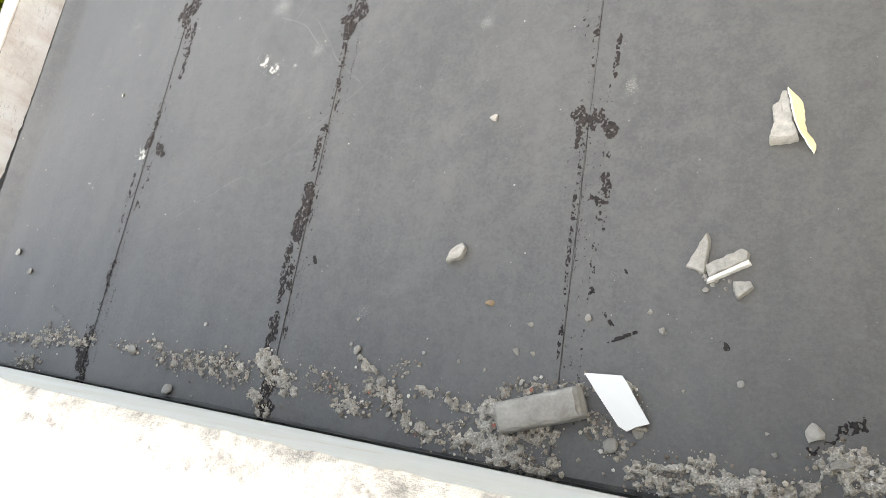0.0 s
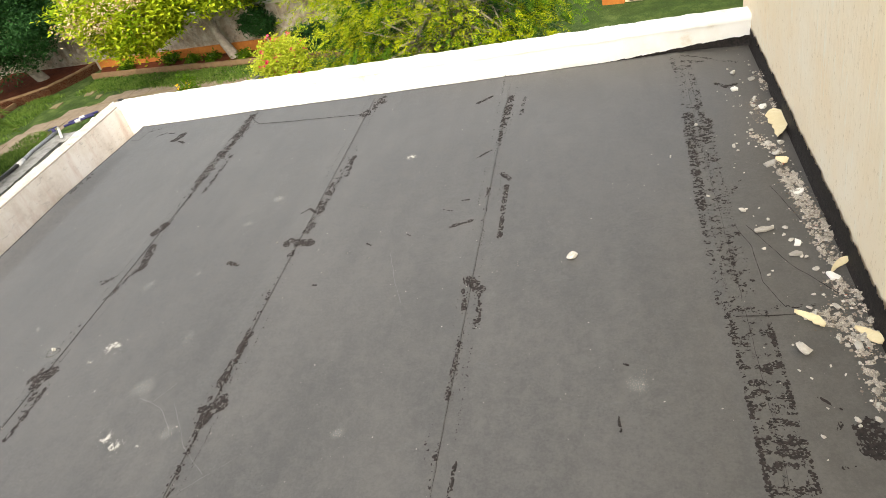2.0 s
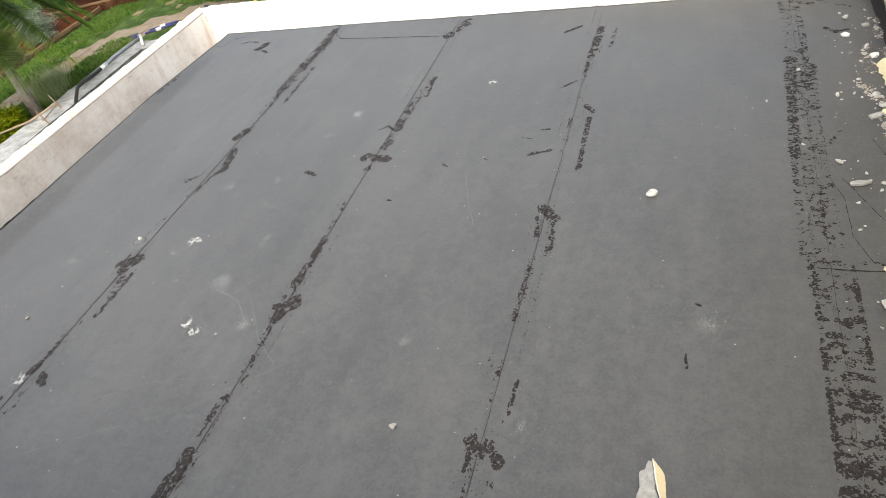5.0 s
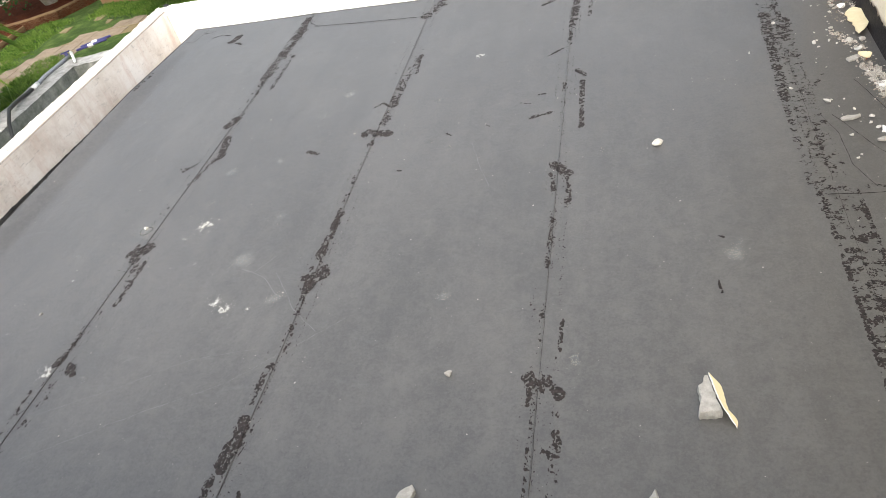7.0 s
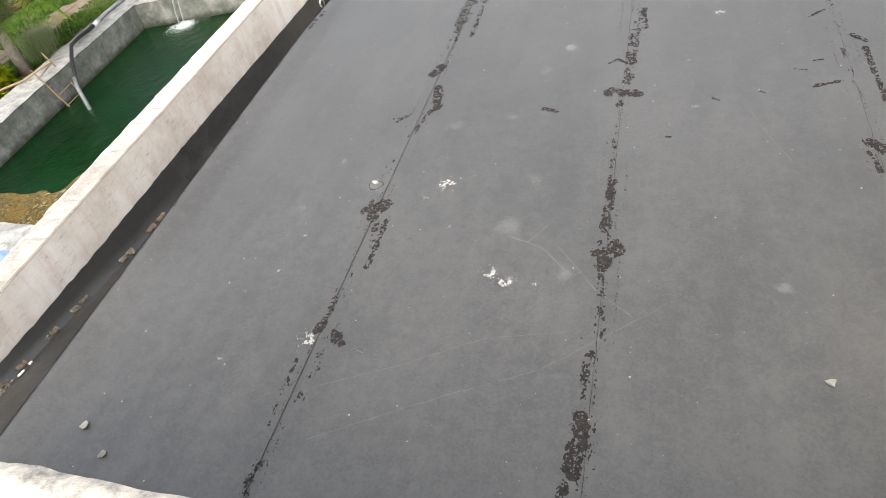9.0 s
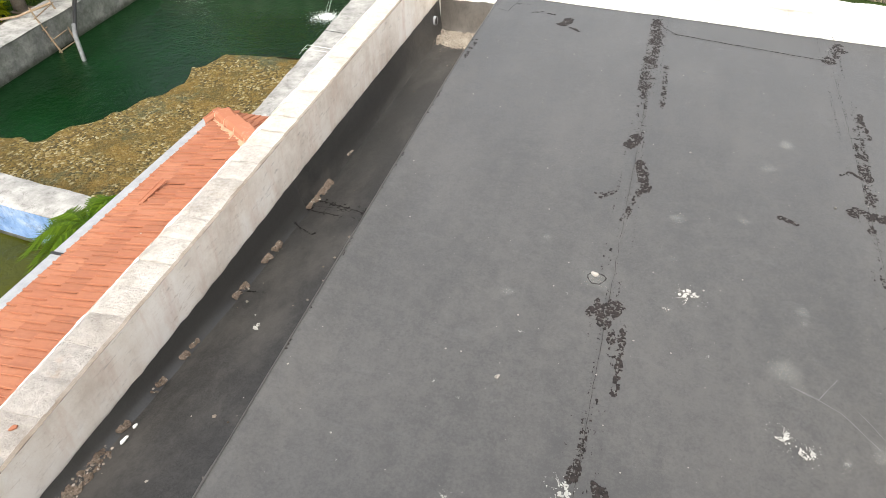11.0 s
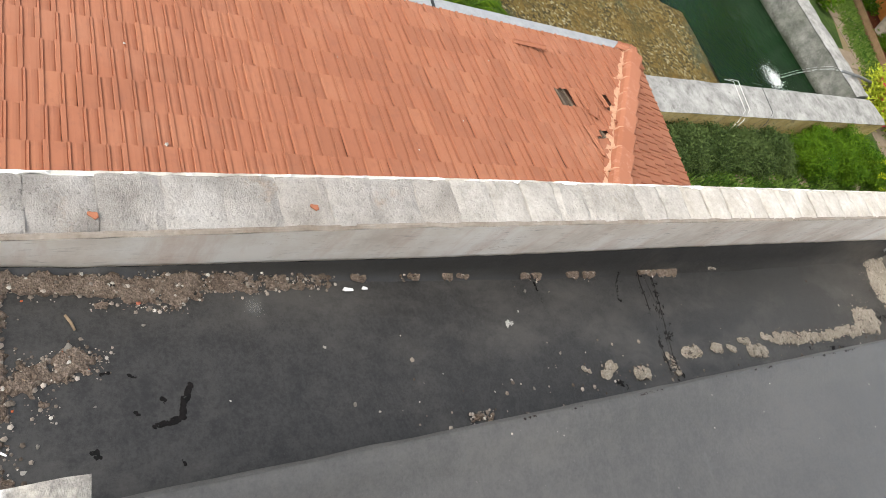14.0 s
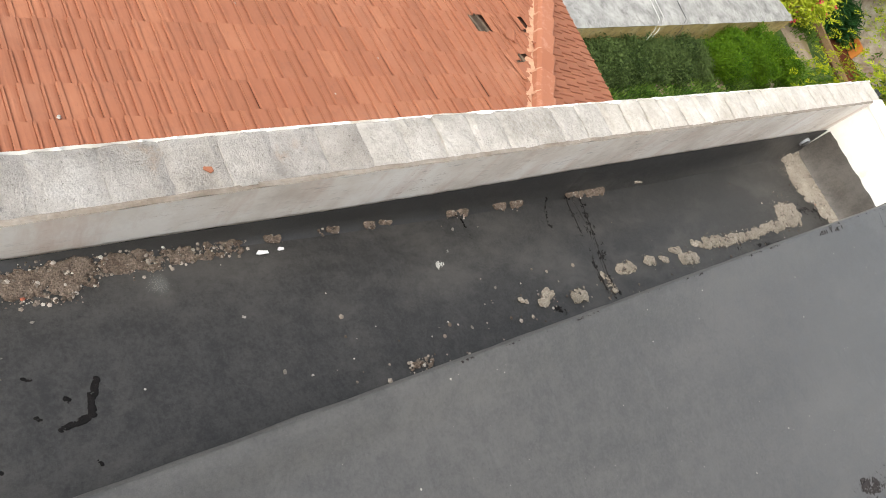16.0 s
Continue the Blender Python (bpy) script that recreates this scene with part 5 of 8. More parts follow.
slabs("flagstone", YARD, 2.4, 0.12, FLAG, yard, GZ + 0.13, 0.05, 1.0)


# stone-faced outbuilding
def outbuilding():
    a, b = Vector((1.6, 28.4)), Vector((12.0, 24.6))
    d = (b - a).normalized()
    nrm = Vector((-d.y, d.x))
    if nrm.y > 0:
        nrm = -nrm
    L = (b - a).length
    o = [tuple(a), tuple(b), tuple(b - nrm * 6), tuple(a - nrm * 6)]
    ob = thing("outbuilding", mesh_of("wall", *prism(o, GZ - 0.2, GZ + 2.7), CREAM), "cream garden building faced with rubble stone", "building")
    random.seed(8)
    meshes = []
    for s in range(9):
        bm = bmesh.new()
        bmesh.ops.create_icosphere(bm, subdivisions=1, radius=0.5)
        for q in bm.verts:
            q.co += Vector((rnd(-0.1, 0.1), rnd(-0.1, 0.1), rnd(-0.1, 0.1)))
            q.co.y = max(-0.32, min(0.32, q.co.y)) * 0.35
        meshes.append(from_bm("stone", bm, RUBBLE))
    z = GZ + 0.12
    row = 0
    while z < GZ + 2.1:
        s = 0.15 + (row % 2) * 0.2
        while s < min(L, 6.0):
            w = rnd(0.20, 0.34)
            p = a + d * (s + w / 2) + nrm * 0.03
            piece("stone", random.choice(meshes), ob, Matrix.Translation((p.x, p.y, z + rnd(-0.03, 0.03))) @ pose(0, 0, 0, rnd(-6, 6), rnd(-25, 25), math.degrees(math.atan2(d.y, d.x))) @ Matrix.Diagonal((w * 1.12, 1, rnd(0.19, 0.25), 1)))
            s += w
        z += 0.165
        row += 1
    o = [tuple(a + nrm * 0.12), tuple(b + nrm * 0.12), tuple(b - nrm * 0.05), tuple(a - nrm * 0.05)]
    piece("brick_band", mesh_of("brick_band", *prism(o, GZ + 2.12, GZ + 2.4), BRICK_RED), ob, label="red brick band")
    o = [tuple(a - d * 0.9 + nrm * 0.15), tuple(a + nrm * 0.15), tuple(a - nrm * 0.8), tuple(a - d * 0.9 - nrm * 0.8)]
    piece("pier", mesh_of("pier", *prism(o, GZ - 0.1, GZ + 1.4), ORANGE), ob, label="orange painted pier")
    # openings are flat near-black quads: the shade within is painted on the solid wall
    for s in (0.9, 3.4):
        p0, p1 = a + d * s + nrm * 0.02, a + d * (s + 1.4) + nrm * 0.02
        win = [(p0.x, p0.y, GZ + 2.5), (p1.x, p1.y, GZ + 2.5), (p1.x, p1.y, GZ + 2.68), (p0.x, p0.y, GZ + 2.68)]
        piece("opening", mesh_of("opening", win, [(0, 1, 2, 3)], plain("dark_opening", grey(0.015), grey(0.03), 3)), ob, label="dark opening")
    o = [tuple(a + nrm * 0.5 - d * 0.3), tuple(b + nrm * 0.5), tuple(b - nrm * 6.3), tuple(a - nrm * 6.3 - d * 0.3)]
    piece("roof", mesh_of("roof", *prism(o, GZ + 3.4, GZ + 3.55), CREAM), ob)
    o = [tuple(a - nrm * 0.6), tuple(b - nrm * 0.6), tuple(b - nrm * 5.9), tuple(a - nrm * 5.9)]
    piece("upper_wall", mesh_of("upper_wall", *prism(o, GZ + 2.65, GZ + 3.45), CREAM), ob)


outbuilding()


# ---------------------------------------------------------------- plants
def leaves(name, pts, size, material, flat=0.5, shape=0.42, seed=0):
    """One mesh of folded leaves at the given points."""
    g = np.random.default_rng(seed)
    n = len(pts)
    a = g.normal(size=(n, 3))
    a[:, 2] *= flat
    a /= np.linalg.norm(a, axis=1)[:, None]
    up = g.normal(size=(n, 3)) * 0.6 + np.array([0, 0, 1.0])
    b = np.cross(a, up)
    b /= np.linalg.norm(b, axis=1)[:, None] + 1e-9
    c = np.cross(b, a)
    L = size * g.uniform(0.6, 1.3, n)[:, None]
    W = L * shape
    v = np.empty((n, 4, 3))
    v[:, 0] = pts
    v[:, 1] = pts + a * L * 0.5 + b * W * 0.5 + c * L * 0.08
    v[:, 2] = pts + a * L
    v[:, 3] = pts + a * L * 0.5 - b * W * 0.5 + c * L * 0.08
    me = bpy.data.meshes.new(name)
    me.vertices.add(n * 4)
    me.vertices.foreach_set("co", v.reshape(-1))
    idx = np.arange(n)[:, None] * 4 + np.array([0, 1, 2, 0, 2, 3])
    me.loops.add(n * 6)
    me.loops.foreach_set("vertex_index", idx.reshape(-1))
    me.polygons.add(n * 2)
    me.polygons.foreach_set("loop_start", np.arange(n * 2) * 3)
    me.materials.append(material)
    me.update(calc_edges=True)
    me.validate()
    return me


def sprays(name, pts, middle, length, leaflet, pairs, material, seed=0, slim=0.34):
    """One mesh of feathered sprays: leaflets in pairs along arching stalks that point away from the crown's middle."""
    g = np.random.default_rng(seed)
    n = len(pts)
    out = pts - np.array(middle)
    out /= np.linalg.norm(out, axis=1)[:, None] + 1e-9
    a = out * 0.8 + g.normal(size=(n, 3)) * 0.65
    a[:, 2] = a[:, 2] * 0.6 + 0.05
    a /= np.linalg.norm(a, axis=1)[:, None]
    side = np.cross(a, np.array([0, 0, 1.0]) + g.normal(size=(n, 3)) * 0.35)
    side /= np.linalg.norm(side, axis=1)[:, None] + 1e-9
    up = np.cross(side, a)
    L = length * g.uniform(0.6, 1.25, n)[:, None]
    quads = []
    for k in range(pairs * 2 + 1):
        s = min(1.0, (k // 2 + 1) / pairs)
        root = pts + a * L * s - np.array([0, 0, 1.0]) * L * 0.45 * s * s
        sg = (1 if k % 2 else -1) if k < pairs * 2 else 0
        d = a * (0.55 if sg else 1.0) + side * sg * 0.85 + g.normal(size=(n, 3)) * 0.16 - np.array([0, 0, 0.25])
        d /= np.linalg.norm(d, axis=1)[:, None]
        w = np.cross(d, up)
        w /= np.linalg.norm(w, axis=1)[:, None] + 1e-9
        q = leaflet * g.uniform(0.7, 1.2, n)[:, None] * (1.0 - 0.35 * abs(s - 0.55))
        quads.append(np.stack([root, root + d * q * 0.5 + w * q * slim * 0.5 - up * q * 0.05, root + d * q, root + d * q * 0.5 - w * q * slim * 0.5 - up * q * 0.05], axis=1))
    v = np.concatenate(quads)
    m = len(v)
    me = bpy.data.meshes.new(name)
    me.vertices.add(m * 4)
    me.vertices.foreach_set("co", v.reshape(-1))
    idx = np.arange(m)[:, None] * 4 + np.array([0, 1, 2, 0, 2, 3])
    me.loops.add(m * 6)
    me.loops.foreach_set("vertex_index", idx.reshape(-1))
    me.polygons.add(m * 2)
    me.polygons.foreach_set("loop_start", np.arange(m * 2) * 3)
    me.materials.append(material)
    me.update(calc_edges=True)
    me.validate()
    return me


def clumps(centre, radii, count, per, spread, seed, shell=0.6):
    """Leaf points gathered in clumps that fill an uneven crown."""
    g = np.random.default_rng(seed)
    d = g.normal(size=(count, 3))
    d /= np.linalg.norm(d, axis=1)[:, None]
    r = shell + (1 - shell) * g.random(count) ** 0.7
    lump = np.array([1 + 0.35 * noise.noise(Vector(q * 1.9) + Vector((seed, 0, 0))) for q in d])
    c = np.array(centre) + d * np.array(radii) * (r * lump)[:, None]
    p = c[:, None, :] + g.normal(size=(count, per, 3)) * np.array([spread, spread, spread * 0.6])
    return p.reshape(-1, 3), c


def tree(name, x, y, height, centre, radii, material, label, seed, count=260, per=60, size=0.22, spread=0.35, trunk=0.22, lean=(0, 0), limbs=9, twigs=30, more=(), feathered=0):
    random.seed(seed)
    base = Vector((x, y, GZ - 0.1))
    fork = Vector((x + lean[0], y + lean[1], GZ + height * 0.42))
    mid = base.lerp(fork, 0.5) + Vector((rnd(-0.1, 0.1), rnd(-0.1, 0.1), 0))
    parts = [tube([base - Vector((0, 0, 0.2)), base + Vector((0, 0, 0.25)), mid, fork], [trunk * 1.7, trunk * 1.1, trunk * 0.9, trunk * 0.75], 10)]
    pts, c = clumps(centre, radii, count, per, spread, seed)
    for k in range(limbs):
        e = Vector(c[(k * 7) % len(c)])
        m = fork.lerp(e, 0.5) + Vector((rnd(-0.3, 0.3), rnd(-0.3, 0.3), rnd(0.0, 0.5)))
        parts.append(tube([fork, fork.lerp(m, 0.5), m, m.lerp(e, 0.6), e], [trunk * 0.5, trunk * 0.4, trunk * 0.28, trunk * 0.16, 0.02], 6))
        for _ in range(twigs // max(1, limbs)):
            q = Vector(c[random.randrange(len(c))])
            if (q - m).length < 3.2:
                parts.append(tube([m, m.lerp(q, 0.5) + Vector((rnd(-0.2, 0.2), rnd(-0.2, 0.2), rnd(-0.1, 0.2))), q], [0.045, 0.03, 0.012], 5))
    tr = thing(name, mesh_of("trunk", *join(parts), BARK, True), label, "tree")
    if feathered:
        piece("crown", sprays("crown", pts[::feathered], centre, size * 2.4, size, 5, material, seed), tr, label="leafy crown of feathered sprays")
    else:
        piece("crown", leaves("crown", pts, size, material, seed=seed), tr, label="leafy crown")
    for i, (mt, cc, rr, n, sz) in enumerate(more):
        p2, _ = clumps(cc, rr, n, per, spread, seed + 50 + i)
        piece("foliage", sprays("foliage", p2[::feathered], cc, sz * 2.4, sz, 5, mt, seed + i) if feathered else leaves("foliage", p2, sz, mt, seed=seed + i), tr)
    return tr


# darker leaves low inside and lime ones higher paint the crown's shade and light
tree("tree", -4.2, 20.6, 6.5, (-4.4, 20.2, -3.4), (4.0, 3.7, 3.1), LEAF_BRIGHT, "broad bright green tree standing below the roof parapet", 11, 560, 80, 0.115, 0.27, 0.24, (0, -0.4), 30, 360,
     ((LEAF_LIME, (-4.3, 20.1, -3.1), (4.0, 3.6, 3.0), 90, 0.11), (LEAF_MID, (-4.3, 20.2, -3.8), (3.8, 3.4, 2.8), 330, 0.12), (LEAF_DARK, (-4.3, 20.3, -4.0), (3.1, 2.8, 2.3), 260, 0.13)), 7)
tree("tree", -32.4, 35.6, 7.5, (-33.2, 33.8, -2.3), (5.0, 3.4, 2.9), LEAF_DARK, "dark spreading tree rooted in the red bed", 21, 620, 90, 0.20, 0.42, 0.34, (-0.9, -0.6), 12, 60)
tree("tree", -18.0, 32.5, 7.0, (-21.2, 30.4, -3.2), (3.0, 1.9, 1.8), LEAF_LIME, "tree with yellow-green leaves and pale blossom", 31, 360, 60, 0.27, 0.34, 0.26, (-1.0, 0.6), 8, 30,
     ((BLOSSOM, (-21.6, 29.9, -2.7), (2.7, 1.8, 1.6), 70, 0.17), (LEAF_LIME, (-16.6, 31.6, -2.8), (2.3, 1.8, 1.3), 150, 0.26), (LEAF_MID, (-16.6, 31.7, -3.1), (2.2, 1.7, 1.2), 90, 0.26), (BLOSSOM, (-16.6, 31.3, -2.5), (1.9, 1.5, 0.9), 34, 0.13)))
tree("tree", -11.2, 33.4, 6.0, (-11.6, 32.6, -3.3), (2.5, 2.2, 2.3), LEAF_YELLOW, "feathery yellow-green tree near the boundary wall", 41, 520, 90, 0.085, 0.26, 0.16, (0, -0.4), 20, 200, ((LEAF_MID, (-11.6, 32.7, -3.6), (2.2, 1.9, 2.0), 160, 0.085),), 7)
tree("tree", -15.8, 32.4, 2.6, (-15.9, 32.3, -5.4), (0.75, 0.6, 0.75), LEAF_DARK, "small dark bushy tree against the wall", 51, 90, 60, 0.16, 0.18, 0.07, (0, 0), 5, 10)
for k, (x, y, r, mt) in enumerate(((-42, 46, 5, LEAF_DARK), (-35, 45, 5, LEAF_MID), (-24, 42, 4.5, LEAF_DARK), (-12, 46, 5, LEAF_MID), (2, 48, 6, LEAF_DARK), (14, 44, 6, LEAF_MID), (-44, 27, 4.5, LEAF_DARK))):
    tree("tree", x, y, 8.0, (x, y, -1.4), (r, r * 0.8, 3.4), mt, "leafy tree at the edge of the garden", 61 + k, 260, 50, 0.42, 0.6, 0.3, (0, 0), 6, 10)


def shrub(name, x, y, z, radii, material, label, seed, count=60, per=60, size=0.16, spread=0.18, more=(), group="", shape=0.42):
    pts, c = clumps((x, y, z + radii[2] * 0.9), radii, count, per, spread, seed, 0.4)
    pts = pts[pts[:, 2] > z]
    parts = []
    for k in range(8):
        e = Vector(c[k])
        e.z = max(e.z, z + 0.3)
        parts.append(tube([(x + rnd(-0.1, 0.1), y + rnd(-0.1, 0.1), z - 0.05), Vector((x, y, z)).lerp(e, 0.5), e], [0.04, 0.03, 0.01], 5))
    sh = thing(name, mesh_of("stems", *join(parts), BARK), label, "shrub", group)
    piece("foliage", leaves("foliage", pts, size, material, seed=seed, shape=shape), sh)
    for i, (mt, n, sz) in enumerate(more):
        g = np.random.default_rng(seed + i)
        p2 = pts[g.integers(0, len(pts), n)] + g.normal(size=(n, 3)) * 0.05 + np.array([0, 0, 0.06])
        p2 = np.repeat(p2, 9, axis=0) + g.normal(size=(n * 9, 3)) * sz * 0.25
        tagged(piece("flowers", leaves("flowers", p2, sz, mt, seed=seed + i, shape=0.8), sh, label="bunches of flowers"), "bunches of flowers", kind="stuff")
    return sh


shrub("flowering_shrub", -13.2, 27.5, GZ, (1.3, 1.35, 1.0), LEAF_YELLOW, "bougainvillea bush with pink flowers beside the pond corner", 3, 110, 60, 0.16, 0.22, ((FLOWER_PINK, 40, 0.14),))
shrub("flowering_shrub", -18.7, 28.3, GZ, (0.55, 0.5, 0.45), LEAF_MID, "small shrub with yellow blooms by the path", 4, 30, 30, 0.16, 0.14, ((FLOWER_YELLOW, 7, 0.2),))
shrub("spiky_shrub", -12.9, 31.0, GZ, (1.2, 0.8, 0.6), LEAF_DARK, "dark spiky shrub beside the flower bed", 5, 90, 60, 0.45, 0.2, shape=0.12)
for k, (x, y, r) in enumerate(((-22.6, 34.0, 0.5), (-17.2, 32.0, 0.2), (-20.9, 33.2, 0.25), (-26, 34.6, 0.4), (-19.5, 32.8, 0.2))):
    shrub("low_shrub", x, y, GZ + 0.1, (r, r, r * 0.7), LEAF_MID, "low green shrub in the red bed", 71 + k, 24, 40, 0.16, 0.16, group="shrubs in the bed")
for k in range(6):
    y = 13.4 + 1.05 * k
    shrub("hedge_shrub", -10.38 - 0.05 * k + rnd(-0.1, 0.1), y, GZ, (0.6, 0.66, 0.30), LEAF_HEDGE, "dense dull green hedge plant at the pond wall", 81 + k, 150, 120, 0.085, 0.12, group="hedge along the pond")
for k, (x, y) in enumerate(((-10.5, 20.2), (-11.0, 21.3), (-10.5, 22.3), (-11.2, 23.3), (-10.4, 23.9))):
    shrub("green_shrub", x, y, GZ, (0.7, 0.75, 0.42), LEAF_MID, "fresh green shrub in the lawn", 91 + k, 120, 110, 0.075, 0.13, group="green shrubs in the lawn")
for k in range(9):
    shrub("border_lily", -25.6 + rnd(-0.3, 0.3), 9.5 + k * 1.05, GZ, (0.75, 0.7, 0.42), LEAF_BRIGHT, "strappy bright green border plant", 101 + k, 46, 80, 0.42, 0.2, shape=0.12, group="border plants")


def palm(x, y, h, lean, seed, label, fronds=18, reach=2.2, droop=0.95, leaflets=22, material=LEAF_PALM):
    random.seed(seed)
    base, crown = Vector((x, y, GZ - 0.1)), Vector((x + lean[0], y + lean[1], GZ + h))
    tr = thing("palm_tree", mesh_of("trunk", *tube([base, base.lerp(crown, 0.3), base.lerp(crown, 0.7), crown], [0.26, 0.2, 0.17, 0.15], 10), BARK, True), label, "palm")
    for k in range(fronds):
        a = 6.283 * k / fronds + rnd(-0.2, 0.2)
        rise = rnd(0.1, 0.9)
        v, f = [], []
        prev = None
        for i in range(leaflets):
            s = (i + 1) / leaflets
            q = crown + Vector((math.cos(a) * reach * s, math.sin(a) * reach * s, rise * reach * s - reach * droop * s * s))
            side = Vector((-math.sin(a), math.cos(a), 0))
            w = 0.26 * reach * math.sin(math.pi * min(1, s * 0.95 + 0.05)) + 0.05
            for sg in (-1, 1):
                tip = q + side * sg * w + Vector((math.cos(a) * 0.25, math.sin(a) * 0.25, -0.25 * w - rnd(0, 0.1)))
                n = len(v)
                dd = Vector((math.cos(a), math.sin(a), 0)) * (0.022 if leaflets < 50 else 0.06)
                v += [q - dd, q + dd, tip]
                f.append((n, n + 1, n + 2))
            if prev is not None:
                n = len(v)
                v += [prev + side * 0.015, prev - side * 0.015, q - side * 0.015, q + side * 0.015]
                f.append((n, n + 1, n + 2, n + 3))
            prev = q
        piece("frond", mesh_of("frond", v, f, material), tr)
    return tr


big_palm = palm(-25.4, 19.4, 4.9, (-0.1, 0.1), 7, "tall palm on the far side of the pond", 36, 3.9, 1.0, 84)
stalks, _ = clumps((-25.15, 19.3, -4.2), (0.85, 0.85, 0.7), 90, 60, 0.16, 6, 0.3)
tagged(piece("seed_cluster", leaves("seed_cluster", stalks, 0.24, PLUME, seed=6, shape=0.10), big_palm), "drooping pale green seed stalks", kind="stuff")
for k, (x, y) in enumerate(((-34.0, 26.0), (-33.2, 28.2), (-34.6, 29.6))):
    shrub("silvery_shrub", x, y, GZ + 0.1, (0.9, 0.9, 0.7), LEAF_SILVER, "silvery grey-green shrub in the red bed", 121 + k, 70, 70, 0.13, 0.2, group="silvery shrubs")
palm(-10.42, 5.9, 2.2, (-0.9, 0.88), 8, "low palm growing beside the tiled roof's eaves", 34, 1.0, 1.05, 38, LEAF_EAVE)


def blades(name, spots, per, height, spread, material, label, seed, bend=0.5, wide=0.02):
    g = np.random.default_rng(seed)
    c = np.repeat(np.array(spots), per, axis=0)
    c = c + np.c_[g.normal(size=(len(c), 2)) * spread, np.zeros(len(c))]
    n = len(c)
    a = g.uniform(0, 6.283, n)
    h = height * g.uniform(0.5, 1.2, n)
    d = np.c_[np.cos(a), np.sin(a), np.zeros(n)]
    s = np.c_[-np.sin(a), np.cos(a), np.zeros(n)] * wide
    v = np.empty((n, 5, 3))
    mid = c + d * (h * bend * 0.35)[:, None] + np.c_[np.zeros((n, 2)), h * 0.7]
    v[:, 0], v[:, 1], v[:, 2], v[:, 4] = c - s, c + s, mid + s * 0.8, mid - s * 0.8
    v[:, 3] = c + d * (h * bend)[:, None] + np.c_[np.zeros((n, 2)), h]
    faces = [q for i in range(n) for q in ((5 * i, 5 * i + 1, 5 * i + 2, 5 * i + 4), (5 * i + 4, 5 * i + 2, 5 * i + 3))]
    thing(name, mesh_of(name, v.reshape(-1, 3), faces, material), label, "grass", kind="stuff")


random.seed(17)
spots = [(rnd(-11.0, -9.0), rnd(12.5, 27.0), GZ) for _ in range(420)] + [(x, kerb_line(x) - rnd(0.1, 1.9), GZ) for x in (rnd(-28, -12) for _ in range(700))] + [(rnd(-31.8, -29.3), rnd(12, 33), GZ) for _ in range(700)] + [(rnd(-27.3, -25.7), rnd(10, 27), GZ) for _ in range(450)]
blades("grass", spots, 24, 0.13, 0.22, GRASS_BLADE, "uneven lawn grass with bright tufts", 2)
spots = [(rnd(-26.6, -25.4), rnd(20.4, 22.4), GZ) for _ in range(14)]
blades("plume_grass", spots, 80, 1.1, 0.24, PLUME, "tall feathery ornamental grass with pale plumes", 3, 0.75, 0.007)


# ---------------------------------------------------------------- litter, stains and wear on the roof
def cell_hash(ix, iy, seed):
    h = (ix.astype(np.int64) * 374761393 + iy.astype(np.int64) * 668265263 + seed * 974711) & 0xFFFFFFFF
    h = ((h ^ (h >> 13)) * 1274126177) & 0xFFFFFFFF
    return ((h ^ (h >> 16)) & 0xFFFF) / 65535.0


def vnoise(x, y, seed):
    """Smooth value noise on arrays."""
    ix, iy = np.floor(x), np.floor(y)
    fx, fy = x - ix, y - iy
    fx, fy = fx * fx * (3 - 2 * fx), fy * fy * (3 - 2 * fy)
    a, b = cell_hash(ix, iy, seed), cell_hash(ix + 1, iy, seed)
    c, d = cell_hash(ix, iy + 1, seed), cell_hash(ix + 1, iy + 1, seed)
    return (a * (1 - fx) + b * fx) * (1 - fy) + (c * (1 - fx) + d * fx) * fy


def grain(x, y, size, seed):
    return 0.5 * vnoise(x / size, y / size, seed) + 0.3 * vnoise(2.1 * x / size, 2.1 * y / size, seed + 1) + 0.2 * vnoise(4.3 * x / size, 4.3 * y / size, seed + 2)


GUT = True


def gutter_surface(x, y):
    """The gutter floor, rising in the cove against the long parapet."""
    z = gut_z(x, y)
    d = x - lp_in(y)
    if d < 0.063:
        z += min(0.016, (lp_dark(y) - z) * float(np.interp(d, (0.009, 0.015, 0.033, 0.063), (1.0, 0.5, 0.12, 0.0))))
    return z


def floor_z(gut):
    return gutter_surface if gut else top_z


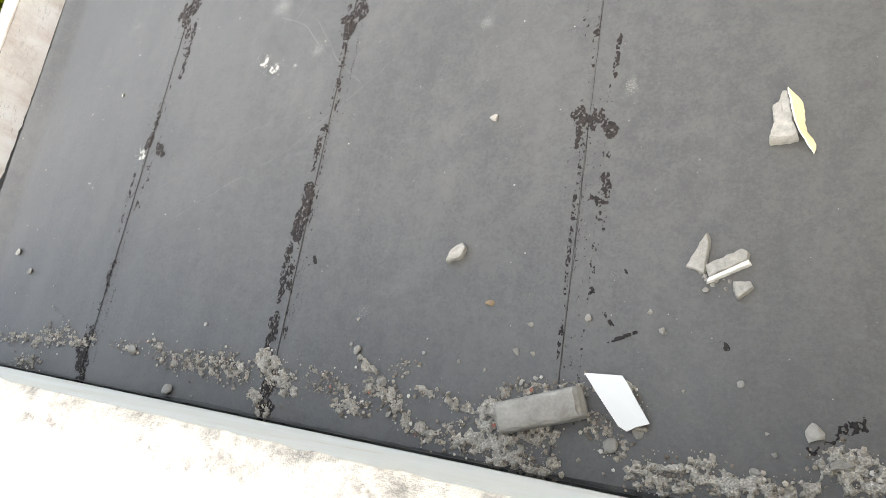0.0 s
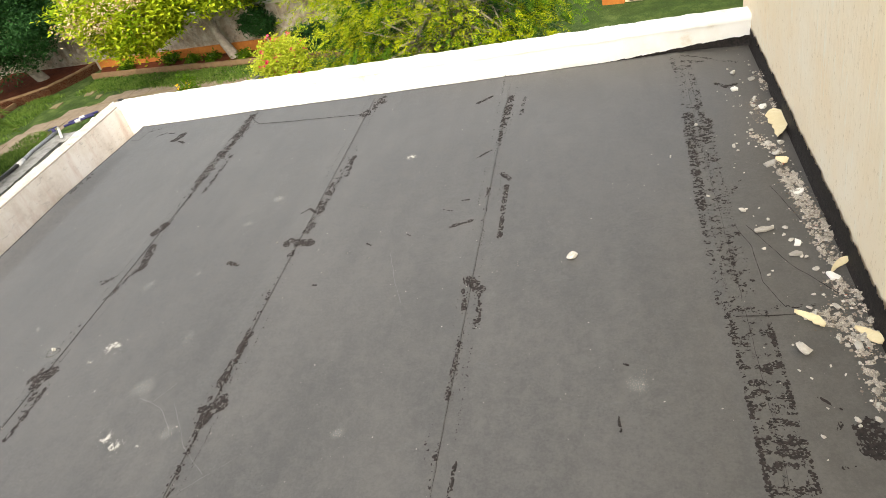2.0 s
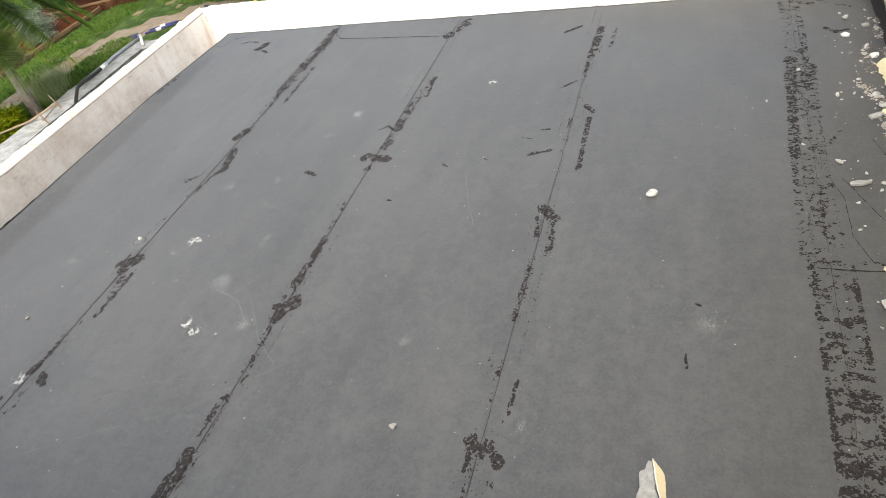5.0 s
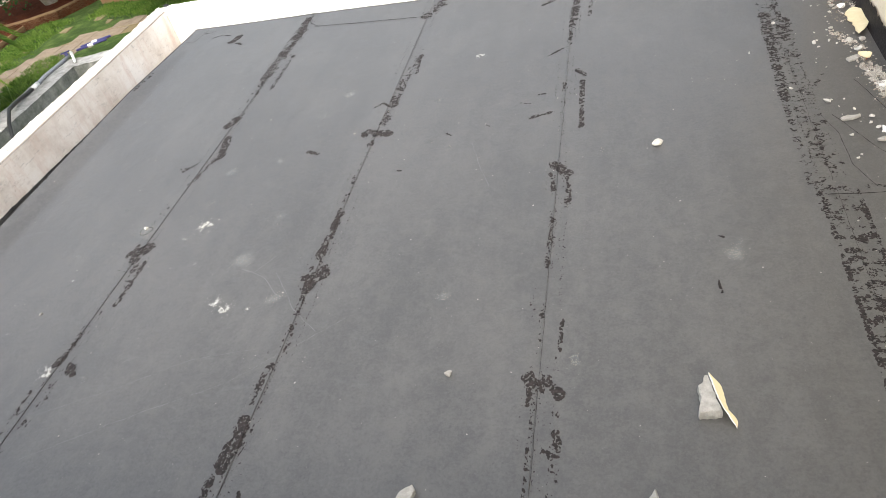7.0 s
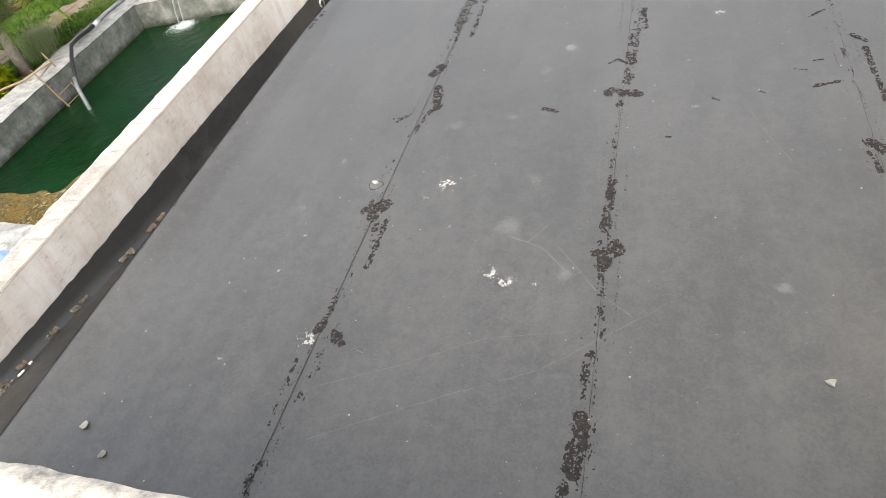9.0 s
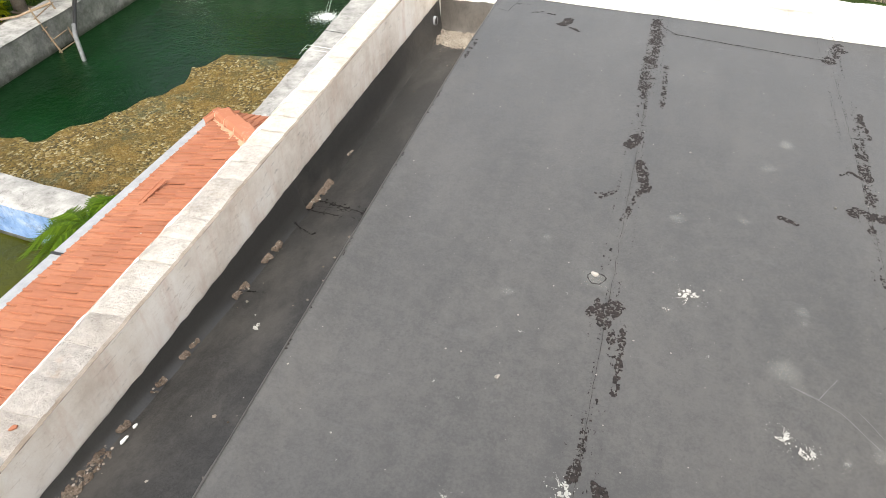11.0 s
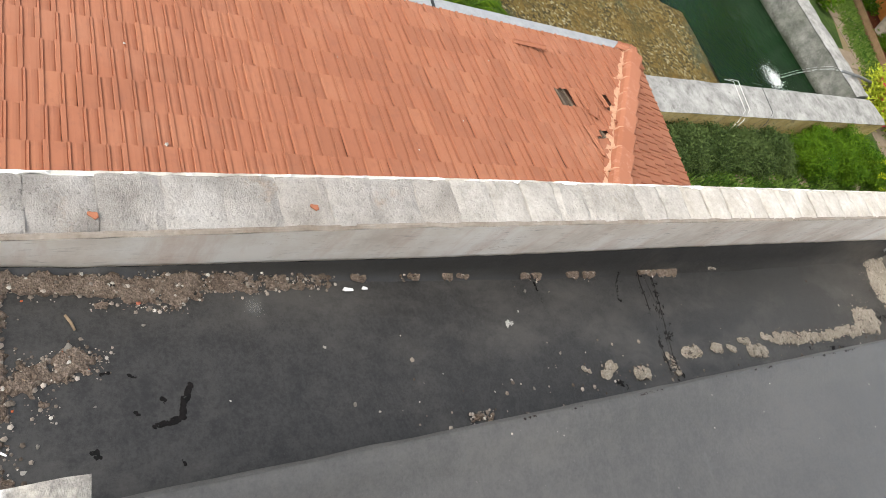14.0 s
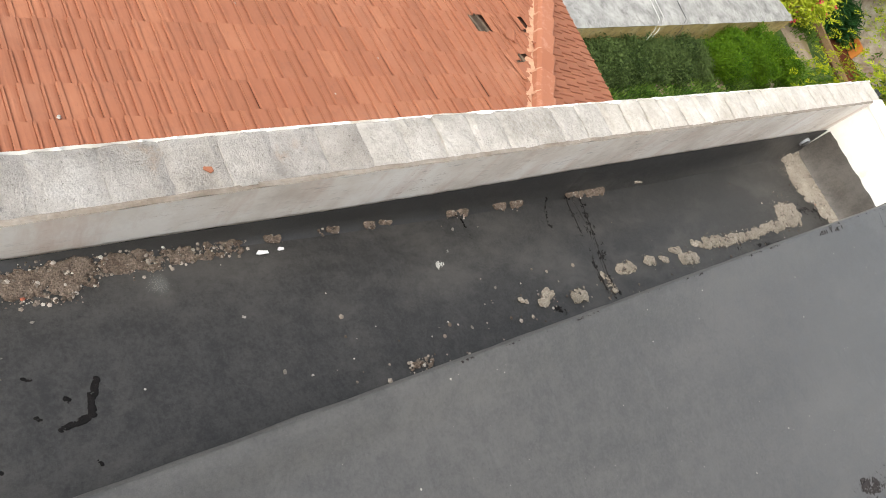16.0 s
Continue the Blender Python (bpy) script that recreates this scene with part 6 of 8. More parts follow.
def patch_mesh(name, capsules, step, size, seed, zfun, height, material, stretch=1.0, fray=0.55, coarse=0.0):
    """Ragged patches where noise stays under the wanted cover, traced cell by cell.
    capsules: (a, b, half-width, cover)."""
    xs = [p[0] for c in capsules for p in c[:2]]
    ys = [p[1] for c in capsules for p in c[:2]]
    w = max(c[2] for c in capsules) * 1.5 + 0.02
    x0, y0 = min(xs) - w, min(ys) - w
    nx, ny = int((max(xs) + w - x0) / step) + 2, int((max(ys) + w - y0) / step) + 2
    F = np.full((ny, nx), -1.0)
    for (ax, ay), (bx, by), hw, cover in capsules:
        r = hw * 1.5
        i0, i1 = int((min(ax, bx) - r - x0) / step), int((max(ax, bx) + r - x0) / step) + 2
        j0, j1 = int((min(ay, by) - r - y0) / step), int((max(ay, by) + r - y0) / step) + 2
        i0, j0, i1, j1 = max(0, i0), max(0, j0), min(nx, i1), min(ny, j1)
        X, Y = np.meshgrid(x0 + np.arange(i0, i1) * step, y0 + np.arange(j0, j1) * step)
        dx, dy = bx - ax, by - ay
        t = np.clip(((X - ax) * dx + (Y - ay) * dy) / (dx * dx + dy * dy + 1e-9), 0, 1)
        d = np.hypot(X - ax - t * dx, Y - ay - t * dy) / hw
        limit = 0.5 + 0.26 * (2 * cover - 1)
        edge = np.clip((d - 0.55) / 0.8, 0, 1)
        g0 = grain(X, Y * stretch, size, seed)
        if coarse:
            limit = 0.5 + 0.30 * (2 * (0.9 * cover) ** 0.8 - 1)
            fine = 0.5 + 0.26 * (2 * (0.40 + 0.38 * cover) - 1) - g0
            val = np.minimum(limit - grain(X, Y * stretch, coarse, seed + 5) - fray * edge * edge - 0.1 * edge, fine - 0.12 * edge)
        else:
            val = limit - g0 - fray * edge * edge - 0.1 * edge
        val[d > 1.45] = -1
        F[j0:j1, i0:i1] = np.maximum(F[j0:j1, i0:i1], val)
    verts, faces, cache = [], [], {}

    def node(j, i):
        k = (0, j, i)
        if k not in cache:
            x, y = x0 + i * step, y0 + j * step
            h = height * min(1.0, max(0.0, F[j, i]) * 7.0)
            if height > 0.004:
                h *= 0.55 + 0.9 * float(grain(np.array(x), np.array(y), 0.018, 9))
            cache[k] = len(verts)
            verts.append((x, y, zfun(x, y) + 0.0012 + h))
        return cache[k]

    def edge_pt(j, i, jj, ii):
        if (j, i) > (jj, ii):
            j, i, jj, ii = jj, ii, j, i
        k = (1, j, i, jj, ii)
        if k not in cache:
            a, b = F[j, i], F[jj, ii]
            s = a / (a - b)
            x, y = x0 + (i + (ii - i) * s) * step, y0 + (j + (jj - j) * s) * step
            cache[k] = len(verts)
            verts.append((x, y, zfun(x, y) + 0.0004))
        return cache[k]

    inside = F > 0
    busy = inside[:-1, :-1] | inside[1:, :-1] | inside[:-1, 1:] | inside[1:, 1:]
    for j, i in zip(*np.nonzero(busy)):
        ring = ((j, i), (j, i + 1), (j + 1, i + 1), (j + 1, i))
        poly = []
        for k in range(4):
            p, q = ring[k], ring[(k + 1) % 4]
            if inside[p]:
                poly.append(node(*p))
            if inside[p] != inside[q]:
                poly.append(edge_pt(*p, *q))
        if len(poly) >= 3:
            faces.append(tuple(poly))
    return mesh_of(name, verts, faces, material, False)


flake_runs, sand_runs, crack_runs, scratch_runs = [], {False: [], True: []}, [], []


def begin_flakes(name):
    flake_runs.append((name, {False: [], True: []}))


def flakes(a, b, half, cover, gut=False):
    flake_runs[-1][1][gut].append((a, b, max(half * 0.88, 0.006), cover))


def end_flakes():
    begin_flakes("gutter")


def sand(a, b, half, cover, gut=False):
    if gut:
        a, b = [(max(p[0], lp_in(p[1]) + 0.014 + half * 0.4), p[1]) for p in (a, b)]
    sand_runs[gut].append((a, b, max(half, 0.012) * (1.0 if gut else 1.2), min(1.2 if gut else 0.97, cover - (0.0 if gut else 0.04))))


def crack(points, width, gut=False):
    crack_runs.append((points, width, gut))


def scratch(points, width, gut=False):
    scratch_runs.append((points, width, gut))


def ribbon(points, width, zfun, lift, seed):
    """A thin wavering line laid on the membrane."""
    fine = []
    for (ax, ay), (bx, by) in zip(points, points[1:]):
        n = max(2, int(math.hypot(bx - ax, by - ay) / 0.02))
        fine += [Vector((ax + (bx - ax) * k / n, ay + (by - ay) * k / n)) for k in range(n)]
    fine.append(Vector(points[-1]))
    v, f = [], []
    for k, p in enumerate(fine):
        d = (fine[min(k + 1, len(fine) - 1)] - fine[max(k - 1, 0)]).normalized()
        s = Vector((-d.y, d.x))
        w = width * (0.35 + 0.9 * random.random()) / 2
        q = p + s * 0.006 * noise.noise(Vector((p.x * 14, p.y * 14, seed)))
        for sg in (-1, 1):
            e = q + s * sg * w
            v.append((e.x, e.y, zfun(e.x, e.y) + lift))
    for k in range(len(fine) - 1):
        f.append((2 * k, 2 * k + 1, 2 * k + 3, 2 * k + 2))
    return v, f


def rock_mesh(seed, material, flat=0.7, rough=0.25, sub=2):
    g = random.Random(seed)
    bm = bmesh.new()
    bmesh.ops.create_icosphere(bm, subdivisions=sub, radius=1.0)
    planes = [Vector((g.gauss(0, 1), g.gauss(0, 1), g.gauss(0, 1))).normalized() for _ in range(13)]
    lim = [g.uniform(0.45, 0.8) for _ in planes]
    for q in bm.verts:
        for n, l in zip(planes, lim):
            d = q.co.dot(n)
            if d > l:
                q.co -= n * (d - l)
        q.co *= 1 + rough * noise.noise(q.co * 2.3 + Vector((seed * 5.0, 0, 0)))
        q.co.z *= flat
    low = min(q.co.z for q in bm.verts)
    for q in bm.verts:
        q.co.z -= low * 0.82
    return from_bm("stone", bm, material)


ROCKS = {}


def stone(x, y, r, material=MORTAR, gut=False):
    if not gut and x > -0.3 and y > 1.2:
        material = CHALK
    if material.name not in ROCKS:
        ROCKS[material.name] = [rock_mesh(len(ROCKS) * 20 + k, material) for k in range(7)]
    if gut and material in (PALE_STONE, MORTAR):
        material = random.choice((MORTAR, MORTAR_DULL, MORTAR_DULL, MORTAR_DULL, material))
        if material.name not in ROCKS:
            ROCKS[material.name] = [rock_mesh(60 + k, material) for k in range(7)]
    k = random.randrange(7)
    label = {"grey_mortar": "small rough grey mortar lump lying on the membrane", "dull_grey_mortar": "dull grey mortar crumb lying in the gutter", "pale_stone": "pale chalky stone lying on the membrane", "white_chalk": "white angular chip of plaster lying on the membrane",
             "broken_brick": "bit of broken red brick in the gutter litter", "weathered_wood": "tan splinter of debris lying on the membrane"}[material.name]
    r *= 0.58 if gut else 0.8 if material is CHALK else 1.05
    m = Matrix.Translation((x, y, floor_z(gut)(x, y) - r * 0.06)) @ pose(0, 0, 0, rnd(-12, 12), rnd(-12, 12), rnd(0, 360)) @ Matrix.Diagonal((r * rnd(0.95, 1.25), r * rnd(0.8, 1.0), r * rnd(0.75, 1.0), 1))
    return thing("stone", ROCKS[material.name][k], label, "stone", "stones in the gutter" if gut else "loose stones on the slab", at=m)


def slab_chunk(length, width, height, seed, material, name):
    """A broken slab: an uneven outline, a rough upper face and crumbled edges."""
    g = random.Random(seed)
    out = []
    if name == "block":
        for k in range(18):
            a = 2 * math.pi * k / 18
            c, s = math.cos(a), math.sin(a)
            out.append((length / 2 * math.copysign(abs(c) ** 0.18, c) * g.uniform(0.95, 1.03), width / 2 * math.copysign(abs(s) ** 0.18, s) * g.uniform(0.92, 1.03)))
    else:
        m = g.choice((4, 5, 5, 6))
        corner = [(math.cos(a), math.sin(a)) for a in sorted(2 * math.pi * (k + g.uniform(-0.28, 0.28)) / m + 0.6 for k in range(m))]
        for k in range(m):
            a, b = corner[k], corner[(k + 1) % m]
            for s in (0.0, 0.25, 0.5, 0.75):
                w = g.uniform(-0.05, 0.05) + 1.0
                out.append(((a[0] + (b[0] - a[0]) * s) * w * length * 0.55, (a[1] + (b[1] - a[1]) * s) * w * width * 0.6))
    n = len(out)
    v, f = [], []
    for ring, (sc, z) in enumerate(((1.0, 0.0), (1.03, height * 0.5), (0.97, height * 0.93), (0.80, height * 1.0), (0.45, height * 1.0))):
        for x, y in out:
            w = noise.noise(Vector((x * 40 + seed, y * 40, z * 40)))
            v.append((x * sc + 0.004 * w, y * sc + 0.004 * w, z + (height * 0.10 * w if ring > 1 else 0)))
    v.append((0, 0, height * 0.98))
    for r in range(4):
        for k in range(n):
            f.append((r * n + k, r * n + (k + 1) % n, (r + 1) * n + (k + 1) % n, (r + 1) * n + k))
    f += [(4 * n + k, 4 * n + (k + 1) % n, 5 * n) for k in range(n)]
    f.append(tuple(range(n - 1, -1, -1)))
    return mesh_of(name, v, f, material)


def lay(me, name, x, y, rot, label, category, group="", tilt=(0, 0), gut=False, lift=0.0):
    z = floor_z(gut)(x, y)
    return thing(name, me, label, category, group, at=Matrix.Translation((x, y, z + lift)) @ pose(0, 0, 0, tilt[0], tilt[1], rot))


def plaster_chunk(x, y, rot, length, width, height, seed):
    lay(slab_chunk(length, width, height, seed, MORTAR, "plaster_chunk"), "plaster_chunk", x, y, rot, "broken piece of grey cement plaster lying on the roof", "rubble", "plaster rubble", (rnd(-3, 3), rnd(-3, 3)))


PLASTER_BROKEN = plain("freshly_broken_plaster", lin("a19e98"), lin("c9c6c0"), 40, 0.97, 1.0, 130, 0.08, 0.008)


def rough_slab(corners, height, seed, material, name, wear=0.004):
    """A broken slab over a given outline, its edges crumbled and its upper face pitted."""
    g = random.Random(seed)
    out = []
    for k, (ax, ay) in enumerate(corners):
        bx, by = corners[(k + 1) % len(corners)]
        n = max(2, int(math.hypot(bx - ax, by - ay) / 0.009))
        for i in range(n):
            w = wear if i else wear * 0.3
            out.append((ax + (bx - ax) * i / n + g.uniform(-w, w) * 0.6, ay + (by - ay) * i / n + g.uniform(-w, w) * 0.6))
    cx, cy = sum(p[0] for p in out) / len(out), sum(p[1] for p in out) / len(out)
    n = len(out)
    v, f = [], []
    rings = ((1.0, 0.0), (1.02, 0.45), (0.98, 0.86), (0.93, 0.98), (0.75, 1.0), (0.5, 1.0), (0.25, 1.0))
    for r, (sc, h) in enumerate(rings):
        for x, y in out:
            px, py = cx + (x - cx) * sc, cy + (y - cy) * sc
            w = noise.fractal(Vector((px * 60 + seed, py * 60, h * 3)), 0.9, 2.0, 3)
            v.append((px + 0.002 * w * (r < 3), py + 0.002 * w * (r < 3), height * h + (0.0035 * w if r > 1 else 0)))
    v.append((cx, cy, height))
    for r in range(len(rings) - 1):
        for k in range(n):
            f.append((r * n + k, r * n + (k + 1) % n, (r + 1) * n + (k + 1) % n, (r + 1) * n + k))
    q = (len(rings) - 1) * n
    f += [(q + k, q + (k + 1) % n, len(v) - 1) for k in range(n)]
    f.append(tuple(range(n - 1, -1, -1)))
    return mesh_of(name, v, f, material)


def painted_chunk(x, y):
    """Broken plaster with its cream paint skin still on one sloping face, torn into a tail."""
    grey_part = rough_slab(((-0.044, -0.068), (0.030, -0.058), (0.020, -0.020), (0.012, 0.030), (0.004, 0.094), (-0.010, 0.094), (-0.016, 0.070), (-0.034, 0.052), (-0.032, 0.0)), 0.042, 5, PLASTER_BROKEN, "plaster_chunk", 0.006)
    ob = lay(grey_part, "plaster_chunk", x, y, 0, "broken grey plaster with a torn skin of cream paint", "rubble", "plaster rubble")
    g = random.Random(8)
    v, f = [], []
    n = 22
    for i in range(n):
        q = i / (n - 1)
        ya = 0.098 - 0.206 * q + g.uniform(-0.001, 0.001)
        yb = 0.092 - 0.190 * q
        xa = float(np.interp(q, (0, 0.35, 0.6, 0.78, 1.0), (0.004, 0.014, 0.024, 0.040, 0.068))) + g.uniform(-0.0012, 0.0012)
        xb = max(xa + 0.002, float(np.interp(q, (0, 0.18, 0.5, 0.70, 0.82, 0.95, 1.0), (0.014, 0.044, 0.047, 0.052, 0.068, 0.074, 0.070))) + g.uniform(-0.0015, 0.0015))
        za = float(np.interp(q, (0, 0.6, 0.8, 1.0), (0.047, 0.047, 0.036, 0.012)))
        zb = float(np.interp(q, (0, 0.18, 0.8, 1.0), (0.038, 0.018, 0.014, 0.010)))
        for d in (0.0, -0.004):
            v += [(xa, ya, za + d), (xa + (xb - xa) * 0.15, ya + (yb - ya) * 0.15, za + (zb - za) * 0.12 + 0.001 + d), (xb, yb, zb + d)]
    for i in range(n - 1):
        k, m = i * 6, i * 6 + 6
        f += [(k + 1, m + 1, m + 2, k + 2), (k + 4, k + 5, m + 5, m + 4), (k + 2, m + 2, m + 5, k + 5)]
    f += [(1, 2, 5, 4), (6 * n - 5, 6 * n - 2, 6 * n - 1, 6 * n - 4)]
    skin = piece("paint_skin", mesh_of("paint_skin", v, f, CREAM_FLAKE), ob, label="cream paint skin torn into a tail")
    f = []
    for i in range(n - 1):
        k, m = i * 6, i * 6 + 6
        f += [(k, m, m + 1, k + 1), (k + 3, k + 4, m + 4, m + 3), (k, k + 3, m + 3, m)]
    piece("white_edge", mesh_of("white_edge", v, f, WHITEWASH), skin, label="white broken edge of the skin")


def block(x, y, rot, length, width, height, seed):
    ob = lay(slab_chunk(length, width, height, seed, MORTAR, "block"), "concrete_block_piece", x, y, rot, "broken grey concrete block lying in mortar sand", "rubble", tilt=(4, 1))
    v, f = [], []
    for i in range(13):
        s = (i / 12 - 0.5) * length * 0.86
        for d, h in ((-0.42, -0.012), (-0.22, 0.010), (0.05, -0.010), (0.24, 0.004), (0.40, -0.014)):
            w = 0.005 * noise.noise(Vector((s * 30, d * 30, 0)))
            v.append((s, d * width + w, height * 1.03 + 0.004 + h * 0.5 + w))
    for i in range(12):
        for k in range(4):
            f.append((i * 5 + k, (i + 1) * 5 + k, (i + 1) * 5 + k + 1, i * 5 + k + 1))
    piece("mortar_face", mesh_of("mortar_face", v, f, PALE_STONE, True), ob, label="pale trowelled mortar face")


def ceramic_piece(x, y, rot, length, width):
    o = [(-0.75, -0.47), (-0.41, 0.39), (-0.28, 0.40), (0.10, 0.37), (0.44, 0.35), (0.385, 0.0), (0.375, -0.28), (0.245, -0.40), (-0.3, -0.45)]
    o = [(a * length, b * width) for a, b in o][::-1]
    ob = lay(mesh_of("ceramic_piece", *prism(o, 0.0, 0.011), CERAMIC), "ceramic_piece", x, y, rot, "broken glossy white ceramic tile propped on rubble", "tile", tilt=(-5, 7), lift=0.022)
    o = [(a * 0.97, b * 0.97) for a, b in o]
    piece("backing", mesh_of("backing", *prism(o, -0.008, -0.0005), MORTAR), ob, label="grey mortar backing")


def paint_flake(x, y, rot, length, width, seed):
    g = random.Random(seed)
    n = 13
    v = []
    flip = g.random() < 0.5
    for k in range(n):
        s = k / (n - 1)
        e = 1 - s if flip else s
        w = width / 2 * float(np.interp(e, (0, 0.08, 0.3, 0.6, 0.85, 1.0), (0.25, 0.8, 1.15, 0.8, 0.45, 0.08))) * g.uniform(0.8, 1.2)
        bow = 0.16 * length * math.sin(math.pi * s) + g.uniform(-0.012, 0.012) * length
        curl = 0.10 * length * (s - 0.45) ** 2
        for sg in (-1, 1):
            v.append(((s - 0.5) * length, sg * w + bow * 0.5, 0.006 + curl + (0.012 if sg > 0 else 0)))
    k = len(v)
    v += [(p[0], p[1], p[2] - 0.005) for p in v]
    f = [(2 * i, 2 * i + 2, 2 * i + 3, 2 * i + 1) for i in range(n - 1)] + [(k + 2 * i, k + 2 * i + 1, k + 2 * i + 3, k + 2 * i + 2) for i in range(n - 1)]
    f += [(2 * i, k + 2 * i, k + 2 * i + 2, 2 * i + 2) for i in range(n - 1)] + [(2 * i + 1, 2 * i + 3, k + 2 * i + 3, k + 2 * i + 1) for i in range(n - 1)]
    f += [(0, 1, k + 1, k), (2 * n - 2, k + 2 * n - 2, k + 2 * n - 1, 2 * n - 1)]
    lay(mesh_of("paint_flake", v, f, CREAM_FLAKE if width > 0.02 else WHITEWASH), "plaster_flake", x, y, rot, "curled flake of cream painted plaster lying on the roof", "plaster flake", "fallen cream flakes", lift=0.004)


def stick(x, y, rot, length, width):
    m = WOOD if rot > 0 else MORTAR
    v, f = tube([(-length / 2, 0, 0.006), (0, width * 0.2, 0.009), (length / 2, 0, 0.006)], [width * 0.45, width * 0.5, width * 0.4], 7)
    lay(mesh_of("stick", v, f, m, True), "stick", x, y, rot, "short splintered stick in the gutter litter", "stick", gut=True)


def shard(x, y, rot, length, width):
    o = [(-0.5, -0.3), (-0.2, -0.5), (0.5, -0.2), (0.42, 0.4), (-0.3, 0.5)]
    lay(mesh_of("shard", *prism([(a * length, b * width) for a, b in o], 0.004, 0.010), CERAMIC), "shard", x, y, rot, "small white shard in the gutter litter", "shard", "white shards", (6, 5), True, 0.006)


def leaf_litter(x, y, rot, length, width, material):
    v, f = [], []
    n = 9
    for k in range(n):
        s = k / (n - 1)
        w = width / 2 * math.sin(math.pi * min(1, 0.05 + s * 0.93)) ** 0.8
        z = 0.012 + 0.02 * (s - 0.5) ** 2
        v += [((s - 0.5) * length, -w, z + 0.006), ((s - 0.5) * length, 0, z), ((s - 0.5) * length, w, z + 0.006)]
    for k in range(n - 1):
        for j in range(2):
            f.append((3 * k + j, 3 * k + j + 1, 3 * k + j + 4, 3 * k + j + 3))
    lay(mesh_of("leaf", v, f, material, True), "fallen_leaf", x, y, rot, "green fallen leaf on the gutter litter" if material is GREENLEAF else "brown curled dead leaf on the gutter litter", "leaf", gut=True, lift=0.006)


def bloom(x, y, r, gut=False):
    """A lime bloom where drops dried: a thin disc whose cover fades outwards."""
    z = floor_z(gut)
    v, f, cover = [(0, 0, z(x, y) + 0.0022 - z(x, y))], [], [1.0]
    n = 20
    wob = [1 + 0.22 * noise.noise(Vector((x * 50 + math.cos(6.283 * k / n), y * 50 + math.sin(6.283 * k / n), 0))) for k in range(n)]
    for s, c in ((0.35, 0.95), (0.65, 0.55), (0.85, 0.22), (1.15, 0.0)):
        for k in range(n):
            a = 6.283 * k / n
            dx, dy = r * 0.9 * s * wob[k] * math.cos(a), r * 0.9 * s * wob[k] * math.sin(a)
            v.append((dx, dy, z(x + dx, y + dy) - z(x, y) + 0.0022))
            cover.append(c)
    f += [(0, 1 + k, 1 + (k + 1) % n) for k in range(n)]
    for q in range(3):
        f += [(1 + q * n + k, 1 + (q + 1) * n + k, 1 + (q + 1) * n + (k + 1) % n, 1 + q * n + (k + 1) % n) for k in range(n)]
    me = mesh_of("lime_stain", v, f, LIME_BLOOM, True)
    at = me.attributes.new("cover", "FLOAT", "POINT")
    at.data.foreach_set("value", cover)
    ob = thing("lime_stain", me, "faint pale lime stain dried on the membrane", "stain", "lime stains", at=Matrix.Translation((x, y, z(x, y))))
    ob.visible_shadow = False


def dropping(x, y, r, gut=False):
    """A bird dropping: a ragged white crescent with splashed rays."""
    g = random.Random(int(x * 1000) * 7 + int(y * 1000))
    r *= 1.15 if r > 0.03 else 0.8
    z = floor_z(gut)
    v, f = [], []

    def add(p):
        v.append((p[0], p[1], z(x + p[0], y + p[1]) - z(x, y) + p[2]))
    def blot(px, py, q, h):
        k, n = len(v), 7
        add((px, py, h + 0.0012))
        for i in range(n):
            a = 6.283 * i / n + g.uniform(-0.3, 0.3)
            e = q * g.uniform(0.5, 1.25)
            add((px + e * math.cos(a), py + e * math.sin(a), h))
        f.extend((k, k + 1 + i, k + 1 + (i + 1) % n) for i in range(n))

    ray = g.uniform(0, 6.28)
    bend = g.uniform(3.2, 5.4)
    count = 46 if r > 0.02 else 16
    for i in range(count):
        a = ray + bend * (i / count - 0.5)
        e = r * (0.50 + 0.16 * math.sin(i * 0.7) * g.random() + g.gauss(0, 0.14))
        blot(e * math.cos(a), e * math.sin(a), r * (g.uniform(0.10, 0.26) if gut else g.uniform(0.03, 0.15)) * (0.6 + 0.7 * abs(math.sin(i * 0.21))), 0.0016 + 0.00004 * i)
    for _ in range(16 if r > 0.012 else 4):
        a, e = g.uniform(0, 6.28), r * g.uniform(0.8, 1.7)
        blot(e * math.cos(a), e * math.sin(a), r * g.uniform(0.02, 0.06), 0.0014)
    for _ in range(1 if gut else 6 if r > 0.012 else 2):
        a = ray + 0.5 * bend + g.gauss(0, 0.6)
        L, w = r * g.uniform(0.7, 1.4), r * g.uniform(0.012, 0.03)
        k = len(v)
        c, s = math.cos(a), math.sin(a)
        b = g.uniform(-0.25, 0.25) * r
        for d, e in ((0.25, w), (0.25, -w), (0.65, -w * 0.8 + b), (1.0, b * 0.6), (0.65, w * 0.8 + b)):
            add((L * d * c - e * s, L * d * s + e * c, 0.0034))
        f.append((k, k + 1, k + 2, k + 3, k + 4))
        blot(L * 1.12 * c, L * 1.12 * s, w * 1.2, 0.0016)
    thing("bird_dropping", mesh_of("bird_dropping", v, f, GUANO), "white splashed bird dropping on the membrane", "dropping", "bird droppings", at=Matrix.Translation((x, y, z(x, y))))


random.seed(23)

# bitumen left along the seams

